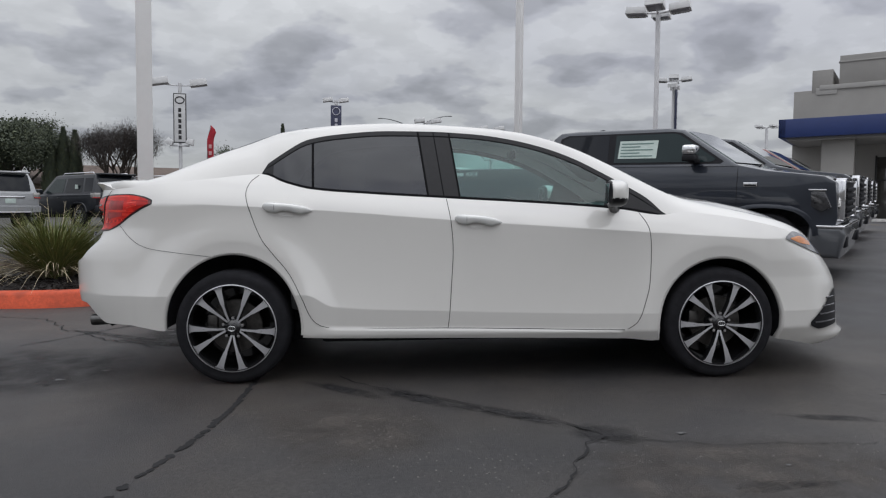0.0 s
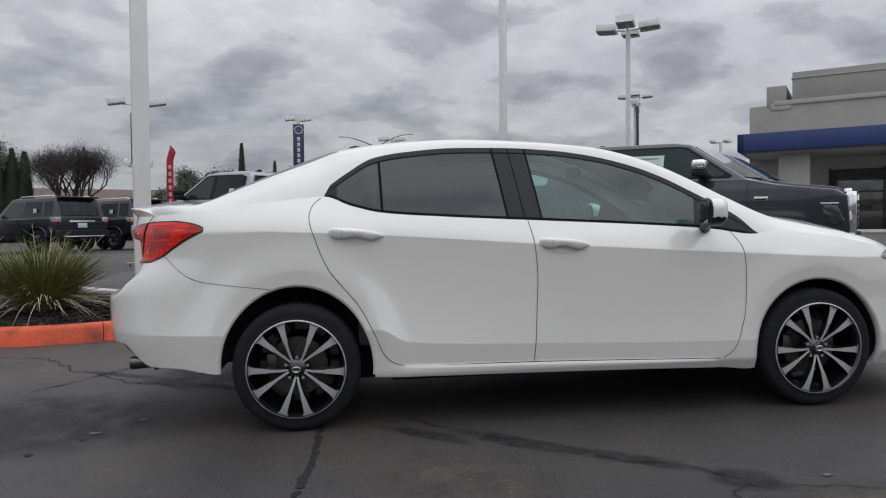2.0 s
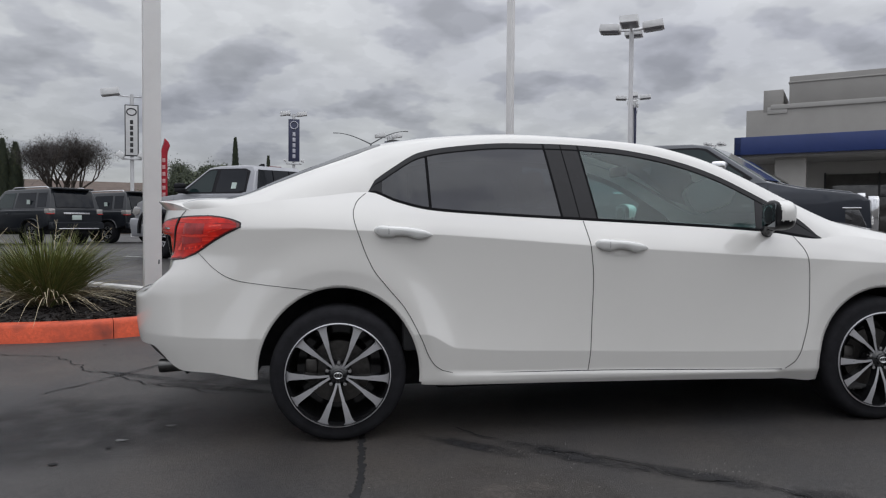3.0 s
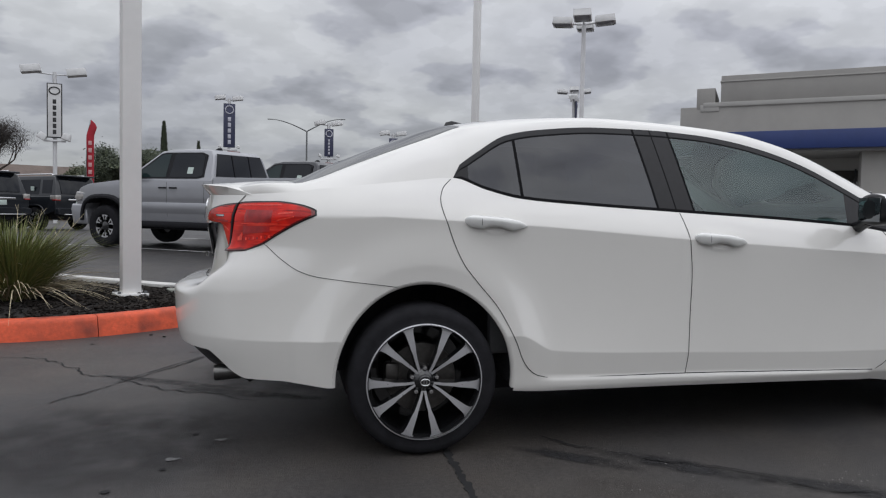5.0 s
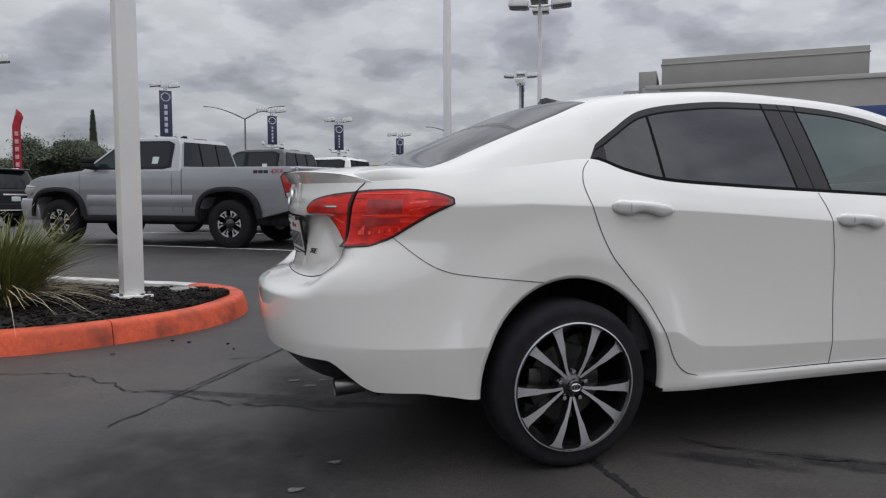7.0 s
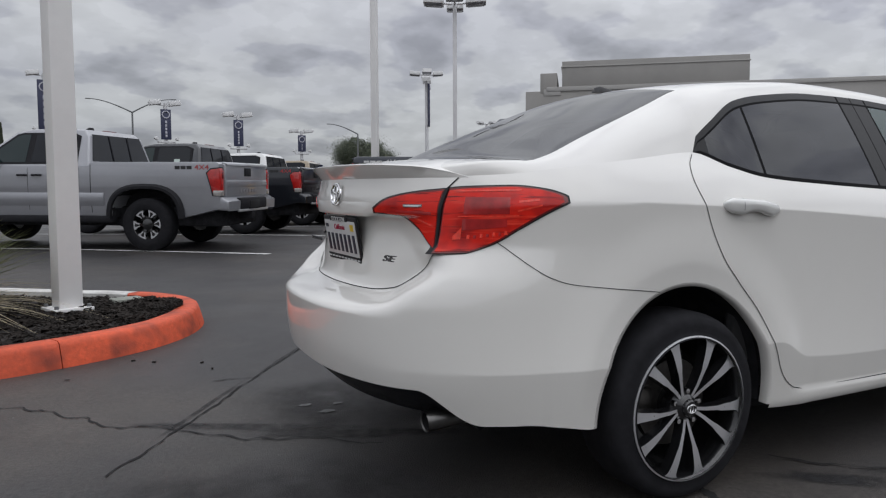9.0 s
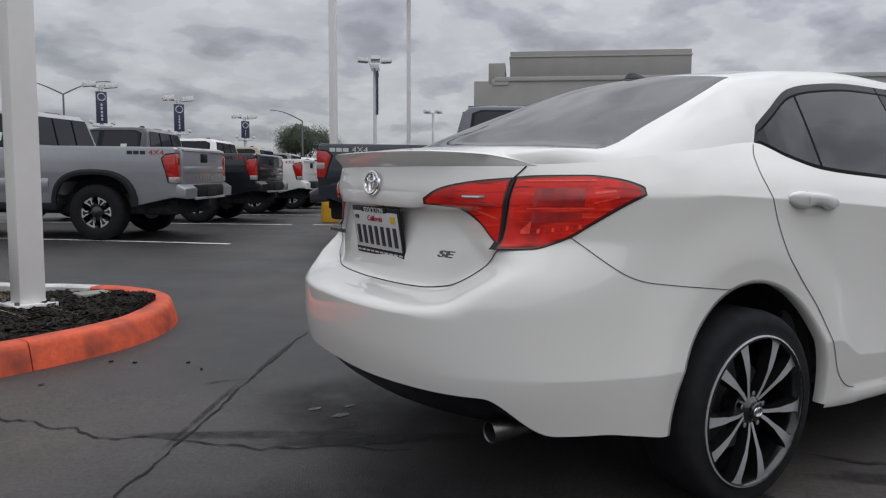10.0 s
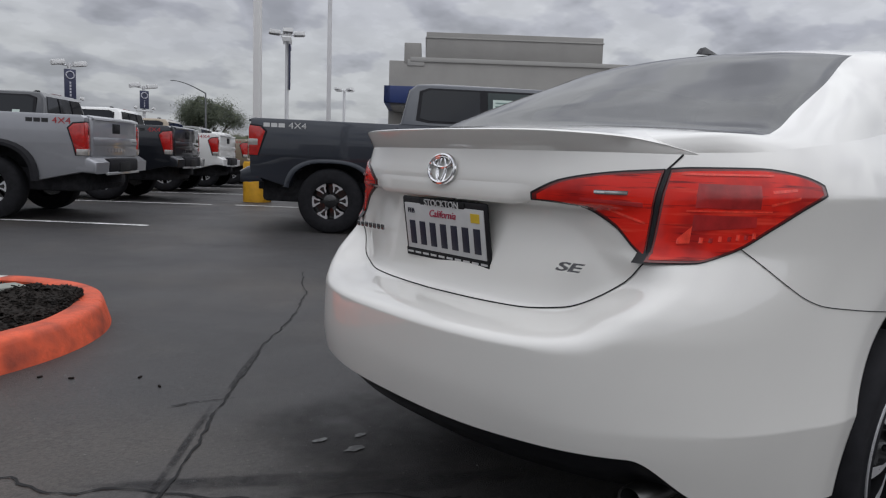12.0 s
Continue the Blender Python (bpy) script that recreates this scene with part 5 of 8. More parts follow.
def grass_clump(x, y, count, height, spread, seed, label, dry=0.16):
    rng = random.Random(seed)
    bm = bmesh.new()
    g = ground_z(x, y) + 0.13
    for _ in range(count):
        a, r = rng.uniform(0, 6.28), spread * 0.22 * math.sqrt(rng.random())
        lean = rng.uniform(0.05, 0.75)
        u = rng.random()
        idx = 2 if u < dry else (1 if u < 0.45 else 0)
        low = 1.0
        if idx == 2 and rng.random() < 0.75:
            lean, low = rng.uniform(0.75, 0.97), 0.62
        if idx == 2:
            blade(bm, (x + r * math.cos(a), y + r * math.sin(a), g), a + rng.uniform(-0.7, 0.7), height * rng.uniform(0.45, 0.8), lean * 0.75, rng.uniform(0.7, 1.3), rng.uniform(0.004, 0.0085), 2)
            continue
        blade(bm, (x + r * math.cos(a), y + r * math.sin(a), g), a + rng.uniform(-0.5, 0.5), height * rng.uniform(0.65, 1.08) * low, lean * spread / 0.75, rng.uniform(0.05, 0.5), rng.uniform(0.0038, 0.0078), idx)
    # thin branching seed stalks that stand out of the clump
    stalks = bmesh.new()
    for _ in range(7 if count > 500 else 3):
        a = rng.uniform(0, 6.28)
        d = Vector((math.cos(a), math.sin(a), 0))
        b0 = Vector((x, y, g)) + d * 0.05
        tip = b0 + d * rng.uniform(0.15, 0.55) + Vector((0, 0, height * rng.uniform(0.85, 1.15)))
        mid = b0.lerp(tip, 0.55) + Vector((0, 0, 0.06))
        tube_bm([b0, mid, tip], [0.0035, 0.003, 0.0015], 5, stalks)
        for q in range(5):
            p = mid.lerp(tip, q / 5)
            tube_bm([p, p + Vector((rng.uniform(-0.10, 0.10), rng.uniform(-0.10, 0.10), rng.uniform(0.02, 0.09)))], [0.0022, 0.001], 4, stalks)
    root = thing("grass_plant", None, label, "plant", group="clumps in the island")
    root.location = (x, y, g)
    for idx, name in enumerate(("green_foliage", "olive_foliage", "dry_foliage")):
        b2 = bm.copy()
        bmesh.ops.delete(b2, geom=[f for f in b2.faces if f.material_index != idx], context="FACES")
        for f in b2.faces:
            f.material_index = 0
        ob = part(name, b2, LEAF[idx], root, "straw-coloured dry blades" if idx == 2 else "", deg=80)
        ob.matrix_parent_inverse = Matrix.Translation((-x, -y, -g))
    bm.free()
    ob = part("seed_stalk", stalks, LEAF[2], root, "thin straw-coloured seed stalks")
    ob.matrix_parent_inverse = Matrix.Translation((-x, -y, -g))


grass_clump(-2.86, 2.98, 1700, 0.80, 0.66, 3, "green strappy grass clump with dry straw blades in mulch")
grass_clump(-4.45, 3.20, 1200, 0.74, 0.64, 9, "green strappy grass clump growing in mulch")
grass_clump(-3.65, 2.60, 200, 0.48, 0.75, 12, "small half-dead grass clump with straw-coloured blades", dry=0.8)

# ---- poles and lamps ----
POLE = mat("white_pole_paint", (0.80, 0.79, 0.78), 0.5, var=0.05, scale=1.2, fine=0.015, fscale=12)
GREY_POLE = mat("grey_pole_paint", (0.62, 0.62, 0.63), 0.5, var=0.06, scale=3)
HEAD = mat("lamp_head_paint", (0.70, 0.70, 0.70), 0.45, var=0.08, scale=4)
DIFF = mat("lamp_head_glass", (0.20, 0.20, 0.22), 0.2, coat=0.5)
YELLOW = mat("yellow_base_paint", (0.62, 0.32, 0.015), 0.6, var=0.2, scale=5, bump=0.2)
STEEL_GREY = mat("galvanised_steel", (0.16, 0.165, 0.17), 0.5, metal=0.3, var=0.1, scale=4)


def square_pole():
    x, y = -1.945, 3.135
    g = ground_z(x, y) + 0.160
    p = thing("light_pole", pose(x, y, g, 0, 0, 21), "white square steel light pole standing in the planted island", "pole")
    part("shaft", box_bm(-0.080, 0.080, -0.080, 0.080, 0.0, 9.2, 0.010), POLE, p)
    part("base_plate", box_bm(-0.135, 0.135, -0.135, 0.135, -0.01, 0.022, 0.005), POLE, p)
    part("hand_hole", box_bm(0.078, 0.082, -0.04, 0.04, 0.40, 0.52, 0.002), POLE, p)
    for sx in (-1, 1):
        for sy in (-1, 1):
            b = lathe_bm([(0.001, 0.045), (0.014, 0.043), (0.016, 0.02)], 8, "z")
            for v in b.verts:
                v.co += Vector((sx * 0.108, sy * 0.108, 0))
            part("bolt", b, STEEL_GREY, p)
    b = thing("utility_cover", pose(-1.55, 3.35, ground_z(-1.55, 3.35) + 0.150, 2, 0, 20), "small pale concrete cover lying on the mulch", "cover")
    part("cover", box_bm(-0.11, 0.11, -0.07, 0.07, 0, 0.035, 0.008), mat("weathered_cover", (0.26, 0.27, 0.24), 0.9, var=0.2, scale=15, bump=0.2), b)


square_pole()


def lot_light(x, y, top, yaw, arm=0.55, width=0.13, yellow=False, heads=4, grey=False, see_heads=True):
    g = ground_z(x, y)
    p = thing("lot_light", pose(x, y, g, 0, 0, yaw), "tall square lot light with box heads on short arms" if see_heads else "tall white square light pole on a yellow concrete base", "light pole", group="lot lights")
    h = top - g
    part("shaft", box_bm(-width / 2, width / 2, -width / 2, width / 2, 0.0, h, 0.008), GREY_POLE if grey else POLE, p)
    if yellow:
        part("concrete_base", lathe_bm([(0.255, -0.05), (0.255, 0.70), (0.235, 0.74), (0.001, 0.745)], 32, "z"), YELLOW, p, "yellow painted concrete base")
    if see_heads:
        for k in range(heads):
            a = math.radians(360 / heads * k)
            c, s = math.cos(a), math.sin(a)
            part("arm", tube_bm([(0, 0, h - 0.02), (c * arm, s * arm, h + 0.02)], 0.035, 8), GREY_POLE, p)
            hd = part("lamp_head", prism_bm([(-0.34, 0.0), (-0.34, 0.19), (-0.30, 0.23), (0.32, 0.23), (0.34, 0.0)], -0.29, 0.29, "y", 0.012), HEAD, p)
            hd.matrix_local = Matrix.Translation((c * (arm + 0.30), s * (arm + 0.30), h - 0.02)) @ pose(0, 0, 0, 0, -4, math.degrees(a))
            part("lens", box_bm(-0.28, 0.28, -0.24, 0.24, -0.03, 0.003, 0.004), DIFF, hd)
    return p, h


def letter_bars(parent, x, z0, count, size, material, y, pitch):
    for k in range(count):
        part("letter_bar", box_bm(x - size * 0.36, x + size * 0.36, y - 0.012, y, z0 - k * pitch - size * 0.5, z0 - k * pitch + size * 0.5, 0.01), material, parent)


NAVY_SIGN = mat("navy_sign_panel", (0.035, 0.040, 0.085), 0.5, var=0.15, scale=2)
WHITE_SIGN = mat("white_sign_panel", (0.62, 0.62, 0.62), 0.5, var=0.06, scale=3)
BLACK_SIGN = mat("black_sign_edge", (0.02, 0.02, 0.022), 0.5)
PALE_LETTER = mat("pale_sign_letter", (0.50, 0.50, 0.56), 0.5)


def sign_light(x, y, top, z0, z1, width, yaw, dark=True, floods=True, letters=5):
    """A lot light whose pole carries an upright sign panel."""
    g = ground_z(x, y)
    p = thing("sign_light", pose(x, y, g, 0, 0, yaw), "lot light carrying a tall navy sign with pale lettering" if dark else "lot light carrying a tall white sign with a black border", "sign", group="lot signs")
    h, a, b = top - g, z0 - g, z1 - g
    part("shaft", tube_bm([(0, 0, 0), (0, 0, h)], 0.11, 12), GREY_POLE, p)
    panel = part("panel", box_bm(-width / 2, width / 2, -0.20, -0.10, a, b, 0.02), NAVY_SIGN if dark else BLACK_SIGN, p)
    if not dark:
        part("panel_face", box_bm(-width / 2 + 0.06, width / 2 - 0.06, -0.215, -0.19, a + 0.06, b - 0.06, 0.005), WHITE_SIGN, p, "white sign face")
    ink = PALE_LETTER if dark else BLACK_SIGN
    r = part("emblem", ring_bm(width * 0.34, width * (0.34 if dark else 0.26), 0.035, 24), ink, p)
    r.location = (0, -0.22, b - width * 0.55)
    sz = (b - a - width * 1.2) / (letters + 0.3)
    letter_bars(p, 0, b - width * 1.1 - sz * 0.55, letters, min(sz * 0.72, width * 0.62), ink, -0.212, sz)
    for s in (-1, 1):
        k = 0.52 if dark else 1.0
        part("arm", tube_bm([(0, 0, h - 0.15), (s * k, 0, h - 0.10)], 0.04, 8), GREY_POLE, p)
        hd = part("lamp_head", prism_bm([(-0.46, 0.0), (-0.46, 0.36), (0.40, 0.36), (0.46, 0.30), (0.46, 0.0)], -0.34, 0.34, "y", 0.015), HEAD, p)
        hd.matrix_local = pose(s * 1.15 * k, 0, h - 0.12, 0, -10 * s, 0 if s > 0 else 180) @ Matrix.Scale(1.1 if not dark else 0.78, 4)
        if floods:
            fl = part("flood_light", prism_bm([(-0.16, -0.14), (-0.16, 0.10), (0.10, 0.16), (0.18, -0.10)], -0.22, 0.22, "y", 0.02), HEAD, p)
            fl.matrix_local = pose(s * 0.62, -0.25, a + 0.05, 0, 25 * s, 0 if s > 0 else 180) @ Matrix.Scale(0.7 if dark else 1.4, 4)
    if floods:
        part("bracket", box_bm(-0.55, 0.55, -0.22, -0.05, a - 0.22, a - 0.12, 0.02), GREY_POLE, p)
    return p


lot_light(3.34, 10.90, 11.0, -37, width=0.135, yellow=True, see_heads=False)
lot_light(9.29, 18.92, 7.75, -28, arm=0.42, width=0.14, grey=True)
lot_light(17.57, 39.14, 9.35, -22, arm=0.45, width=0.20, grey=True)
lot_light(39.5, 69.6, 10.4, 10, arm=0.7, width=0.22, grey=True)
sign_light(17.50, 38.95, 8.95, 6.0, 8.75, 0.42, 62, True, False)
sign_light(-13.65, 40.35, 8.9, 5.15, 8.25, 0.78, 12, False, True, 6)
sign_light(-4.72, 48.4, 9.25, 5.75, 8.85, 0.80, 8, True)
sign_light(2.15, 45.6, 7.45, 5.14, 7.05, 0.62, 4, True)
sign_light(6.8, 46.4, 7.05, 4.93, 6.69, 0.64, 0, True)
sign_light(12.9, 53.0, 6.85, 5.2, 6.5, 0.62, -4, True)


def street_light(x, y, top, arms, label):
    g = ground_z(x, y)
    p = thing("street_light", pose(x, y, g), label, "street light")
    h = top - g
    part("mast", tube_bm([(0, 0, 0), (0, 0, h)], [0.13, 0.08], 10), STEEL_GREY, p)
    for dx, dz in arms:
        pts = [(dx * t, 0, h + dz * math.sin(t * math.pi / 2)) for t in [k / 10 for k in range(11)]]
        a = part("arm", tube_bm(pts, [0.075 - 0.004 * k for k in range(11)], 8), STEEL_GREY, p)
        part("lantern", box_bm(dx - 0.26, dx + 0.26, -0.09, 0.09, h + dz - 0.05, h + dz + 0.03, 0.02), STEEL_GREY, p)


street_light(1.35, 74.0, 10.2, ((-3.9, 1.15), (3.9, 1.5)), "grey street light with two curved arms")
street_light(25.0, 74.0, 9.0, ((-3.4, 1.0),), "grey street light with one curved arm")

FLAG = mat("red_flag_cloth", (0.36, 0.016, 0.030), 0.8, var=0.2, scale=3)


def feather_flag(x, y):
    g = ground_z(x, y)
    f = thing("feather_flag", pose(x, y, g, 0, 0, 8), "tall red feather flag with pale bars of writing", "flag")
    part("flag_pole", tube_bm([(-0.25, 0, 0), (-0.26, 0, 3.5), (-0.20, 0, 5.2), (-0.02, 0, 6.0)], [0.03, 0.025, 0.02, 0.01], 8), STEEL_GREY, f)
    verts, faces = [], []
    for i in range(25):
        t = i / 24
        z = 0.9 + 5.1 * t
        x0 = -0.25 + 0.25 * smooth(0.8, 1.0, t)
        w = 0.38 * (1 - smooth(0.90, 1.0, t) ** 2) + 0.02
        for j in range(5):
            u = j / 4
            verts.append((x0 + w * u, 0.05 * math.sin(5 * t + 3 * u), z - 0.25 * u * (1 - t) * 0.3))
        if i:
            faces += [((i - 1) * 5 + j, (i - 1) * 5 + j + 1, i * 5 + j + 1, i * 5 + j) for j in range(4)]
    ob = piece("banner", verts, faces, FLAG, f)
    sd = ob.modifiers.new("thickness", "SOLIDIFY")
    sd.thickness = 0.01
    for k in range(8):
        part("letter_bar", box_bm(-0.14, 0.04, -0.09, -0.07, 1.6 + 0.42 * k, 1.84 + 0.42 * k, 0.01), mat("flag_letter", (0.55, 0.30, 0.30), 0.7), f)


feather_flag(-11.75, 40.4)


# ---- parked pickups and off-roaders ----
def metallic(name, c, rough=0.34):
    return mat(name, c, rough, metal=0.35, coat=1.0, var=0.05, scale=3, fine=0.05, fscale=300)


SILVER = metallic("silver_grey_paint", (0.30, 0.305, 0.328))
CHARCOAL = metallic("charcoal_blue_paint", (0.020, 0.025, 0.037))
NAVY_PAINT = metallic("blue_black_paint", (0.012, 0.014, 0.020))
TRUCK_WHITE = mat("plain_white_paint", (0.70, 0.70, 0.69), 0.35, coat=1.0, var=0.02, scale=3)
SAND = metallic("sand_brown_paint", (0.24, 0.19, 0.13))
GREEN_GREY = metallic("green_grey_paint", (0.10, 0.105, 0.10))
BLACK_PAINT = mat("black_paint", (0.014, 0.0165, 0.021), 0.3, coat=0.5, spec=0.3, var=0.1, scale=3)
RED_PAINT = metallic("dark_red_paint", (0.13, 0.022, 0.016))
BRIGHT_SILVER = metallic("bright_silver_paint", (0.42, 0.43, 0.44))
DARK_GLASS = mat("truck_dark_glass", (0.008, 0.010, 0.014), 0.04, spec=0.3)
# reflected sky is put into the windscreen's base colour
SCREEN = mat("sky_lit_windscreen", (0.13, 0.16, 0.155), 0.05, coat=1.0, var=0.15, scale=2)
GREEN_GLASS = mat("truck_green_glass", (0.016, 0.028, 0.029), 0.04, spec=0.35)
PLASTIC = mat("grained_black_plastic", (0.018, 0.018, 0.021), 0.65, spec=0.15, var=0.15, scale=20, bump=0.1, bscale=120)
PAPER = mat("window_sticker_paper", (0.50, 0.58, 0.54), 0.7, var=0.08, scale=20)
SHEET_INK = mat("sheet_ink", (0.14, 0.22, 0.20), 0.7)
WHITE_MARK = mat("white_decal", (0.62, 0.62, 0.62), 0.5)
RED_MARK = mat("red_decal", (0.38, 0.03, 0.035), 0.5)
LAMP_RED = mat("truck_red_lens", (0.42, 0.014, 0.012), 0.12, coat=1.0, var=0.25, scale=18)
LAMP_DARK = mat("smoked_headlamp", (0.045, 0.045, 0.048), 0.1, metal=0.3, coat=1.0, var=0.5, scale=12)
LAMP_CLEAR = mat("truck_clear_lens", (0.42, 0.40, 0.38), 0.12, metal=0.3, coat=1.0, var=0.2, scale=20)


def arch_pts(cx, r, z0, n=12, cz=0.40, flat=0.86):
    """The points of a squared-off wheel opening, from front to rear."""
    pts = []
    for k in range(n + 1):
        a = math.pi * k / n
        c, s = math.cos(a), math.sin(a)
        pts.append((cx + r * math.copysign(abs(c) ** 0.75, c), max(z0, cz + r * flat * s ** 0.75)))
    return pts


def truck_wheel(root, x, y, r, style, side):
    w = thing("wheel")
    w.parent = root
    w.matrix_local = pose(x, y, r, 0, 11 * (x + 1), 0 if side < 0 else 180)
    tread = [(r * 0.555, 0.0), (r * 0.60, -0.012), (r * 0.90, -0.012), (r * 0.975, 0.012), (r, 0.045), (r, 0.19), (r * 0.97, 0.225), (r * 0.55, 0.23)]
    part("tyre", lathe_bm(tread, 44), RUBBER, w, deg=50)
    part("rim", lathe_bm([(r * 0.57, 0.002), (r * 0.555, 0.006), (r * 0.53, 0.05), (r * 0.5, 0.14), (0.02, 0.145)], 36), GLOSS_BLACK, w, deg=50)
    n = 6
    for k in range(n):
        a = 2 * math.pi * k / n + 0.26
        bm = bmesh.new()
        R0, R1 = r * 0.15, r * 0.545
        wid0, wid1 = r * 0.050, r * 0.165
        rings = []
        for rr, wd, yy in ((R0, wid0, 0.035), (r * 0.33, wid0 * 1.05, 0.018), (r * 0.44, wid1 * 0.85, 0.012), (R1, wid1, 0.016)):
            c = Vector((rr * math.cos(a), yy, rr * math.sin(a)))
            t = Vector((-math.sin(a), 0, math.cos(a)))
            rings.append([bm.verts.new(c - t * wd), bm.verts.new(c + t * wd), bm.verts.new(c + t * wd * 0.9 + Vector((0, 0.05, 0))), bm.verts.new(c - t * wd * 0.9 + Vector((0, 0.05, 0)))])
        for r0, r1 in zip(rings, rings[1:]):
            for q in range(4):
                bm.faces.new((r0[q], r0[(q + 1) % 4], r1[(q + 1) % 4], r1[q]))
        bm.faces.new(rings[-1])
        bmesh.ops.recalc_face_normals(bm, faces=bm.faces[:])
        part("spoke", bm, GLOSS_BLACK, w, "black spoke")
        if style == "bright":
            for sgn in (-1, 1):
                # machined edges and end of the spoke round a black pocket
                d = bmesh.new()
                vs = []
                for rr, w0, w1 in ((r * 0.30, 0.020, 0.052), (r * 0.40, 0.045, 0.095), (r * 0.47, 0.080, 0.150), (r * 0.50, 0.0, 0.165), (r * 0.545, 0.0, 0.175)):
                    for wd, yy in ((w0, -0.003), (w1, -0.003), (w1, 0.030)):
                        q = sgn * wd * r
                        vs.append(d.verts.new((rr * math.cos(a) - q * math.sin(a), 0.012 + yy, rr * math.sin(a) + q * math.cos(a))))
                for k2 in range(4):
                    for q in range(2):
                        d.faces.new((vs[3 * k2 + q], vs[3 * k2 + q + 1], vs[3 * k2 + 4 + q], vs[3 * k2 + 3 + q]))
                bmesh.ops.recalc_face_normals(d, faces=d.faces[:])
                part("spoke_face", d, SATIN, w, "machined silver spoke edge")
    part("hub", lathe_bm([(0.001, 0.006), (r * 0.11, 0.010), (r * 0.21, 0.028), (r * 0.22, 0.14)], 20), GLOSS_BLACK, w)
    return w


def pickup(m, paint, label, wb=3.40, L_rear=1.17, L_front=0.80, half=0.905, rail=1.31, roof=1.84, tyre=0.395, flare=True, big=False, stickers=True, group="pickups", decal=True, wheels="bright", clear_front=True, chrome_mirrors=False):
    root = thing("pickup_truck", m, label, "pickup truck", group=group)
    nose, tail = wb + L_front, -L_rear
    sill, belt = (0.51, rail - 0.045) if not big else (0.58, rail + 0.02)
    hood = rail - 0.075 if not big else rail - 0.05
    cab0 = 0.88 if not big else 0.84
    ws = wb - 0.52 if not big else wb - 0.38
    ar = tyre * (1.36 if not big else 1.27)
    az = tyre + (0.07 if not big else 0.03)
    def flank_w(z):
        d = z - 1.00
        return half - (0.26 if d > 0 else 0.12) * d * d

    # lower body: one outline with both wheel openings, pushed across
    out = [(tail + 0.02, sill + 0.12), (tail, 0.80), (tail + 0.01, rail - 0.03), (tail + 0.05, rail), (cab0 - 0.02, rail + 0.005), (cab0, belt), (ws, belt + 0.005), (ws + 0.35, hood),
           (nose - 0.45, hood - 0.055 + 0.02 * big), (nose - 0.16, hood - 0.13 + 0.06 * big), (nose - 0.04, hood - 0.24 + 0.10 * big), (nose, 0.80), (nose - 0.02, sill + 0.10), (nose - 0.14, sill - 0.06 * big)]
    out += [p for p in arch_pts(wb, ar, sill - 0.02, cz=az)] + [p for p in arch_pts(0, ar, sill - 0.02, cz=az)]
    bm = prism_bm(out, -half, half, "y", 0.0)
    for z in (0.70, 0.84, 0.97, 1.10, 1.20, 1.27):
        bmesh.ops.bisect_plane(bm, geom=bm.verts[:] + bm.edges[:] + bm.faces[:], plane_co=(0, 0, z), plane_no=(0, 0, 1))
    for x in (nose - 0.55, nose - 0.36, nose - 0.22, nose - 0.11):
        bmesh.ops.bisect_plane(bm, geom=bm.verts[:] + bm.edges[:] + bm.faces[:], plane_co=(x, 0, 0), plane_no=(1, 0, 0))
    # round the flanks and draw the nose in
    for v in bm.verts:
        f = smooth(nose - 0.75, nose + 0.02, v.co.x)
        v.co.y = math.copysign(flank_w(v.co.z), v.co.y) * (1 - 0.10 * f ** 2 - 0.05 * f ** 6)
    bm.normal_update()
    es = [e for e in bm.edges if len(e.link_faces) == 2 and e.calc_face_angle(0) > 1.0 and abs(e.verts[0].co.y - e.verts[1].co.y) < 0.12]
    bmesh.ops.bevel(bm, geom=es, offset=0.045, segments=3, profile=0.5, affect="EDGES", clamp_overlap=True)
    # dark liners inside the wheel openings
    for f in bm.faces:
        c = f.calc_center_median()
        if abs(f.normal.y) < 0.6 and any(math.hypot(c.x - cx, c.z - az) < ar * 1.01 for cx in (0, wb)) and c.z < az + ar:
            f.material_index = 1
    part("body", bm, paint, root, deg=38).data.materials.append(UNDER)

    # cab: a tapered shell with its glass set on it
    ch = roof - belt
    prof = [(cab0, 0.0), (cab0 + 0.04, 0.35), (cab0 + 0.09, 0.80), (cab0 + 0.18, 0.965), (cab0 + 0.45, 1.0), (ws - 0.95, 0.99), (ws - 0.72, 0.93), (ws - 0.02, 0.06), (ws + 0.06, 0.0)]
    bm = bmesh.new()
    rings = []
    for x, t in prof:
        w = half - 0.035 - 0.20 * t - (0.05 * smooth(0.9, 1.0, t))
        z = belt - 0.01 + ch * t
        rings.append((bm.verts.new((x, -w, z)), bm.verts.new((x, w, z))))
    n = len(rings)
    bm.faces.new([r[0] for r in rings])
    bm.faces.new([r[1] for r in rings][::-1])
    for k in range(n - 1):
        bm.faces.new((rings[k][0], rings[k][1], rings[k + 1][1], rings[k + 1][0]))
    bmesh.ops.recalc_face_normals(bm, faces=bm.faces[:])
    es = [e for e in bm.edges if abs(e.verts[0].co.y - e.verts[1].co.y) < 0.3 and max(v.co.z for v in e.verts) > belt + 0.02]
    bmesh.ops.bevel(bm, geom=es, offset=0.075, segments=4, profile=0.5, affect="EDGES", clamp_overlap=True)
    part("cab", bm, paint, root, deg=32)

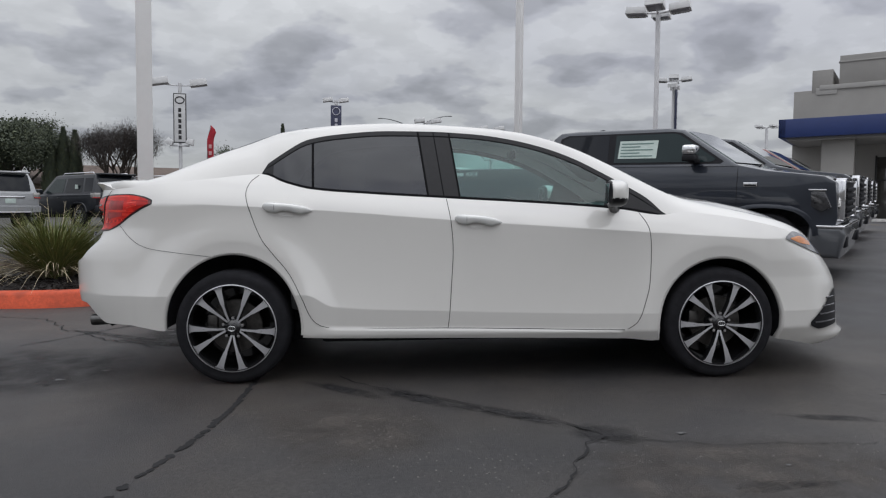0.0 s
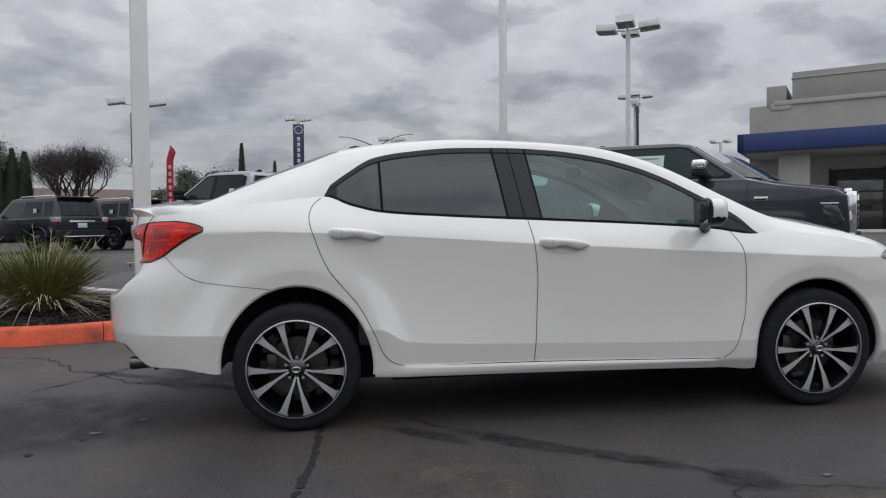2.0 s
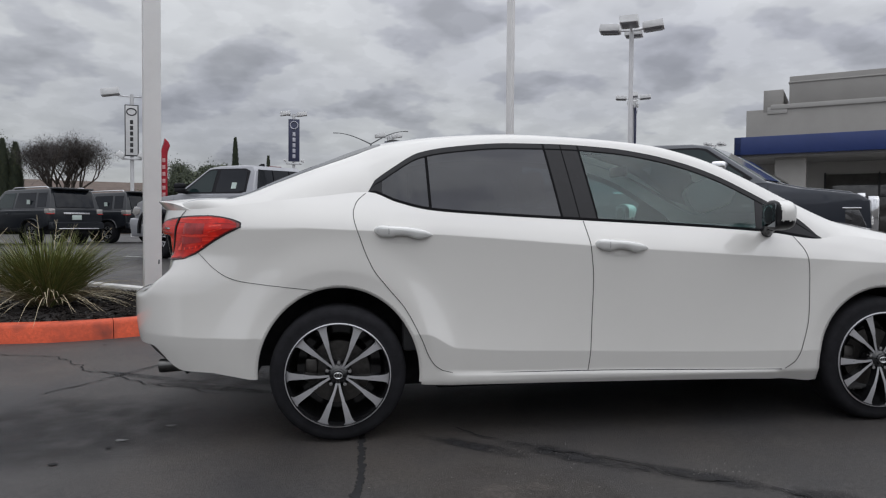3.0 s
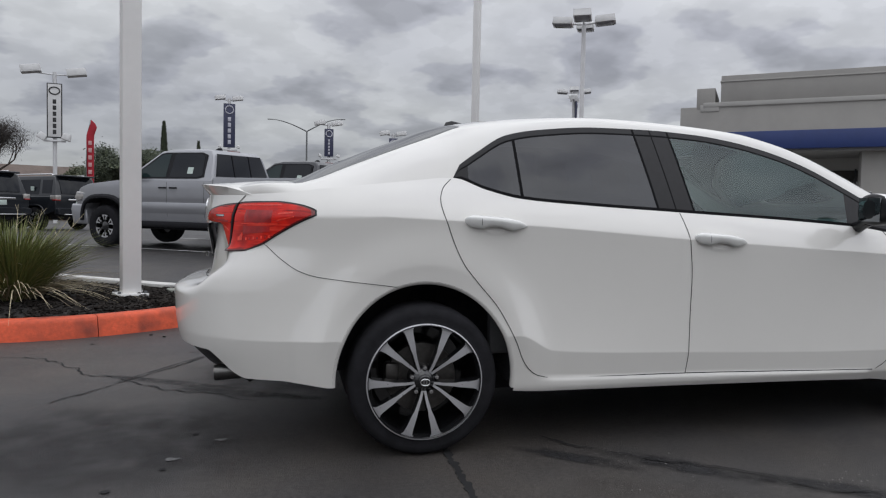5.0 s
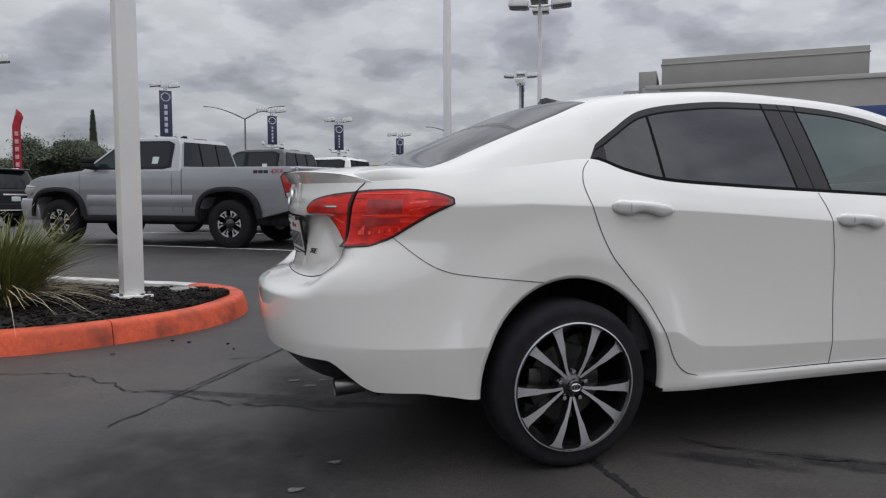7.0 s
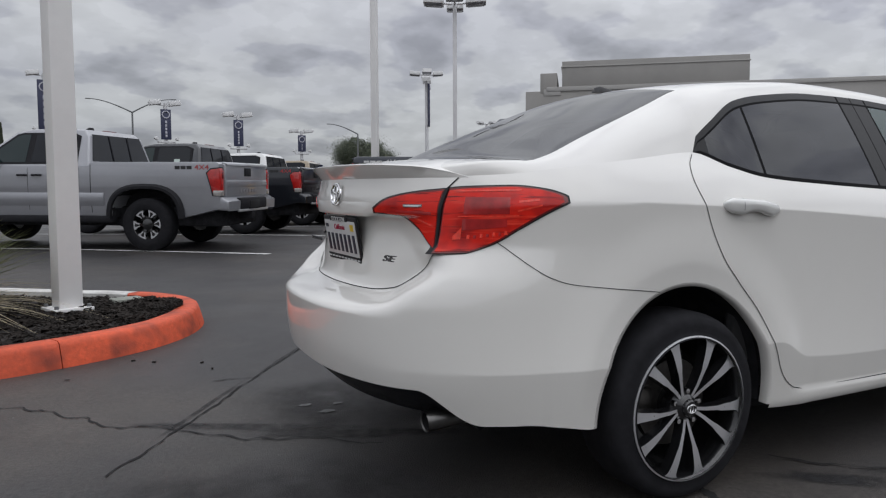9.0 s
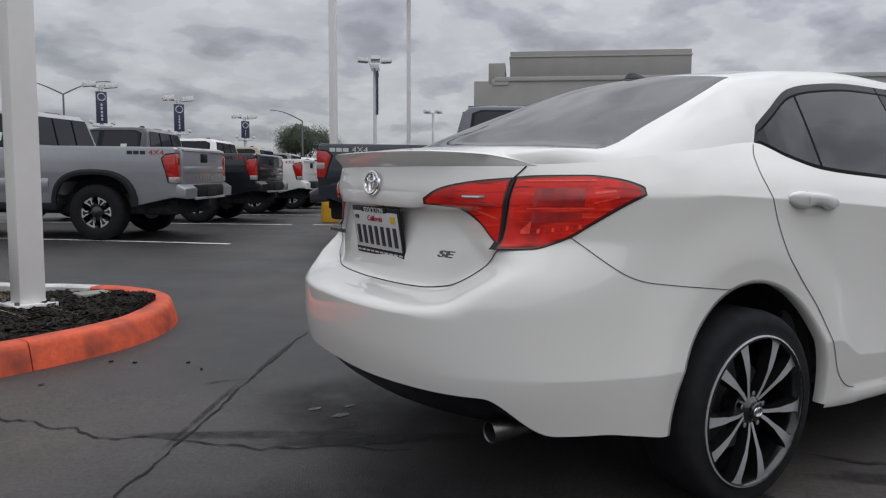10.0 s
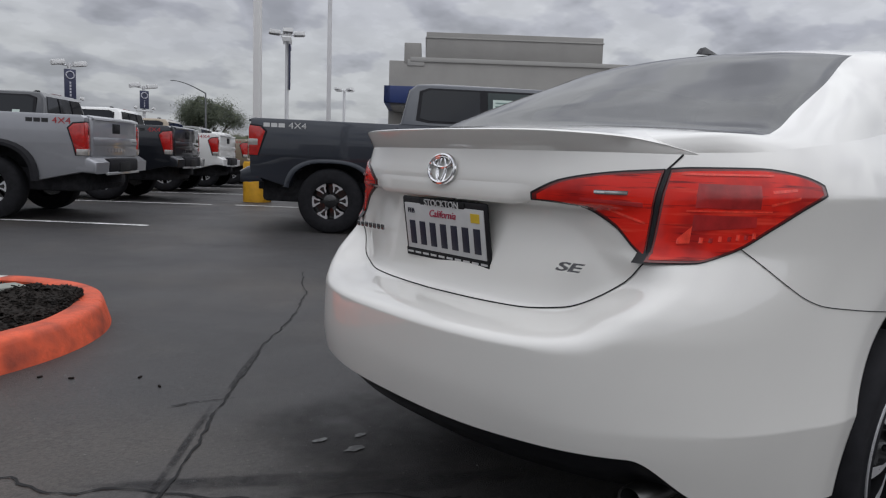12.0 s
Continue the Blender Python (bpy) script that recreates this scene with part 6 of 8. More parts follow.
    def pane(name, quad, material, side, inset=0.005, label_=""):
        """Glass on the cab's slanted flank, given as (x, height share) corners."""
        bm = bmesh.new()
        a, b = [], []
        for x, t in quad:
            w = half - 0.035 - 0.20 * t
            z = belt - 0.01 + ch * t
            a.append(bm.verts.new((x, side * (w + inset), z)))
            b.append(bm.verts.new((x, side * (w - 0.02), z)))
        bm.faces.new(a if side < 0 else a[::-1])
        k = len(quad)
        for i in range(k):
            bm.faces.new((a[i], a[(i + 1) % k], b[(i + 1) % k], b[i]))
        bmesh.ops.recalc_face_normals(bm, faces=bm.faces[:])
        return part(name, bm, material, root, label_)
    x1 = cab0 + 0.24
    mid = cab0 + (0.98 if not big else 1.02)
    for side in (-1, 1):
        pane("window_seal", [(x1 - 0.05, 0.11), (x1 - 0.02, 0.80), (x1 + 0.10, 0.88), (ws - 0.86, 0.89), (ws - 0.74, 0.85), (ws - 0.16, 0.12), (ws - 0.20, 0.06), (x1 + 0.1, 0.06)], PLASTIC, side, 0.003)
        pane("rear_side_window", [(x1 + 0.00, 0.16), (x1 + 0.02, 0.76), (x1 + 0.12, 0.84), (mid - 0.05, 0.84), (mid - 0.02, 0.11), (x1 + 0.12, 0.11)], DARK_GLASS, side, 0.007, "dark privacy glass")
        pane("front_side_window", [(mid + 0.07, 0.11), (mid + 0.05, 0.84), (ws - 0.84, 0.84), (ws - 0.76, 0.80), (ws - 0.26, 0.18), (ws - 0.30, 0.11)], GREEN_GLASS if clear_front else DARK_GLASS, side, 0.007)
        if stickers:
            if big:
                pane("price_sticker", [(mid + 0.12, 0.22), (mid + 0.12, 0.68), (mid + 0.66, 0.68), (mid + 0.66, 0.22)], PAPER, side, 0.010, "pale green price sheet")
                for k in range(5):
                    pane("sheet_bar", [(mid + 0.15, 0.27 + 0.08 * k), (mid + 0.15, 0.30 + 0.08 * k), (mid + (0.42 if k % 2 else 0.60), 0.30 + 0.08 * k), (mid + (0.42 if k % 2 else 0.60), 0.27 + 0.08 * k)], SHEET_INK, side, 0.013)
            else:
                pane("price_sticker", [(x1 + 0.22, 0.22), (x1 + 0.22, 0.42), (x1 + 0.34, 0.42), (x1 + 0.34, 0.22)], PAPER, side, 0.010, "white window sticker")
        # shut lines, handles, mirror
        yb = side * (half + 0.0015)
        for x in (cab0 + 0.16, mid + 0.01, ws + 0.02):
            zs = [sill + 0.10 + (belt - 0.13 - sill) * i / 8 for i in range(9)]
            gv = [(x + q * 0.0028, side * (flank_w(z) + 0.0016), z) for z in zs for q in (-1, 1)]
            piece("door_gap", gv, [(2 * i, 2 * i + 1, 2 * i + 3, 2 * i + 2) for i in range(8)], GAP, root)
        for x in (mid - 0.22, ws - 1.0 if not big else mid + 0.16):
            yh = side * flank_w(belt - 0.14)
            h = tube_bm([(x, yh, belt - 0.14), (x + 0.02, yh + side * 0.028, belt - 0.137), (x + 0.14, yh + side * 0.028, belt - 0.137), (x + 0.16, yh, belt - 0.14)], 0.014, 8)
            part("door_handle", h, CHROME if big else PLASTIC, root)
        mir = thing("side_mirror")
        mir.parent = root
        mx, my, mw = ws - (0.28 if not big else 0.50), side * (half + (0.17 if big else 0.12)), 0.12 if big else 0.09
        shell = CHROME if chrome_mirrors else PLASTIC
        part("mirror_shell", box_bm(mx - 0.10, mx + 0.07, my - mw, my + mw, belt + 0.13, belt + (0.26 if big else 0.23), 0.035, 3), shell, mir)
        part("mirror_lower", box_bm(mx - 0.10, mx + 0.06, my - mw + 0.005, my + mw - 0.005, belt + 0.05, belt + 0.135, 0.025, 3), PLASTIC, mir)
        part("mirror_arm", box_bm(mx - 0.05, mx + 0.05, min(side * (half - 0.08), my), max(side * (half - 0.08), my), belt + 0.03, belt + 0.09, 0.02), PLASTIC, mir)
        # sculpted ledge low on the doors, catching the light from above
        part("door_ledge", prism_bm([(flank_w(0.86), 0.865), (flank_w(0.82) + 0.022, 0.815), (flank_w(0.74) + 0.020, 0.735), (flank_w(0.66), 0.665), (flank_w(0.66) - 0.05, 0.665), (flank_w(0.86) - 0.05, 0.865)] if side > 0 else
                                    [(-flank_w(0.86), 0.865), (-flank_w(0.82) - 0.022, 0.815), (-flank_w(0.74) - 0.020, 0.735), (-flank_w(0.66), 0.665), (-flank_w(0.66) + 0.05, 0.665), (-flank_w(0.86) + 0.05, 0.865)],
                                    ar * 1.16 + 0.02, wb - ar * 1.16 - 0.03, "x", 0.004), paint, root)
        # moulding along the doors and the running board
        part("sill_trim", box_bm(cab0 - 0.35, wb - ar - 0.02, min(yb - side * 0.16, yb + side * 0.02), max(yb - side * 0.16, yb + side * 0.02), sill - 0.09, sill + (0.045 if big else 0.015), 0.025), PLASTIC, root)
        for cx in (0, wb):
            # flared or plain arch rim
            pts = arch_pts(cx, ar, sill - 0.02, 18, az)
            outer = [(cx + (x - cx) * (1.16 if flare else 1.12), az + (z - az) * (1.16 if flare else 1.12)) for x, z in pts]
            bm = bmesh.new()
            ew = 0.035 if flare else 0.006
            rows = []
            for (xa, za), (xb, zb) in zip(pts, outer):
                yy = half if cx == 0 else half * (1 - 0.10 * smooth(nose - 0.75, nose + 0.02, xa) ** 2)
                rows.append([bm.verts.new((xa, side * (yy - 0.08), za)), bm.verts.new((xa, side * (yy + ew), za)), bm.verts.new(((xa * 0.5 + xb * 0.5), side * (yy + ew), za * 0.5 + zb * 0.5)), bm.verts.new((xb, side * (yy - 0.004), zb))])
            for r0, r1 in zip(rows, rows[1:]):
                for q in range(3):
                    bm.faces.new((r0[q], r0[q + 1], r1[q + 1], r1[q]))
            bmesh.ops.recalc_face_normals(bm, faces=bm.faces[:])
            part("wheel_flare", bm, PLASTIC if flare else paint, root, "black fender flare" if flare else "", deg=40)
            truck_wheel(root, cx, side * (half - 0.03), tyre, wheels, side)
            wl = prism_bm([(cx + (x - cx) * 1.0, z) for x, z in arch_pts(cx, ar * 1.03, sill - 0.1, 14, az)], min(side * (half - 0.34), side * (half - 0.36)), max(side * (half - 0.34), side * (half - 0.36)))
            part("wheel_well", wl, UNDER, root)
        # tail and head lamps
        hl = 0.36 if big else 0.38
        part("tail_light", prism_bm([(tail - 0.012, rail - 0.10 - hl), (tail - 0.018, rail - 0.14), (tail - 0.005, rail - 0.09), (tail + 0.13, rail - 0.105), (tail + 0.19, rail - 0.16), (tail + 0.10, rail - 0.10 - hl)], min(side * (half - 0.13), side * (half + 0.006)), max(side * (half - 0.13), side * (half + 0.006)), "y", 0.015), LAMP_RED, root, "red tail lamp")
        part("lamp_edge", prism_bm([(tail - 0.006, rail - 0.115 - hl), (tail - 0.012, rail - 0.13), (tail - 0.002, rail - 0.075), (tail + 0.14, rail - 0.090), (tail + 0.21, rail - 0.155), (tail + 0.12, rail - 0.115 - hl)], min(side * (half - 0.14), side * (half + 0.001)), max(side * (half - 0.14), side * (half + 0.001)), "y", 0.012), PLASTIC, root, "black lamp edge")
        part("lamp_core", box_bm(tail - 0.020, tail + 0.05, min(side * (half - 0.10), side * (half - 0.05)), max(side * (half - 0.10), side * (half - 0.05)), rail - 0.24, rail - 0.14, 0.008), DARK_RED, root, "darker lamp core")
        zc = rail - 0.12 - hl * (0.5 if big else 0.88)
        part("reverse_light", box_bm(tail - 0.016, tail + 0.10, min(side * (half - 0.12), side * (half + 0.009)), max(side * (half - 0.12), side * (half + 0.009)), zc - 0.035, zc + 0.045, 0.008), LAMP_CLEAR, root, "clear lamp section")
        part("head_light", prism_bm([(nose - 0.55, hood - 0.24), (nose - 0.14, hood - 0.25), (nose - 0.06, hood - 0.44), (nose - 0.16, hood - 0.50), (nose - 0.45, hood - 0.36)] if big else [(nose - 0.42, hood - 0.22), (nose - 0.10, hood - 0.20), (nose - 0.035, hood - 0.32), (nose - 0.10, hood - 0.38), (nose - 0.40, hood - 0.30)], min(side * half * 0.70, side * half * 0.948), max(side * half * 0.70, side * half * 0.948), "y", 0.02), LAMP_DARK if big else LAMP_CLEAR, root, "headlamp")
        part("lamp_strip", box_bm(nose - 0.38, nose - 0.12, min(side * half * 0.90, side * half * 0.955), max(side * half * 0.90, side * half * 0.955), hood - 0.245, hood - 0.225, 0.004), CHROME, root)
        if decal:
            yd = side * (flank_w(rail - 0.08) + 0.0035)
            lo, hi = min(yd, yd - side * 0.004), max(yd, yd - side * 0.004)
            for k in range(3):
                part("decal_bar", box_bm(-0.745 + 0.092 * k if side > 0 else -0.655 - 0.092 * k, -0.668 + 0.092 * k if side > 0 else -0.578 - 0.092 * k, lo, hi, rail - 0.105, rail - 0.055), WHITE_MARK if big else BLACK_SIGN, root)
            t = text_part("decal_word", "4X4", 0.105, (pose(-0.90 if side > 0 else -0.42, side * (flank_w(rail - 0.08) + 0.004), rail - 0.080, 90, 0, 180 if side > 0 else 0)), WHITE_MARK if big else RED_MARK, root)
            t.scale = (1.25, 1, 1)
    # tailgate, handle, rear bumper and plate hollow
    gate = part("tailgate", box_bm(tail - 0.035, tail + 0.03, -half + 0.14, half - 0.14, 0.80, rail - 0.015, 0.03, 3), paint, root)
    part("gate_lip", prism_bm([(tail - 0.06, rail - 0.045), (tail - 0.055, rail - 0.02), (tail + 0.03, rail + 0.006), (tail + 0.03, rail - 0.05)], -half + 0.15, half - 0.15, "y", 0.008), paint, gate)
    part("gate_crease", prism_bm([(tail - 0.052, 0.98), (tail - 0.036, 1.05), (tail - 0.02, 1.05), (tail - 0.02, 0.94), (tail - 0.036, 0.945)], -half + 0.17, half - 0.17, "y", 0.006), paint, gate)
    part("gate_handle_recess", box_bm(tail - 0.042, tail - 0.02, -0.13, 0.13, rail - 0.205, rail - 0.075, 0.012), GAP, gate)
    part("gate_handle", box_bm(tail - 0.05, tail - 0.02, -0.10, 0.10, rail - 0.19, rail - 0.09, 0.012), PLASTIC, gate)
    for k in range(6):
        part("gate_letter_bar", box_bm(tail - 0.040, tail - 0.034, -0.30 + 0.105 * k, -0.23 + 0.105 * k, 0.86, 0.91), paint, gate)
    part("rear_bumper", prism_bm([(tail - 0.12, 0.60), (tail - 0.13, 0.74), (tail - 0.03, 0.80), (tail + 0.10, 0.82), (tail + 0.16, 0.62)], -half + 0.012, half - 0.012, "y", 0.035, 3), paint, root)
    part("bumper_edge", box_bm(tail - 0.138, tail - 0.10, -0.55, 0.55, 0.575, 0.612, 0.01), BRIGHT_SILVER, root, "bright lower bumper edge")
    part("plate_hollow", box_bm(tail - 0.152, tail - 0.11, -0.19, 0.19, 0.61, 0.74, 0.012), GAP, root)
    part("bumper_step", box_bm(tail - 0.142, tail - 0.03, -0.50, 0.50, 0.612, 0.785, 0.03), PLASTIC, root, "black step pad")
    part("hitch", box_bm(tail - 0.12, tail + 0.1, -0.06, 0.06, 0.46, 0.58, 0.01), UNDER, root)
    # rear window, windscreen, grille, front bumper, aerial, chassis
    def cross_pane(name, x0, t0, x1_, t1, material, lift, squeeze=0.10):
        bm = bmesh.new()
        vs = []
        for x, t in ((x0, t0), (x1_, t1)):
            w = half - 0.035 - 0.20 * t - squeeze
            z = belt - 0.01 + ch * t
            vs.append((bm.verts.new((x + lift, -w, z)), bm.verts.new((x + lift, w, z))))
        bm.faces.new((vs[0][0], vs[0][1], vs[1][1], vs[1][0]))
        r = bmesh.ops.extrude_face_region(bm, geom=bm.faces[:])
        for v in r["geom"]:
            if isinstance(v, bmesh.types.BMVert):
                v.co.x -= lift * 3
        bmesh.ops.recalc_face_normals(bm, faces=bm.faces[:])
        part(name, bm, material, root)
    cross_pane("rear_window", cab0 + 0.016, 0.14, cab0 + 0.095, 0.84, DARK_GLASS, -0.010, 0.09)
    for y in (-0.24, 0.24):
        part("slider_frame", tube_bm([(cab0 + 0.002, y, belt - 0.01 + ch * 0.15), (cab0 + 0.080, y, belt - 0.01 + ch * 0.83)], 0.011, 6), PLASTIC, root, "sliding window frame")
    # gap between the cab and the bed
    for side in (-1, 1):
        zs = [sill + 0.06 + (rail - 0.03 - sill - 0.06) * i / 8 for i in range(9)]
        piece("bed_gap", [(cab0 - 0.03 + q * 0.005, side * (flank_w(z) + 0.0018), z) for z in zs for q in (-1, 1)], [(2 * i, 2 * i + 1, 2 * i + 3, 2 * i + 2) for i in range(8)], GAP, root)
    cross_pane("windscreen", ws - 0.04, 0.09, ws - 0.68, 0.88, SCREEN, 0.022, 0.07)
    gw, gz = (0.66, hood - 0.10) if big else (0.58, hood - 0.15)
    gr = part("grille", box_bm(nose - 0.12, nose + 0.02, -gw, gw, 0.74 if big else 0.80, gz, 0.04, 3), PLASTIC, root, "black grille")
    for s in (-1, 1):
        part("grille_post", box_bm(nose - 0.06, nose + 0.06, min(s * gw, s * (gw + 0.09)), max(s * gw, s * (gw + 0.09)), (0.74 if big else 0.86), gz - 0.01, 0.025), CHROME if big else PLASTIC, gr, "chrome grille surround" if big else "")
        part("grille_brow", box_bm(nose - 0.06, nose + 0.055, min(0, s * gw), max(0, s * gw), gz - 0.05, gz + 0.005, 0.015), CHROME if big else PLASTIC, gr)
        if big:
            part("fender_badge", box_bm(ws + 0.10, ws + 0.26, min(s * (half - 0.01), s * (half + 0.008)), max(s * (half - 0.01), s * (half + 0.008)), belt - 0.27, belt - 0.215, 0.004), CHROME, root, "small chrome badge")
            part("badge_ground", box_bm(ws + 0.11, ws + 0.25, min(s * (half - 0.01), s * (half + 0.0095)), max(s * (half - 0.01), s * (half + 0.0095)), belt - 0.262, belt - 0.243, 0.002), GAP, root)
            part("fog_light", box_bm(nose - 0.10, nose + 0.105, min(s * 0.60, s * 0.76), max(s * 0.60, s * 0.76), 0.42, 0.56, 0.02), PLASTIC, root)
    for k in range(5):
        z = (0.80 if big else 0.86) + (hood - 1.04) * k / 4
        part("grille_bar", box_bm(nose + 0.005, nose + (0.065 if big else 0.032), -0.48, 0.48, z - 0.022, z + 0.022, 0.008), PLASTIC if big else CHROME, root)
    fz = 0.30 if big else 0.42
    part("front_bumper", prism_bm([(nose - 0.34, fz), (nose - 0.30, fz + 0.38), (nose + 0.06, fz + 0.38), (nose + 0.10, fz + 0.28), (nose + 0.04, fz)], -half * 0.93, half * 0.93, "y", 0.05, 3), paint if not big else BUMPER_GREY, root)
    if big:
        part("bumper_chrome", box_bm(nose - 0.26, nose + 0.09, -half * 0.945, half * 0.945, fz + 0.36, fz + 0.395, 0.012), CHROME, root)
    fin = prism_bm([(0.0, 0.0), (0.02, 0.055), (0.08, 0.06), (0.20, 0.0)], -0.02, 0.02, "y", 0.008)
    part("roof_aerial", fin, PLASTIC, root).location = (cab0 + 0.48, 0, roof - 0.012)
    part("high_brake_light", box_bm(cab0 + 0.19, cab0 + 0.25, -0.16, 0.16, roof - 0.055, roof - 0.015, 0.01), DARK_RED, root)
    part("chassis", box_bm(tail + 0.1, nose - 0.3, -half + 0.24, half - 0.24, 0.36, 0.66, 0.05), UNDER, root)
    part("axle", tube_bm([(0, -half + 0.2, tyre), (0, half - 0.2, tyre)], 0.06, 10), UNDER, root)
    part("axle", tube_bm([(wb, -half + 0.2, tyre), (wb, half - 0.2, tyre)], 0.06, 10), UNDER, root)
    return root


BUMPER_GREY = metallic("bumper_grey_paint", (0.09, 0.095, 0.105))


def off_roader(m, paint, label, group="off-roaders", wb=2.79, half=0.92, roof=1.80):
    """A boxy estate with an upright tail."""
    root = thing("off_roader", m, label, "SUV", group=group)
    tail, nose, belt, sill, tyre = -0.98, wb + 0.95, 1.12, 0.52, 0.385
    ar = tyre * 1.25
    out = [(tail + 0.02, sill + 0.10), (tail - 0.02, 0.80), (tail, belt), (wb - 0.55, belt + 0.01), (wb - 0.15, belt), (nose - 0.35, belt - 0.06), (nose - 0.08, belt - 0.17), (nose, 0.80), (nose - 0.04, sill + 0.04), (nose - 0.15, sill)]
    out += arch_pts(wb, ar, sill - 0.02, cz=tyre + 0.02) + arch_pts(0, ar, sill - 0.02, cz=tyre + 0.02)
    bm = prism_bm(out, -half, half)
    es = [e for e in bm.edges if abs(e.verts[0].co.y - e.verts[1].co.y) < 0.06]
    bmesh.ops.bevel(bm, geom=es, offset=0.05, segments=3, profile=0.5, affect="EDGES", clamp_overlap=True)
    part("body", bm, paint, root, deg=32)
    ch = roof - belt
    prof = [(tail + 0.02, 0.0), (tail + 0.10, 0.55), (tail + 0.22, 0.94), (tail + 0.32, 1.0), (wb - 1.40, 1.0), (wb - 1.20, 0.94), (wb - 0.52, 0.06), (wb - 0.45, 0.0)]
    bm = bmesh.new()
    rings = [(bm.verts.new((x, -(half - 0.03 - 0.17 * t), belt - 0.01 + ch * t)), bm.verts.new((x, half - 0.03 - 0.17 * t, belt - 0.01 + ch * t))) for x, t in prof]
    bm.faces.new([r[0] for r in rings]), bm.faces.new([r[1] for r in rings][::-1])
    for a, b in zip(rings, rings[1:]):
        bm.faces.new((a[0], a[1], b[1], b[0]))
    bmesh.ops.recalc_face_normals(bm, faces=bm.faces[:])
    es = [e for e in bm.edges if abs(e.verts[0].co.y - e.verts[1].co.y) < 0.3 and max(v.co.z for v in e.verts) > belt + 0.02]
    bmesh.ops.bevel(bm, geom=es, offset=0.05, segments=3, profile=0.5, affect="EDGES", clamp_overlap=True)
    part("cabin", bm, paint, root, deg=32)
    for side in (-1, 1):
        for name, quad, g in (("cargo_window", [(tail + 0.22, 0.14), (tail + 0.28, 0.80), (tail + 0.72, 0.80), (tail + 0.66, 0.14)], DARK_GLASS),
                              ("rear_side_window", [(tail + 0.78, 0.10), (tail + 0.84, 0.82), (wb - 2.02, 0.82), (wb - 1.96, 0.10)], DARK_GLASS),
                              ("front_side_window", [(wb - 1.86, 0.10), (wb - 1.90, 0.82), (wb - 1.32, 0.82), (wb - 0.78, 0.14), (wb - 0.80, 0.10)], GREEN_GLASS)):
            bm = bmesh.new()
            a = [bm.verts.new((x, side * (half - 0.03 - 0.17 * t + 0.006), belt - 0.01 + ch * t)) for x, t in quad]
            b = [bm.verts.new((x, side * (half - 0.03 - 0.17 * t - 0.02), belt - 0.01 + ch * t)) for x, t in quad]
            bm.faces.new(a)
            for i in range(len(quad)):
                bm.faces.new((a[i], a[(i + 1) % len(quad)], b[(i + 1) % len(quad)], b[i]))
            bmesh.ops.recalc_face_normals(bm, faces=bm.faces[:])
            part(name, bm, g, root)
        st = box_bm(tail + 1.0, tail + 1.14, min(side * (half - 0.03), side * (half - 0.055)), max(side * (half - 0.03), side * (half - 0.055)), belt + 0.18, belt + 0.32)
        part("window_sticker", st, PAPER, root)
        yb = side * half
        part("sill_trim", box_bm(ar + 0.02, wb - ar - 0.02, min(yb, yb - side * 0.1), max(yb, yb - side * 0.1), sill - 0.10, sill + 0.05, 0.03), PLASTIC, root)
        part("roof_rail", tube_bm([(tail + 0.4, side * 0.62, roof - 0.01), (tail + 0.5, side * 0.62, roof + 0.05), (wb - 1.6, side * 0.62, roof + 0.05), (wb - 1.5, side * 0.62, roof - 0.01)], 0.02, 8), CHROME, root)
        part("tail_light", box_bm(tail - 0.035, tail + 0.22, min(yb - side * 0.20, yb + side * 0.012), max(yb - side * 0.20, yb + side * 0.012), belt - 0.12, belt + 0.03, 0.02), LAMP_CLEAR, root, "clear and red tail lamp")
        part("tail_light_red", box_bm(tail - 0.042, tail + 0.12, min(yb - side * 0.17, yb + side * 0.016), max(yb - side * 0.17, yb + side * 0.016), belt - 0.15, belt - 0.115, 0.01), LAMP_RED, root)
        part("door_handle", box_bm(1.0, 1.18, min(yb, yb + side * 0.03), max(yb, yb + side * 0.03), belt - 0.13, belt - 0.095, 0.01), paint, root)
        part("side_mirror", box_bm(wb - 0.80, wb - 0.66, min(yb + side * 0.02, yb + side * 0.24), max(yb + side * 0.02, yb + side * 0.24), belt + 0.02, belt + 0.20, 0.04), paint, root)
        for cx in (0, wb):
            truck_wheel(root, cx, side * (half - 0.03), tyre, "bright", side)
            part("wheel_flare", tube_bm([(x, side * (half - 0.005), z) for x, z in arch_pts(cx, ar * 1.03, sill, 16, tyre + 0.02)], 0.025, 6), paint, root)
    part("rear_window", prism_bm([(tail + 0.008, belt + 0.08), (tail + 0.10, belt + ch * 0.62), (tail + 0.18, belt + ch * 0.88), (tail + 0.24, belt + ch * 0.86), (tail + 0.08, belt + 0.06)], -0.66, 0.66, "y", 0.01), DARK_GLASS, root)
    part("rear_spoiler", box_bm(tail + 0.02, tail + 0.42, -0.66, 0.66, roof - 0.04, roof + 0.02, 0.02), paint, root)
    part("licence_plate", box_bm(tail - 0.045, tail - 0.02, -0.16, 0.16, 0.80, 0.95, 0.006), PAPER, root, "white paper plate")
    part("tailgate_trim", box_bm(tail - 0.04, tail - 0.01, -0.45, 0.45, 0.97, 1.03, 0.01), CHROME, root)
    part("rear_bumper", prism_bm([(tail - 0.13, 0.52), (tail - 0.15, 0.70), (tail + 0.02, 0.74), (tail + 0.08, 0.50)], -half + 0.01, half - 0.01, "y", 0.04, 3), paint, root)
    part("bumper_strip", box_bm(tail - 0.155, tail - 0.10, -0.7, 0.7, 0.50, 0.535, 0.01), CHROME, root)
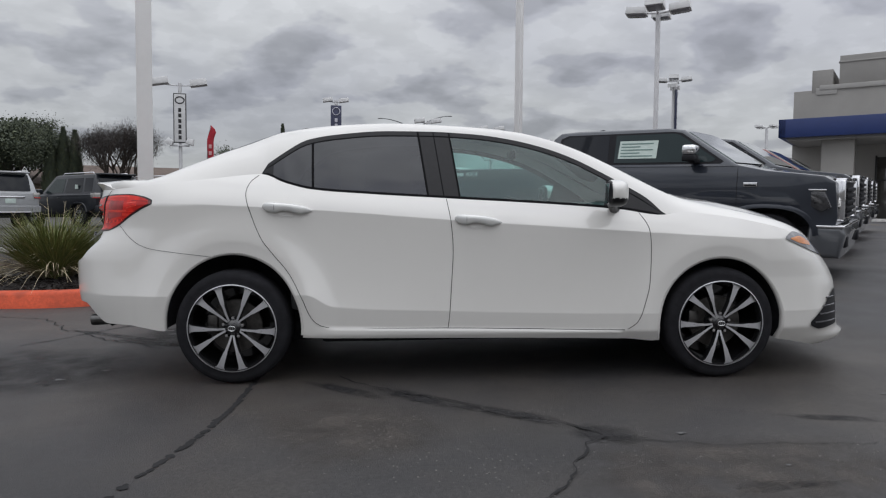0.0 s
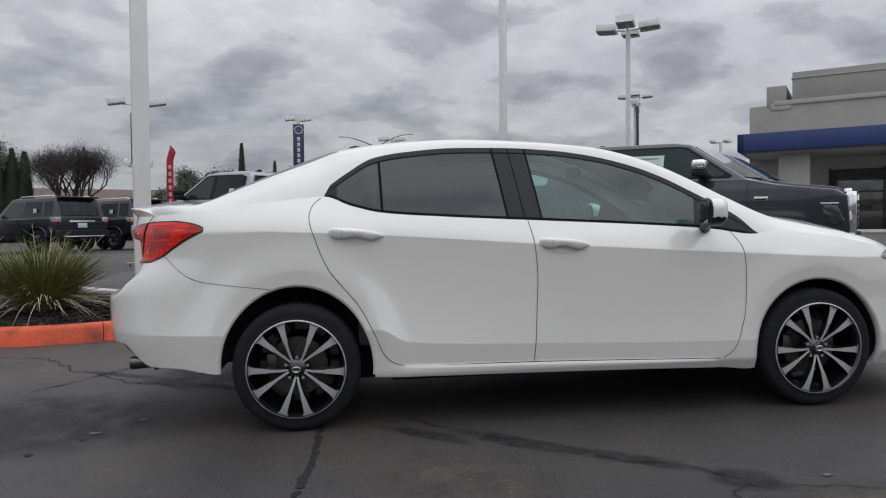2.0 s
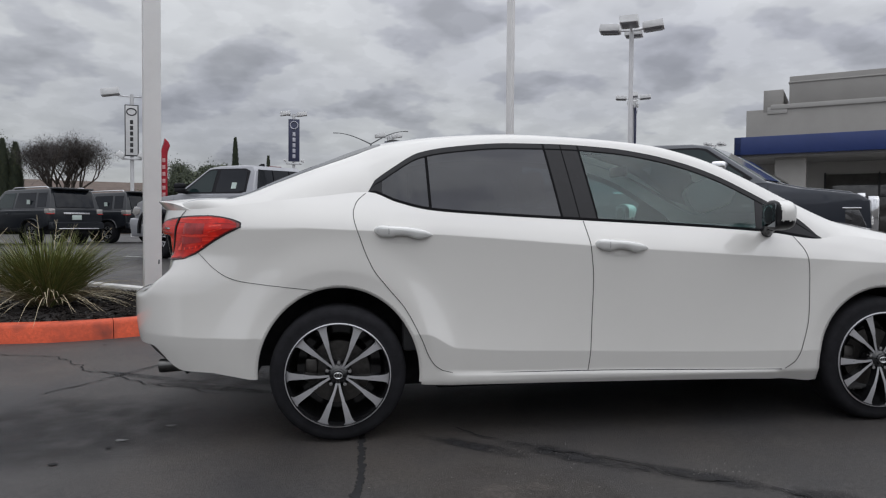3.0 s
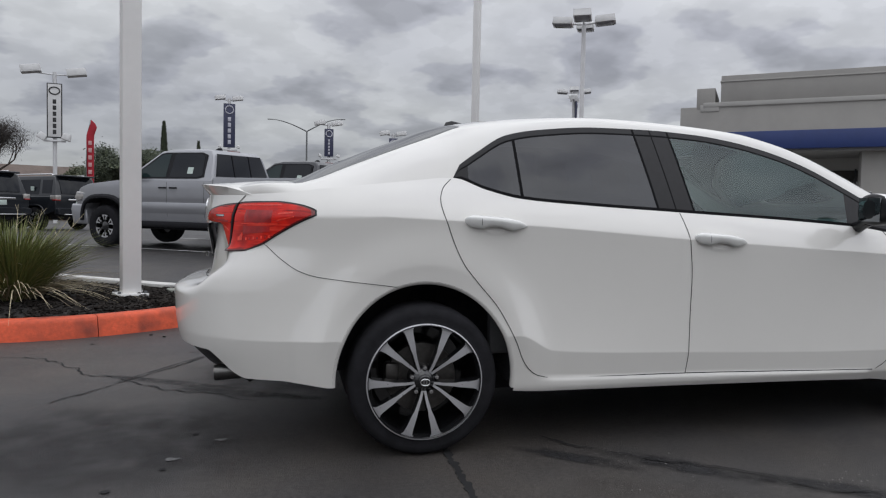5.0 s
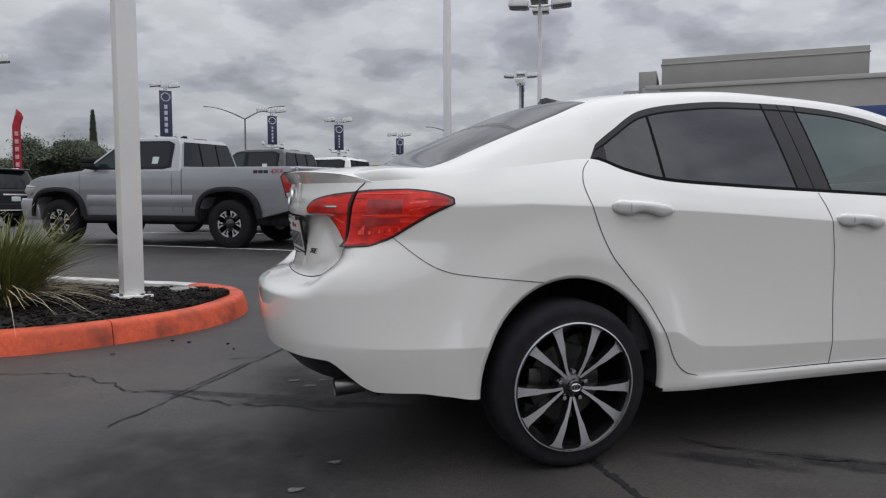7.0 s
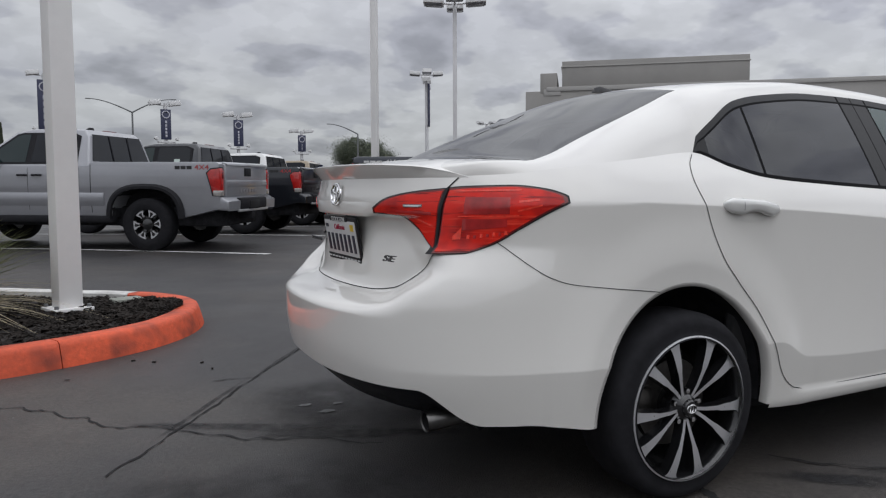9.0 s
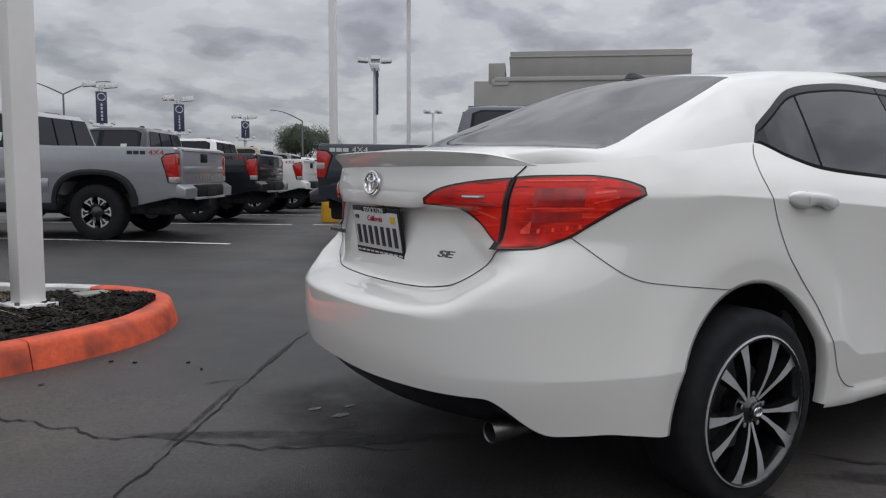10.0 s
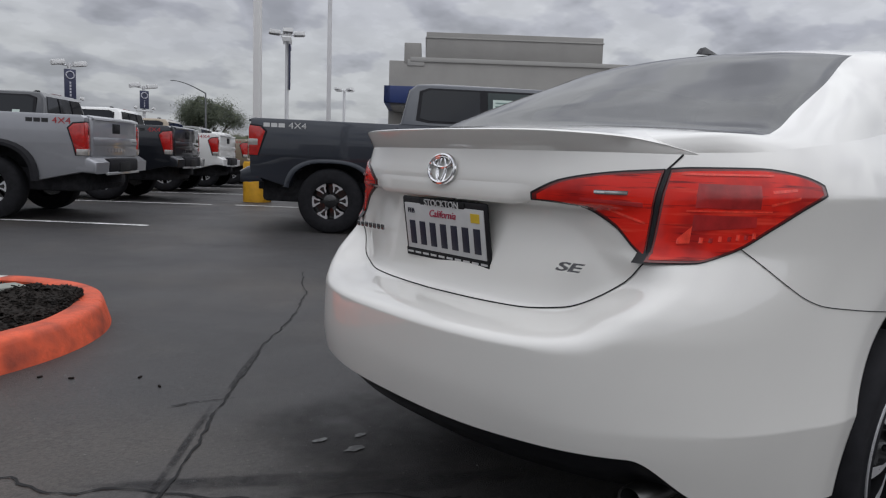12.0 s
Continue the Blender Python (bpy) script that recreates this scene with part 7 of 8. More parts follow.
    part("chassis", box_bm(tail + 0.1, nose - 0.2, -half + 0.24, half - 0.24, 0.34, 0.60, 0.05), UNDER, root)
    return root


def on_lot(x, y, heading):
    h = math.radians(heading)
    g = ground_z(x, y)
    e = 0.5
    gx = (ground_z(x + e, y) - ground_z(x - e, y)) / (2 * e)
    gy = (ground_z(x, y + e) - ground_z(x, y - e)) / (2 * e)
    n = Vector((-gx, -gy, 1)).normalized()
    f = Vector((math.cos(h), math.sin(h), 0))
    f = (f - n * f.dot(n)).normalized()
    l = n.cross(f)
    return Matrix(((f.x, l.x, n.x, x), (f.y, l.y, n.y, y), (f.z, l.z, n.z, g), (0, 0, 0, 1)))


ROW = Vector((1.93, 2.95))
P0 = Vector((-0.62, 9.37))
for k, (paint, label) in enumerate(((SILVER, "silver-grey crew-cab pickup with black fender flares"), (NAVY_PAINT, "blue-black crew-cab pickup parked tail out"),
                                    (TRUCK_WHITE, "white crew-cab pickup parked tail out"), (SAND, "sand-brown crew-cab pickup parked tail out"),
                                    (GREEN_GREY, "dark grey-green pickup at the row's end"), (TRUCK_WHITE, "white pickup far down the row"))):
    p = P0 + ROW * k
    pickup(on_lot(p.x, p.y, 146), paint, label)
T0 = Vector((2.86, 7.01))
for k, (paint, label) in enumerate(((CHARCOAL, "charcoal full-size pickup with chrome mirrors and grille"), (CHARCOAL, "second charcoal full-size pickup in the angled row"),
                                    (RED_PAINT, "dark red full-size pickup in the angled row"), (RED_PAINT, "dark red pickup at the row's far end"))):
    p = T0 + Vector((2.0, 2.75)) * k
    pickup(on_lot(p.x, p.y, -38), paint, label, wb=3.94, L_rear=1.0, L_front=0.76, half=0.985, rail=1.40, roof=1.95, tyre=0.41, flare=False, big=True, group="full-size pickups", chrome_mirrors=k == 0)
for x, y, paint, label in ((-8.20, 22.40, BLACK_PAINT, "black off-roader parked tail out"), (-9.74, 20.10, BLACK_PAINT, "black off-roader with roof rails"),
                           (-12.5, 18.5, BRIGHT_SILVER, "silver off-roader in the angled row")):
    off_roader(on_lot(x, y, 146), paint, label)


off_roader(on_lot(23.4, 22.0, 46), BLACK_PAINT, "black off-roader standing before the showroom")


# ---- dealership building ----
STUCCO = mat("grey_stucco", (0.30, 0.29, 0.275), 0.85, var=0.08, scale=0.5, fine=0.06, fscale=25, bump=0.25, bscale=60)
STUCCO_LIGHT = mat("pale_stucco_band", (0.37, 0.36, 0.345), 0.85, var=0.06, scale=0.6, bump=0.2, bscale=60)
BLUE = mat("blue_fascia", (0.020, 0.040, 0.150), 0.4, var=0.08, scale=1.5)
SOFFIT = mat("canopy_soffit", (0.22, 0.215, 0.21), 0.8, var=0.05, scale=2)
STORE_GLASS = mat("showroom_glass", (0.055, 0.052, 0.048), 0.05, coat=1.0, var=0.2, scale=2)
FRAME = mat("dark_window_frame", (0.03, 0.03, 0.032), 0.4, metal=0.3)


def building():
    # local x runs along the front, local y runs into the building
    g = ground_z(30, 38)
    b = thing("showroom_building", pose(28.36, 39.19, 0, 0, 0, -37), "grey stucco dealership showroom with a blue canopy fascia", "building")
    part("upper_block", box_bm(0, 12.7, 0.0, 10, 9.3, 11.15, 0.03), STUCCO, b)
    part("parapet_cap", box_bm(-0.06, 12.76, -0.06, 10, 10.72, 10.80, 0.01), STUCCO_LIGHT, b)
    part("ledge_band", box_bm(-1.1, 30, -0.10, 10, 9.05, 9.35, 0.02), STUCCO_LIGHT, b, "paler ledge band")
    part("main_wall", box_bm(-2.6, 30, 0.0, 14, g - 0.2, 9.08, 0.03), STUCCO, b)
    part("corner_upstand", box_bm(-1.55, -0.35, -0.02, 5.0, 8.9, 10.35, 0.03), STUCCO, b)
    part("corner_panel", box_bm(-1.30, -0.10, -0.06, 0.0, 8.75, 9.20, 0.02), STUCCO_LIGHT, b)
    c = part("canopy_fascia", box_bm(-2.6, 30, -5.6, -5.2, 5.55, 6.62, 0.02), BLUE, b, "deep blue canopy fascia")
    part("canopy_end", box_bm(-2.6, -2.2, -5.6, 0.0, 5.55, 6.62, 0.02), BLUE, b)
    part("canopy_roof", box_bm(-2.4, 30, -5.4, 0.0, 6.1, 6.4, 0.02), SOFFIT, b)
    part("soffit", box_bm(-2.2, 30, -5.2, 0.0, 5.40, 5.58, 0.01), SOFFIT, b)
    for x in (-0.4, 8.0, 16.5, 25.0):
        part("column", box_bm(x, x + 1.7, -4.6, -3.2, g - 0.2, 5.45, 0.03), STUCCO, b)
    for k in range(9):
        x = 2.2 + 3.0 * k
        part("shop_window", box_bm(x + 0.05, x + 2.95, -0.05, 0.02, g + 0.15, 4.6, 0.005), STORE_GLASS, b, "dark showroom pane")
        part("window_frame", box_bm(x - 0.05, x + 0.05, -0.09, 0.03, g, 4.7, 0.01), FRAME, b)
        part("transom", box_bm(x + 0.05, x + 2.95, -0.08, 0.02, 3.1, 3.2, 0.01), FRAME, b)
    part("pavement", box_bm(-4, 32, -8.0, 0.0, g - 0.3, g + 0.13, 0.02), CONCRETE, b)


building()

# ---- unseen plain wall, added behind the camera to darken low reflections ----
wall_s = part("unseen_wall", box_bm(-45, 45, -19.6, -19.0, -1.0, 4.2, 0.03), STUCCO)
tagged(wall_s, "plain grey stucco wall added out of view behind the camera", "wall", kind="structure")

# ---- houses and trees beyond the lot ----
ROOF_BROWN = mat("brown_roof_shingle", (0.125, 0.095, 0.080), 0.9, var=0.2, scale=1.2, fine=0.2, fscale=12)
HOUSE_WALL = mat("beige_house_wall", (0.34, 0.29, 0.24), 0.9, var=0.1, scale=1)
FENCE_BROWN = mat("brown_fence", (0.12, 0.085, 0.065), 0.9, var=0.25, scale=2)


def house(x, y, w, d, h, ridge, yaw, label):
    g = ground_z(x, y)
    r = thing("house", pose(x, y, g, 0, 0, yaw), label, "house", group="houses beyond the lot")
    part("wall", box_bm(-w / 2, w / 2, -d / 2, d / 2, -0.2, h, 0.02), HOUSE_WALL, r)
    e = 0.6
    bm = bmesh.new()
    pts = [(-w / 2 - e, -d / 2 - e, h - 0.1), (w / 2 + e, -d / 2 - e, h - 0.1), (w / 2 + e, d / 2 + e, h - 0.1), (-w / 2 - e, d / 2 + e, h - 0.1), (-w / 2 + d * 0.35, 0, ridge), (w / 2 - d * 0.35, 0, ridge)]
    v = [bm.verts.new(p) for p in pts]
    for f in ((0, 1, 5, 4), (1, 2, 5), (2, 3, 4, 5), (3, 0, 4), (3, 2, 1, 0)):
        bm.faces.new([v[k] for k in f])
    part("roof", bm, ROOF_BROWN, r, "brown shingle roof", deg=20)
    for k in range(3):
        xx = -w * 0.3 + w * 0.3 * k
        wd = part("window", box_bm(xx - 0.7, xx + 0.7, -d / 2 - 0.04, -d / 2 + 0.02, 0.9, 2.1, 0.01), FRAME, r)
        part("pane", box_bm(xx - 0.62, xx + 0.62, -d / 2 - 0.05, -d / 2, 0.98, 2.02), STORE_GLASS, wd)


for x, y, w, yaw, rz, label in ((-41, 58, 18, 30, 4.7, "low beige house with a brown hipped roof"), (-27.5, 66, 20, 22, 4.9, "long house with a brown shingle roof"), (-19.5, 78, 20, 14, 5.4, "low house with a dark brown roof"),
                            (-58, 50, 18, 45, 4.8, "beige house behind the parked cars"), (-4, 92, 22, 4, 5.4, "far house with a brown roof"), (14, 100, 22, -6, 5.2, "far house beyond the signs")):
    house(x, y, w, 11, 2.9, rz, yaw, label)
w = thing("boundary_wall", pose(-10, 56, ground_z(-10, 56), 0, 0, 10), "long brown boundary wall behind the lot", "wall")
for k in range(14):
    part("wall_panel", box_bm(-48 + 6 * k, -42.1 + 6 * k, -0.1, 0.1, -0.2, 2.3, 0.02), FENCE_BROWN, w)
    part("wall_pier", box_bm(-48.2 + 6 * k, -47.85 + 6 * k, -0.18, 0.18, -0.2, 2.45, 0.02), FENCE_BROWN, w)

BARK = mat("grey_bark", (0.07, 0.055, 0.045), 0.95, var=0.3, scale=8, bump=0.5, bscale=30)
FOLIAGE = [mat("foliage_%s" % n, c, 0.75, var=0.35, scale=2.5) for n, c in (("dark", (0.060, 0.074, 0.048)), ("mid", (0.082, 0.096, 0.052)), ("warm", (0.080, 0.078, 0.042)), ("twig", (0.030, 0.024, 0.021)))]


def limb(bm, a, d, length, r, depth, rng, tips, spread):
    pts, p, dd = [a], Vector(a), Vector(d)
    for k in range(3):
        dd = (dd + Vector((rng.uniform(-1, 1), rng.uniform(-1, 1), rng.uniform(-0.5, 0.7))) * 0.16).normalized()
        p = p + dd * length / 3
        pts.append(p.copy())
    tube_bm(pts, [r, r * 0.85, r * 0.7, r * 0.55], 6 if r > 0.05 else 4, bm)
    if depth == 0:
        tips.append((p, dd))
        return
    for _ in range(3 if depth > 1 else 4):
        nd = (dd + Vector((rng.uniform(-1, 1), rng.uniform(-1, 1), rng.uniform(-0.35, 0.8))) * spread).normalized()
        limb(bm, p if rng.random() < 0.7 else pts[2], nd, length * rng.uniform(0.55, 0.8), r * 0.55, depth - 1, rng, tips, spread)


def tree(x, y, height, width, seed, label, tone=0, bare=False, leaf=0.19, dense=240):
    rng = random.Random(seed)
    g = ground_z(x, y)
    root = thing("tree", pose(x, y, g), label, "tree", group="trees beyond the lot")
    bm, tips = bmesh.new(), []
    th = height * (0.22 if not bare else 0.2)
    tube_bm([(0, 0, -0.2), (0.05, 0, th * 0.5), (0, 0.05, th)], [height * 0.03, height * 0.025, height * 0.022], 8, bm)
    for k in range(6):
        a = k * 1.05 + rng.random()
        limb(bm, (0, 0, th * rng.uniform(0.8, 1.0)), Vector((math.cos(a) * width, math.sin(a) * width, height * 0.62)).normalized(), height * (0.30 if bare else 0.32), height * (0.020 if bare else 0.014), 3 if bare else 2, rng, tips, 0.62 if bare else 0.6)
    if bare:
        for a in (0.4, 2.5, 4.6):
            limb(bm, (0, 0, th * 0.95), Vector((0.16 * math.cos(a), 0.16 * math.sin(a), 1)).normalized(), height * 0.31, height * 0.018, 3, rng, tips, 0.62)
    part("trunk", bm, BARK, root, deg=60)
    verts, faces, mi = [], [], []
    for p, d in tips:
        for _ in range(dense):
            c = p + Vector((rng.gauss(0, 1), rng.gauss(0, 1), rng.gauss(0, 0.8))) * height * (0.062 if not bare else 0.05)
            u = Vector((rng.gauss(0, 1), rng.gauss(0, 1), rng.gauss(0, 1) + (0.5 if bare else 0))).normalized()
            v = u.orthogonal().normalized()
            s = leaf * rng.uniform(0.5, 1.2)
            wd = s * (0.6 if not bare else 0.055)
            k = len(verts)
            verts += [c - u * s * 0.5, c + v * wd * 0.5 + u * s * 0.1, c + u * s * 0.5, c - v * wd * 0.5]
            faces.append((k, k + 1, k + 2, k + 3))
            mi.append(3 if bare else (tone + (1 if rng.random() < 0.3 else 0)))
    if not bare:
        # the crown's dense inside
        top = max(p.z for p, d in tips)
        low = min(p.z for p, d in tips)
        wide = sum(math.hypot(p.x, p.y) for p, d in tips) / len(tips)
        for _ in range(dense * 16):
            a, cz, rr = rng.uniform(0, 6.28), rng.uniform(-1, 1), rng.random() ** 0.4
            sx = math.sqrt(1 - cz * cz)
            c = Vector((wide * 1.25 * rr * sx * math.cos(a), wide * 1.25 * rr * sx * math.sin(a), (top + low) / 2 + (top - low) * 0.55 * rr * cz))
            c += Vector((noise.noise(c * 0.6 + Vector((seed, 0, 0))), noise.noise(c * 0.6 + Vector((0, seed, 9))), noise.noise(c * 0.6 + Vector((5, 0, seed))))) * height * 0.16
            u = Vector((rng.gauss(0, 1), rng.gauss(0, 1), rng.gauss(0, 1))).normalized()
            v = u.orthogonal().normalized()
            s = leaf * rng.uniform(1.0, 2.2)
            k = len(verts)
            verts += [c - u * s * 0.5, c + v * s * 0.3 + u * s * 0.1, c + u * s * 0.5, c - v * s * 0.3]
            faces.append((k, k + 1, k + 2, k + 3))
            mi.append(tone + (1 if rng.random() < 0.3 else 0))
    ob = piece("crown", verts, faces, FOLIAGE[0], root, "fine bare twigs" if bare else "", soft=False)
    for m in FOLIAGE[1:]:
        ob.data.materials.append(m)
    ob.data.polygons.foreach_set("material_index", mi)


def cypress(x, y, height, width, seed):
    rng = random.Random(seed)
    root = thing("cypress", pose(x, y, ground_z(x, y)), "dark narrow cypress tree", "tree", group="trees beyond the lot")
    part("trunk", tube_bm([(0, 0, -0.2), (0, 0, height * 0.9)], [width * 0.12, 0.03], 6), BARK, root)
    verts, faces, mi = [], [], []
    for _ in range(2600):
        t = rng.random() ** 0.8
        r = width * 0.5 * (1 - t) ** 0.6 * min(1, 0.5 + t * 4) * rng.uniform(0.6, 1.06)
        a = rng.uniform(0, 6.28)
        c = Vector((r * math.cos(a), r * math.sin(a), 0.3 + t * (height - 0.3)))
        u = Vector((math.cos(a) * 0.5, math.sin(a) * 0.5, 1)).normalized()
        v = Vector((-math.sin(a), math.cos(a), 0))
        s = rng.uniform(0.25, 0.6)
        k = len(verts)
        verts += [c - u * s * 0.5, c + v * s * 0.2, c + u * s * 0.6, c - v * s * 0.2]
        faces.append((k, k + 1, k + 2, k + 3))
        mi.append(0 if rng.random() < 0.8 else 1)
    ob = piece("crown", verts, faces, FOLIAGE[0], root, soft=False)
    ob.data.materials.append(FOLIAGE[1])
    ob.data.polygons.foreach_set("material_index", mi)


tree(-22.4, 52.4, 7.6, 1.9, 5, "bare grey winter tree with many twigs", bare=True, leaf=0.40, dense=60)
tree(-31.6, 54.6, 8.5, 4.4, 6, "dense dark evergreen tree", tone=0, dense=900, leaf=0.15)
tree(-35.8, 53.6, 7.7, 4.6, 16, "dense dark evergreen tree", tone=0, dense=900, leaf=0.15)
for x, y, h in ((-27.2, 53.3, 7.1), (-28.1, 53.0, 6.7), (-26.4, 53.6, 6.9)):
    cypress(x, y, h, 1.75, int(h * 10))
cypress(-12.6, 69.8, 9.6, 1.2, 4)
cypress(-10.6, 80.2, 8.8, 1.0, 7)
tree(-12.9, 58.0, 6.7, 4.3, 21, "broad dark shrubby tree", tone=0, dense=620, leaf=0.15)
tree(-17.5, 66, 5.4, 4.6, 23, "olive-green tree by the houses", tone=1)
tree(-20.5, 67, 4.9, 4.6, 24, "olive-green tree by the houses", tone=1)
tree(24.6, 68.3, 4.7, 4.4, 25, "rounded green tree beyond the row", tone=1, dense=420, leaf=0.16)
tree(27.6, 69.5, 4.6, 4.4, 26, "rounded green tree beyond the row", tone=2, dense=420, leaf=0.16)
tree(28.4, 83, 9.2, 2.6, 27, "tall dark conifer-like tree", tone=0, dense=420, leaf=0.16)
tree(46, 74, 5.4, 4, 28, "low green tree beyond the building", tone=1)
for k in range(7):
    tree(-60 + 22 * k, 118 + 4 * (k % 3), 6.5, 6, 40 + k, "far hazy tree on the horizon", tone=0, dense=90, leaf=0.4)

# ---- lines, cracks and litter on the asphalt ----
LINE = mat("worn_white_line", (0.58, 0.58, 0.57), 0.8, var=0.35, scale=6, fine=0.25, fscale=60)
LINE_Y = mat("worn_yellow_line", (0.50, 0.30, 0.05), 0.8, var=0.3, scale=6)
CRACK = mat("crack_filler", (0.010, 0.010, 0.011), 0.9, var=0.4, scale=20)
PALE = mat("pale_scuff", (0.12, 0.12, 0.12), 0.8, var=0.5, scale=60)


def faded(name, color, amount, scale):
    """A stain or a painted shade that thins out towards its edge and breaks up with the grain."""
    m = mat(name, color, 0.72, var=0.35, scale=6, fine=0.4, fscale=70, bump=0.45, bscale=150)
    nt = m.node_tree
    N, L = nt.nodes.new, nt.links.new
    at, tc, nz, rg, mu = N("ShaderNodeAttribute"), N("ShaderNodeTexCoord"), N("ShaderNodeTexNoise"), N("ShaderNodeMapRange"), N("ShaderNodeMath")
    at.attribute_name = "fade"
    nz.inputs["Scale"].default_value, nz.inputs["Detail"].default_value = scale, 6
    rg.inputs["From Min"].default_value, rg.inputs["From Max"].default_value = 0.35, 0.62
    rg.inputs["To Min"].default_value, rg.inputs["To Max"].default_value = amount * 0.25, amount
    mu.operation = "MULTIPLY"
    L(tc.outputs["Object"], nz.inputs["Vector"]), L(nz.outputs["Fac"], rg.inputs["Value"])
    L(rg.outputs[0], mu.inputs[0]), L(at.outputs["Fac"], mu.inputs[1])
    L(mu.outputs[0], nt.nodes["Principled BSDF"].inputs["Alpha"])
    return m


TAR = faded("tar_stain", (0.017, 0.0165, 0.018), 0.9, 9)
WORN = faded("worn_brown_asphalt", (0.078, 0.068, 0.060), 0.75, 7)
# dark tone for the car's shade painted on the ground
CAR_SHADE = faded("car_shade_asphalt", (0.020, 0.019, 0.0205), 0.7, 5)
FLECK = mat("pale_grit", (0.15, 0.145, 0.135), 0.9, var=0.5, scale=40)


def strip(name, pts, width, material, lift, label, category, wobble=0.0, seed=0, kind="structure", steps=0.025):
    line = []
    for a, b in zip(pts, pts[1:]):
        n = max(2, int(math.dist(a, b) / steps))
        for k in range(n):
            line.append(Vector(a).lerp(Vector(b), k / n))
    line.append(Vector(pts[-1]))
    verts, faces = [], []
    for i, p in enumerate(line):
        d = (line[min(i + 1, len(line) - 1)] - line[max(i - 1, 0)]).normalized()
        s = Vector((-d.y, d.x))
        c = p + s * wobble * noise.noise((p.x * 3 + seed, p.y * 3, 1.0)) + s * wobble * 0.5 * noise.noise((p.x * 11, p.y * 11 + seed, 5.0)) + s * wobble * 0.22 * noise.noise((p.x * 37, p.y * 37 + seed, 2.0))
        w = width * (0.5 + (0.5 * noise.noise((p.x * 7, p.y * 7, seed)) + 0.5 * noise.noise((p.x * 23, p.y * 23, seed)) - 0.05 if wobble else 0.0))
        w = max(w, 0.0012)
        for q in (-1, 1):
            e = c + s * w * q
            verts.append((e.x, e.y, ground_z(e.x, e.y) + lift))
        if i:
            faces.append((2 * i - 2, 2 * i, 2 * i + 1, 2 * i - 1)[::-1])
    ob = piece(name, verts, faces, material)
    tagged(ob, label, category, kind=kind)


for k in range(7):
    e = Vector((0.46, 7.56)) + Vector((1.79, 2.70)) * k
    d = Vector((-0.815, 0.58))
    strip("parking_line", [e, e + d * 6.5], 0.10, LINE, 0.006, "worn white painted parking line on asphalt", "line", steps=0.3)
for k in range(5):
    e = Vector((7.6, 6.2)) + Vector((2.0, 2.75)) * k
    strip("parking_line", [e, e + Vector((-5.0, 3.9))], 0.10, LINE, 0.006, "worn white painted parking line on asphalt", "line", steps=0.3)
strip("kerb_line", [(14.5, 19.5), (24, 14.5)], 0.14, LINE_Y, 0.006, "worn yellow painted line before the showroom", "line", steps=0.4)


def stain_or_shade(name, x, y, rx, ry, yaw, material, seed, label, lift=0.0015):
    """An irregular patch on the ground that fades out at its edge."""
    verts, faces, fade = [], [], []
    c, s_ = math.cos(math.radians(yaw)), math.sin(math.radians(yaw))
    rings, spokes = 10, 40
    for i in range(rings + 1):
        r = i / rings
        for k in range(spokes):
            a = 2 * math.pi * k / spokes
            w = r * (1 + 0.35 * noise.noise((math.cos(a) * 1.4, math.sin(a) * 1.4, seed)))
            u, v = rx * w * math.cos(a), ry * w * math.sin(a)
            px, py = x + u * c - v * s_, y + u * s_ + v * c
            verts.append((px, py, ground_z(px, py) + lift))
            fade.append(1 - smooth(0.35, 1.0, r))
        if i:
            o = (i - 1) * spokes
            faces += [(o + k, o + spokes + k, o + spokes + (k + 1) % spokes, o + (k + 1) % spokes) for k in range(spokes)]
    ob = piece(name, verts, faces, material)
    ob.data.attributes.new("fade", "FLOAT", "POINT").data.foreach_set("value", fade)
    tagged(ob, label, "stain", group="stains on the asphalt", kind="structure")


def tar_beads(pts, label, seed):
    """A sealed crack: a solid run of tar that breaks up into beads."""
    rng = random.Random(seed)
    line = []
    for a, b in zip(pts, pts[1:]):
        n = max(2, int(math.dist(a, b) / 0.02))
        line += [Vector(a).lerp(Vector(b), k / n) for k in range(n)]
    verts, faces = [], []
    for i, p in enumerate(line):
        t = i / len(line)
        if t > 0.35 and rng.random() < 0.25 + 0.35 * t:
            continue
        d = (line[min(i + 1, len(line) - 1)] - line[max(i - 1, 0)]).normalized()
        q = Vector((-d.y, d.x))
        c = p + q * rng.uniform(-0.006, 0.006)
        L_, w = rng.uniform(0.013, 0.024), rng.uniform(0.010, 0.022)
        k0 = len(verts)
        for k in range(9):
            a = 2 * math.pi * k / 9
            e = c + d * L_ * math.cos(a) * rng.uniform(0.8, 1.15) + q * w * math.sin(a) * rng.uniform(0.75, 1.2)
            verts.append((e.x, e.y, ground_z(e.x, e.y) + 0.0028 + 0.0001 * (i % 5)))
        faces.append(tuple(range(k0, k0 + 9)))
    ob = piece("crack", verts, faces, CRACK)
    tagged(ob, label, "crack", kind="structure")


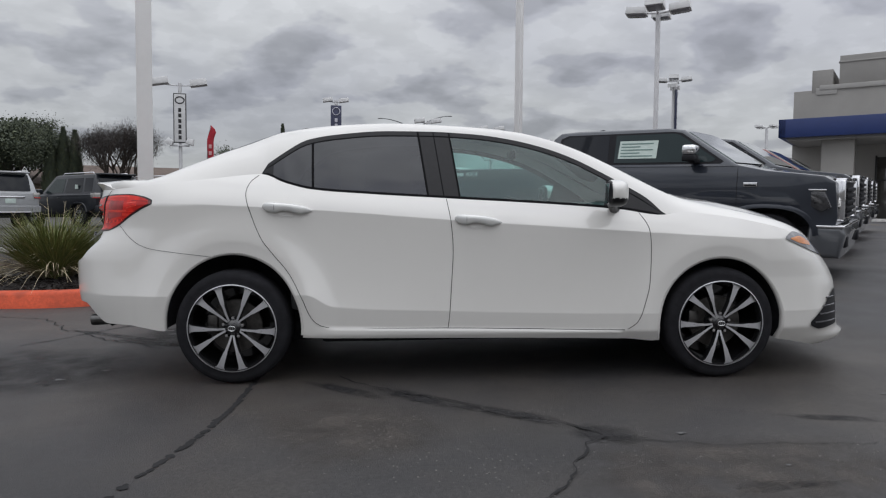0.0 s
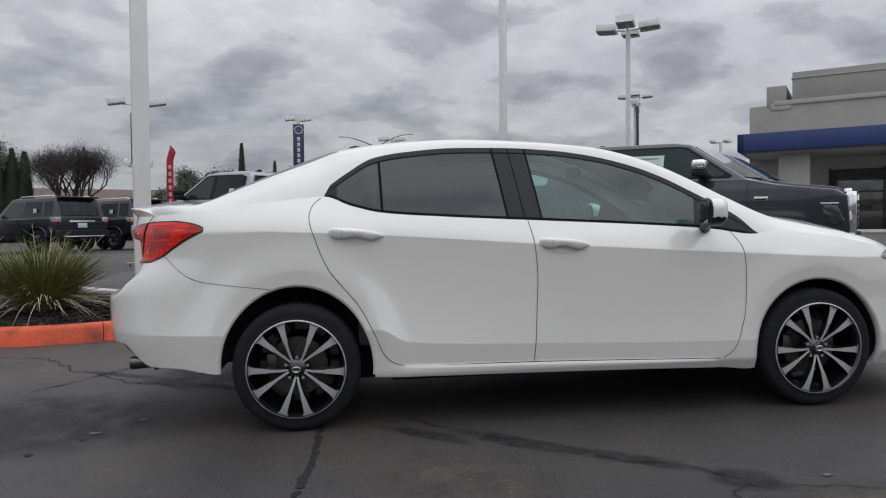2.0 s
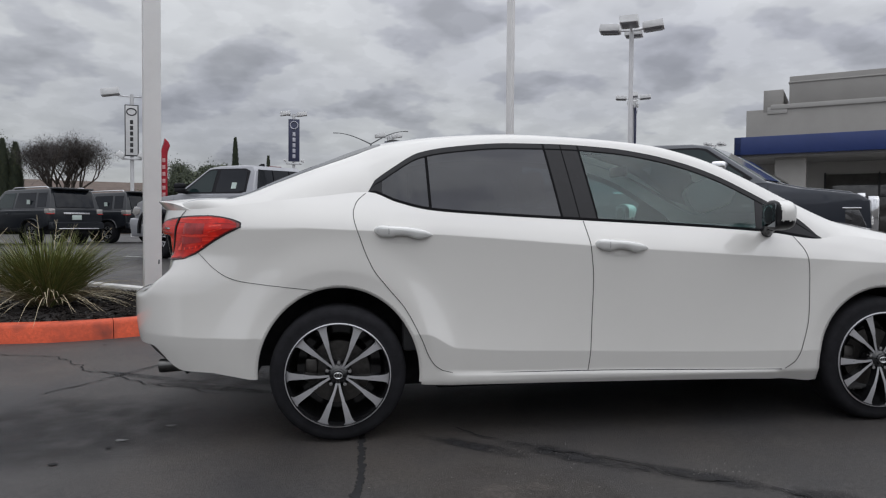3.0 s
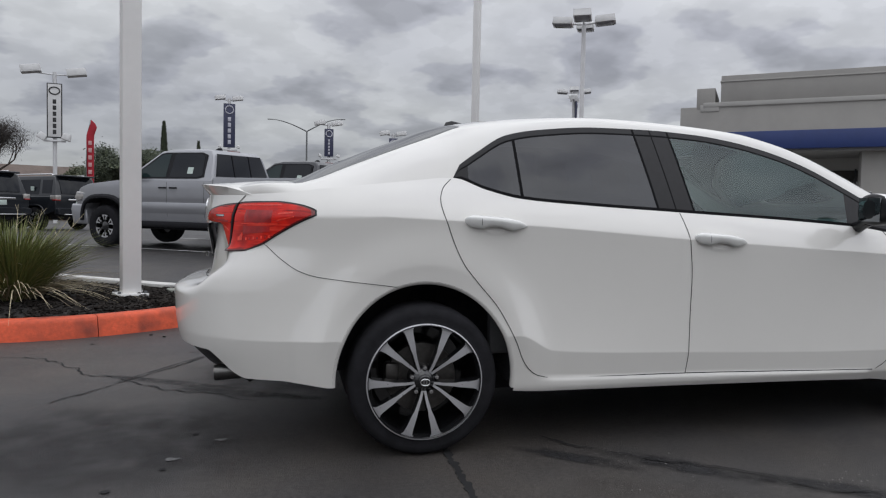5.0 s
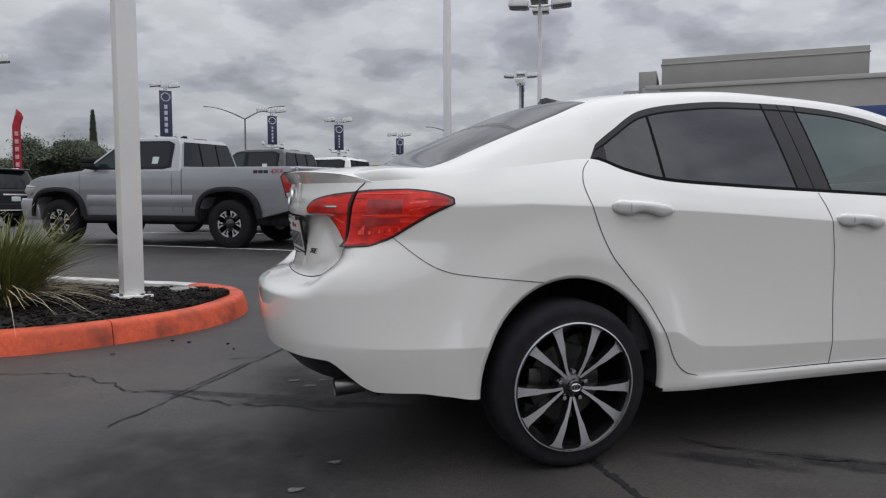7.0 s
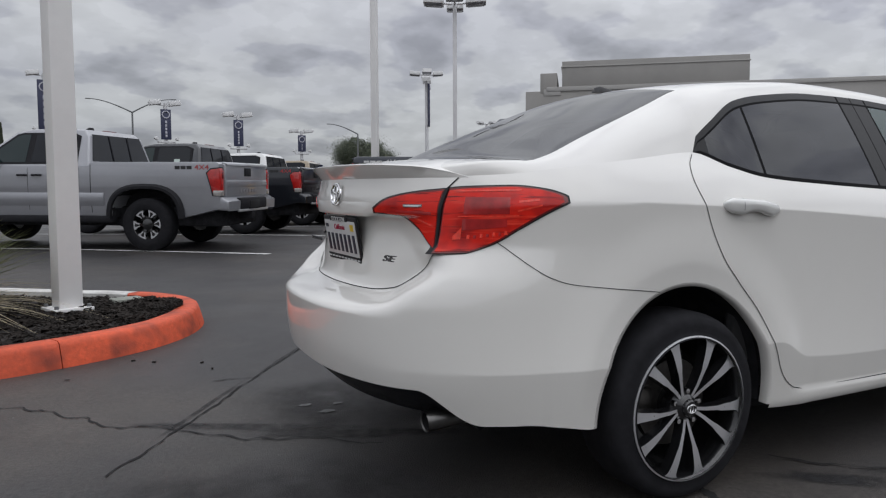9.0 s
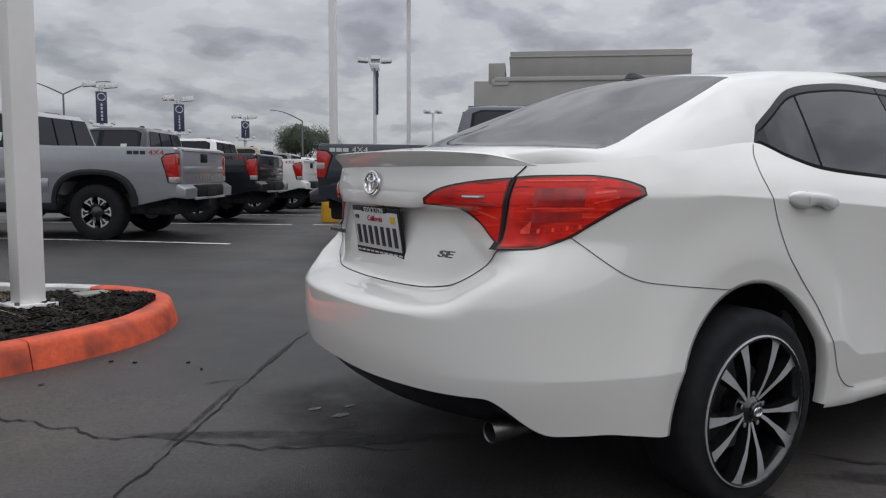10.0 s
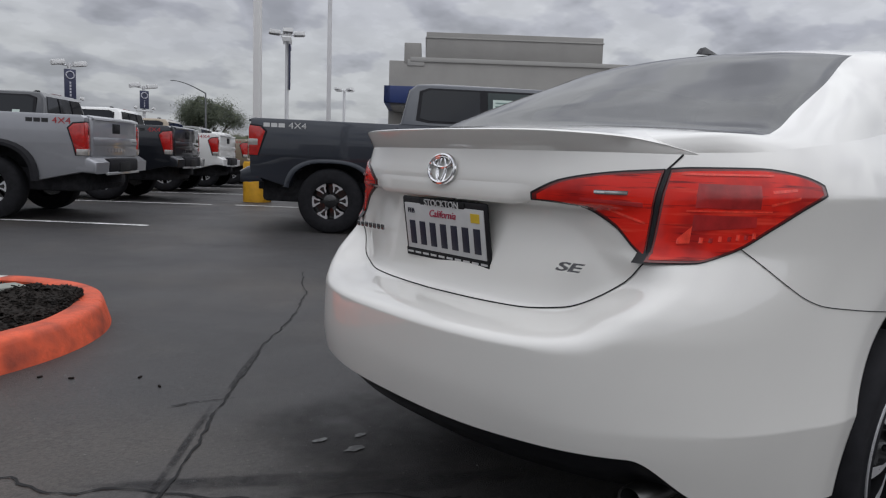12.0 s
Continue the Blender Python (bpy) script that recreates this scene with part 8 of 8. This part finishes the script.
tar_beads([(0.10, -0.72), (0.10, -1.25), (0.06, -1.65), (-0.06, -2.2), (-0.20, -2.9)], "tar-sealed crack breaking up into dark beads", 2)
stain_or_shade("worn_patch", 0.72, -1.58, 0.52, 0.42, -40, WORN, 3, "worn brownish patch of rough asphalt")
stain_or_shade("worn_patch", 2.2, -2.15, 0.9, 0.45, 10, WORN, 8, "worn brownish patch of rough asphalt")
for x, y, yaw, rx, ry, sd in ((0.62, -0.98, -38, 0.34, 0.07, 1), (1.02, -1.16, -40, 0.40, 0.085, 2), (1.42, -1.42, -35, 0.36, 0.09, 4), (1.80, -1.72, -20, 0.20, 0.13, 5), (2.93, -1.56, -12, 0.30, 0.05, 6), (2.28, -2.28, 5, 0.22, 0.05, 9),
                              (-1.2, 0.55, -28, 0.55, 0.06, 11), (-0.75, 0.24, -25, 0.5, 0.07, 12), (-1.28, 0.92, 56, 0.55, 0.020, 13), (-0.75, 1.66, 55, 0.45, 0.018, 14)):
    stain_or_shade("tar_stain", x, y, rx, ry, yaw, TAR, sd, "soft dark tar stain along a crack")
# two dark patches paint in the shade round the car's tail
stain_or_shade("shade_patch", -0.60, 0.70, 0.75, 0.55, 20, CAR_SHADE, 21, "asphalt darkened behind the car, its shade put into colour", lift=0.001)
stain_or_shade("shade_patch", -1.35, -0.45, 0.9, 0.6, -20, CAR_SHADE, 22, "asphalt darkened beside the tail, the car's shade put into colour", lift=0.001)
strip("crack", [(0.55, -0.72), (0.95, -1.05), (1.30, -1.35), (1.62, -1.52), (1.80, -1.74), (1.62, -2.0), (1.42, -2.36), (1.2, -2.9)], 0.009, CRACK, 0.007, "fine winding crack in the asphalt", "crack", 0.06, 5)
strip("crack", [(1.80, -1.74), (2.3, -1.9), (2.9, -1.85)], 0.004, CRACK, 0.004, "hairline crack in the asphalt", "crack", 0.06, 8)
strip("crack", [(-1.72, 0.22), (-1.54, 0.47), (-1.07, 1.17), (-0.60, 1.84), (-0.27, 2.29), (0.0, 2.62), (0.30, 3.1), (0.75, 4.0)], 0.010, CRACK, 0.004, "straight joint crack in the asphalt", "crack", 0.03, 11)
strip("crack", [(-3.6, 1.75), (-2.6, 1.50), (-2.1, 1.22), (-1.80, 0.97), (-1.65, 0.79), (-1.45, 0.61), (-1.26, 0.47), (-1.0, 0.29), (-0.7, 0.1)], 0.010, CRACK, 0.004, "long winding crack in the asphalt", "crack", 0.07, 13)
strip("crack", [(-1.2, 1.32), (-0.95, 1.30)], 0.006, CRACK, 0.004, "short crack in the asphalt", "crack", 0.03, 15)
strip("seam", [(0.3, 6.05), (1.5, 5.2), (3.2, 4.0)], 0.008, CRACK, 0.004, "faint seam in the asphalt", "crack", 0.05, 19)


def blot(x, y, r, material, seed, label, stretch=1.0, lift=0.005, yaw=0.0):
    rng = random.Random(seed)
    n = 14
    verts = [(x, y, ground_z(x, y) + lift)]
    for k in range(n):
        a = 2 * math.pi * k / n
        rr = r * rng.uniform(0.6, 1.15)
        dx, dy = rr * math.cos(a) * stretch, rr * math.sin(a)
        px, py = x + dx * math.cos(yaw) - dy * math.sin(yaw), y + dx * math.sin(yaw) + dy * math.cos(yaw)
        verts.append((px, py, ground_z(px, py) + lift))
    ob = piece("spot", verts, [(0, 1 + k, 1 + (k + 1) % n) for k in range(n)], material)
    tagged(ob, label, "spot", group="spots on the asphalt", kind="structure")


for k, (x, y, r, s) in enumerate(((2.13, -1.73, 0.014, 1.6), (-0.83, -0.50, 0.018, 1.7), (-1.00, -0.70, 0.020, 1.5), (-0.80, 0.57, 0.022, 2.2), (-0.86, 0.70, 0.018, 2.0), (-0.72, 0.66, 0.014, 2.0), (2.4, -2.1, 0.010, 1.2), (3.4, -1.2, 0.012, 1.4))):
    blot(x, y, r, PALE, k, "small pale fleck stuck to the asphalt", s)
for k, (x, y, r) in enumerate(((-1.18, -0.98, 0.016), (-1.02, -0.80, 0.013), (-0.95, -0.40, 0.012), (-1.9, 1.7, 0.012))):
    blot(x, y, r, CRACK, 30 + k, "small dark oil spot on the asphalt", 1.4)
rng_l = random.Random(77)
for k in range(5):
    x, y = rng_l.uniform(-2.4, -0.9), rng_l.uniform(1.5, 2.3)
    if (x + 1.9) ** 2 + (y - 3.2) ** 2 < 1.05:
        continue
    c = thing("mulch_chip", pose(x, y, ground_z(x, y) + 0.004, 0, 0, rng_l.uniform(0, 180)), "loose bark chip lying by the kerb", "bark chip", group="loose chips by the kerb")
    part("chip", box_bm(-0.012, 0.012, -0.005, 0.005, -0.003, 0.005, 0.002), CHIP, c)

# grit scattered over the worn patches
rng_g = random.Random(91)
gv, gf = [], []
for cx, cy, sx, sy, n in ((1.10, -2.02, 0.30, 0.16, 90), (0.80, -1.50, 0.28, 0.22, 80), (1.95, -2.05, 0.35, 0.14, 70), (2.55, -2.05, 0.40, 0.16, 90), (1.55, -1.40, 0.10, 0.05, 25), (-0.72, 0.72, 0.28, 0.22, 70), (-1.4, 1.0, 0.5, 0.4, 50), (-1.7, 1.95, 0.6, 0.12, 40)):
    for _ in range(n):
        x, y, r = rng_g.gauss(cx, sx), rng_g.gauss(cy, sy), rng_g.uniform(0.002, 0.0055)
        z, a0, k0 = ground_z(x, y), rng_g.uniform(0, 6.28), len(gv)
        gv += [(x + r * math.cos(a0 + 1.57 * k) * rng_g.uniform(0.6, 1.2), y + r * math.sin(a0 + 1.57 * k), z) for k in range(4)] + [(x, y, z + r * 0.7)]
        gf += [(k0 + k, k0 + (k + 1) % 4, k0 + 4) for k in range(4)]
grit = piece("grit", gv, gf, FLECK, None, soft=False)
tagged(grit, "fine pale grit scattered on the asphalt", "grit", kind="stuff")
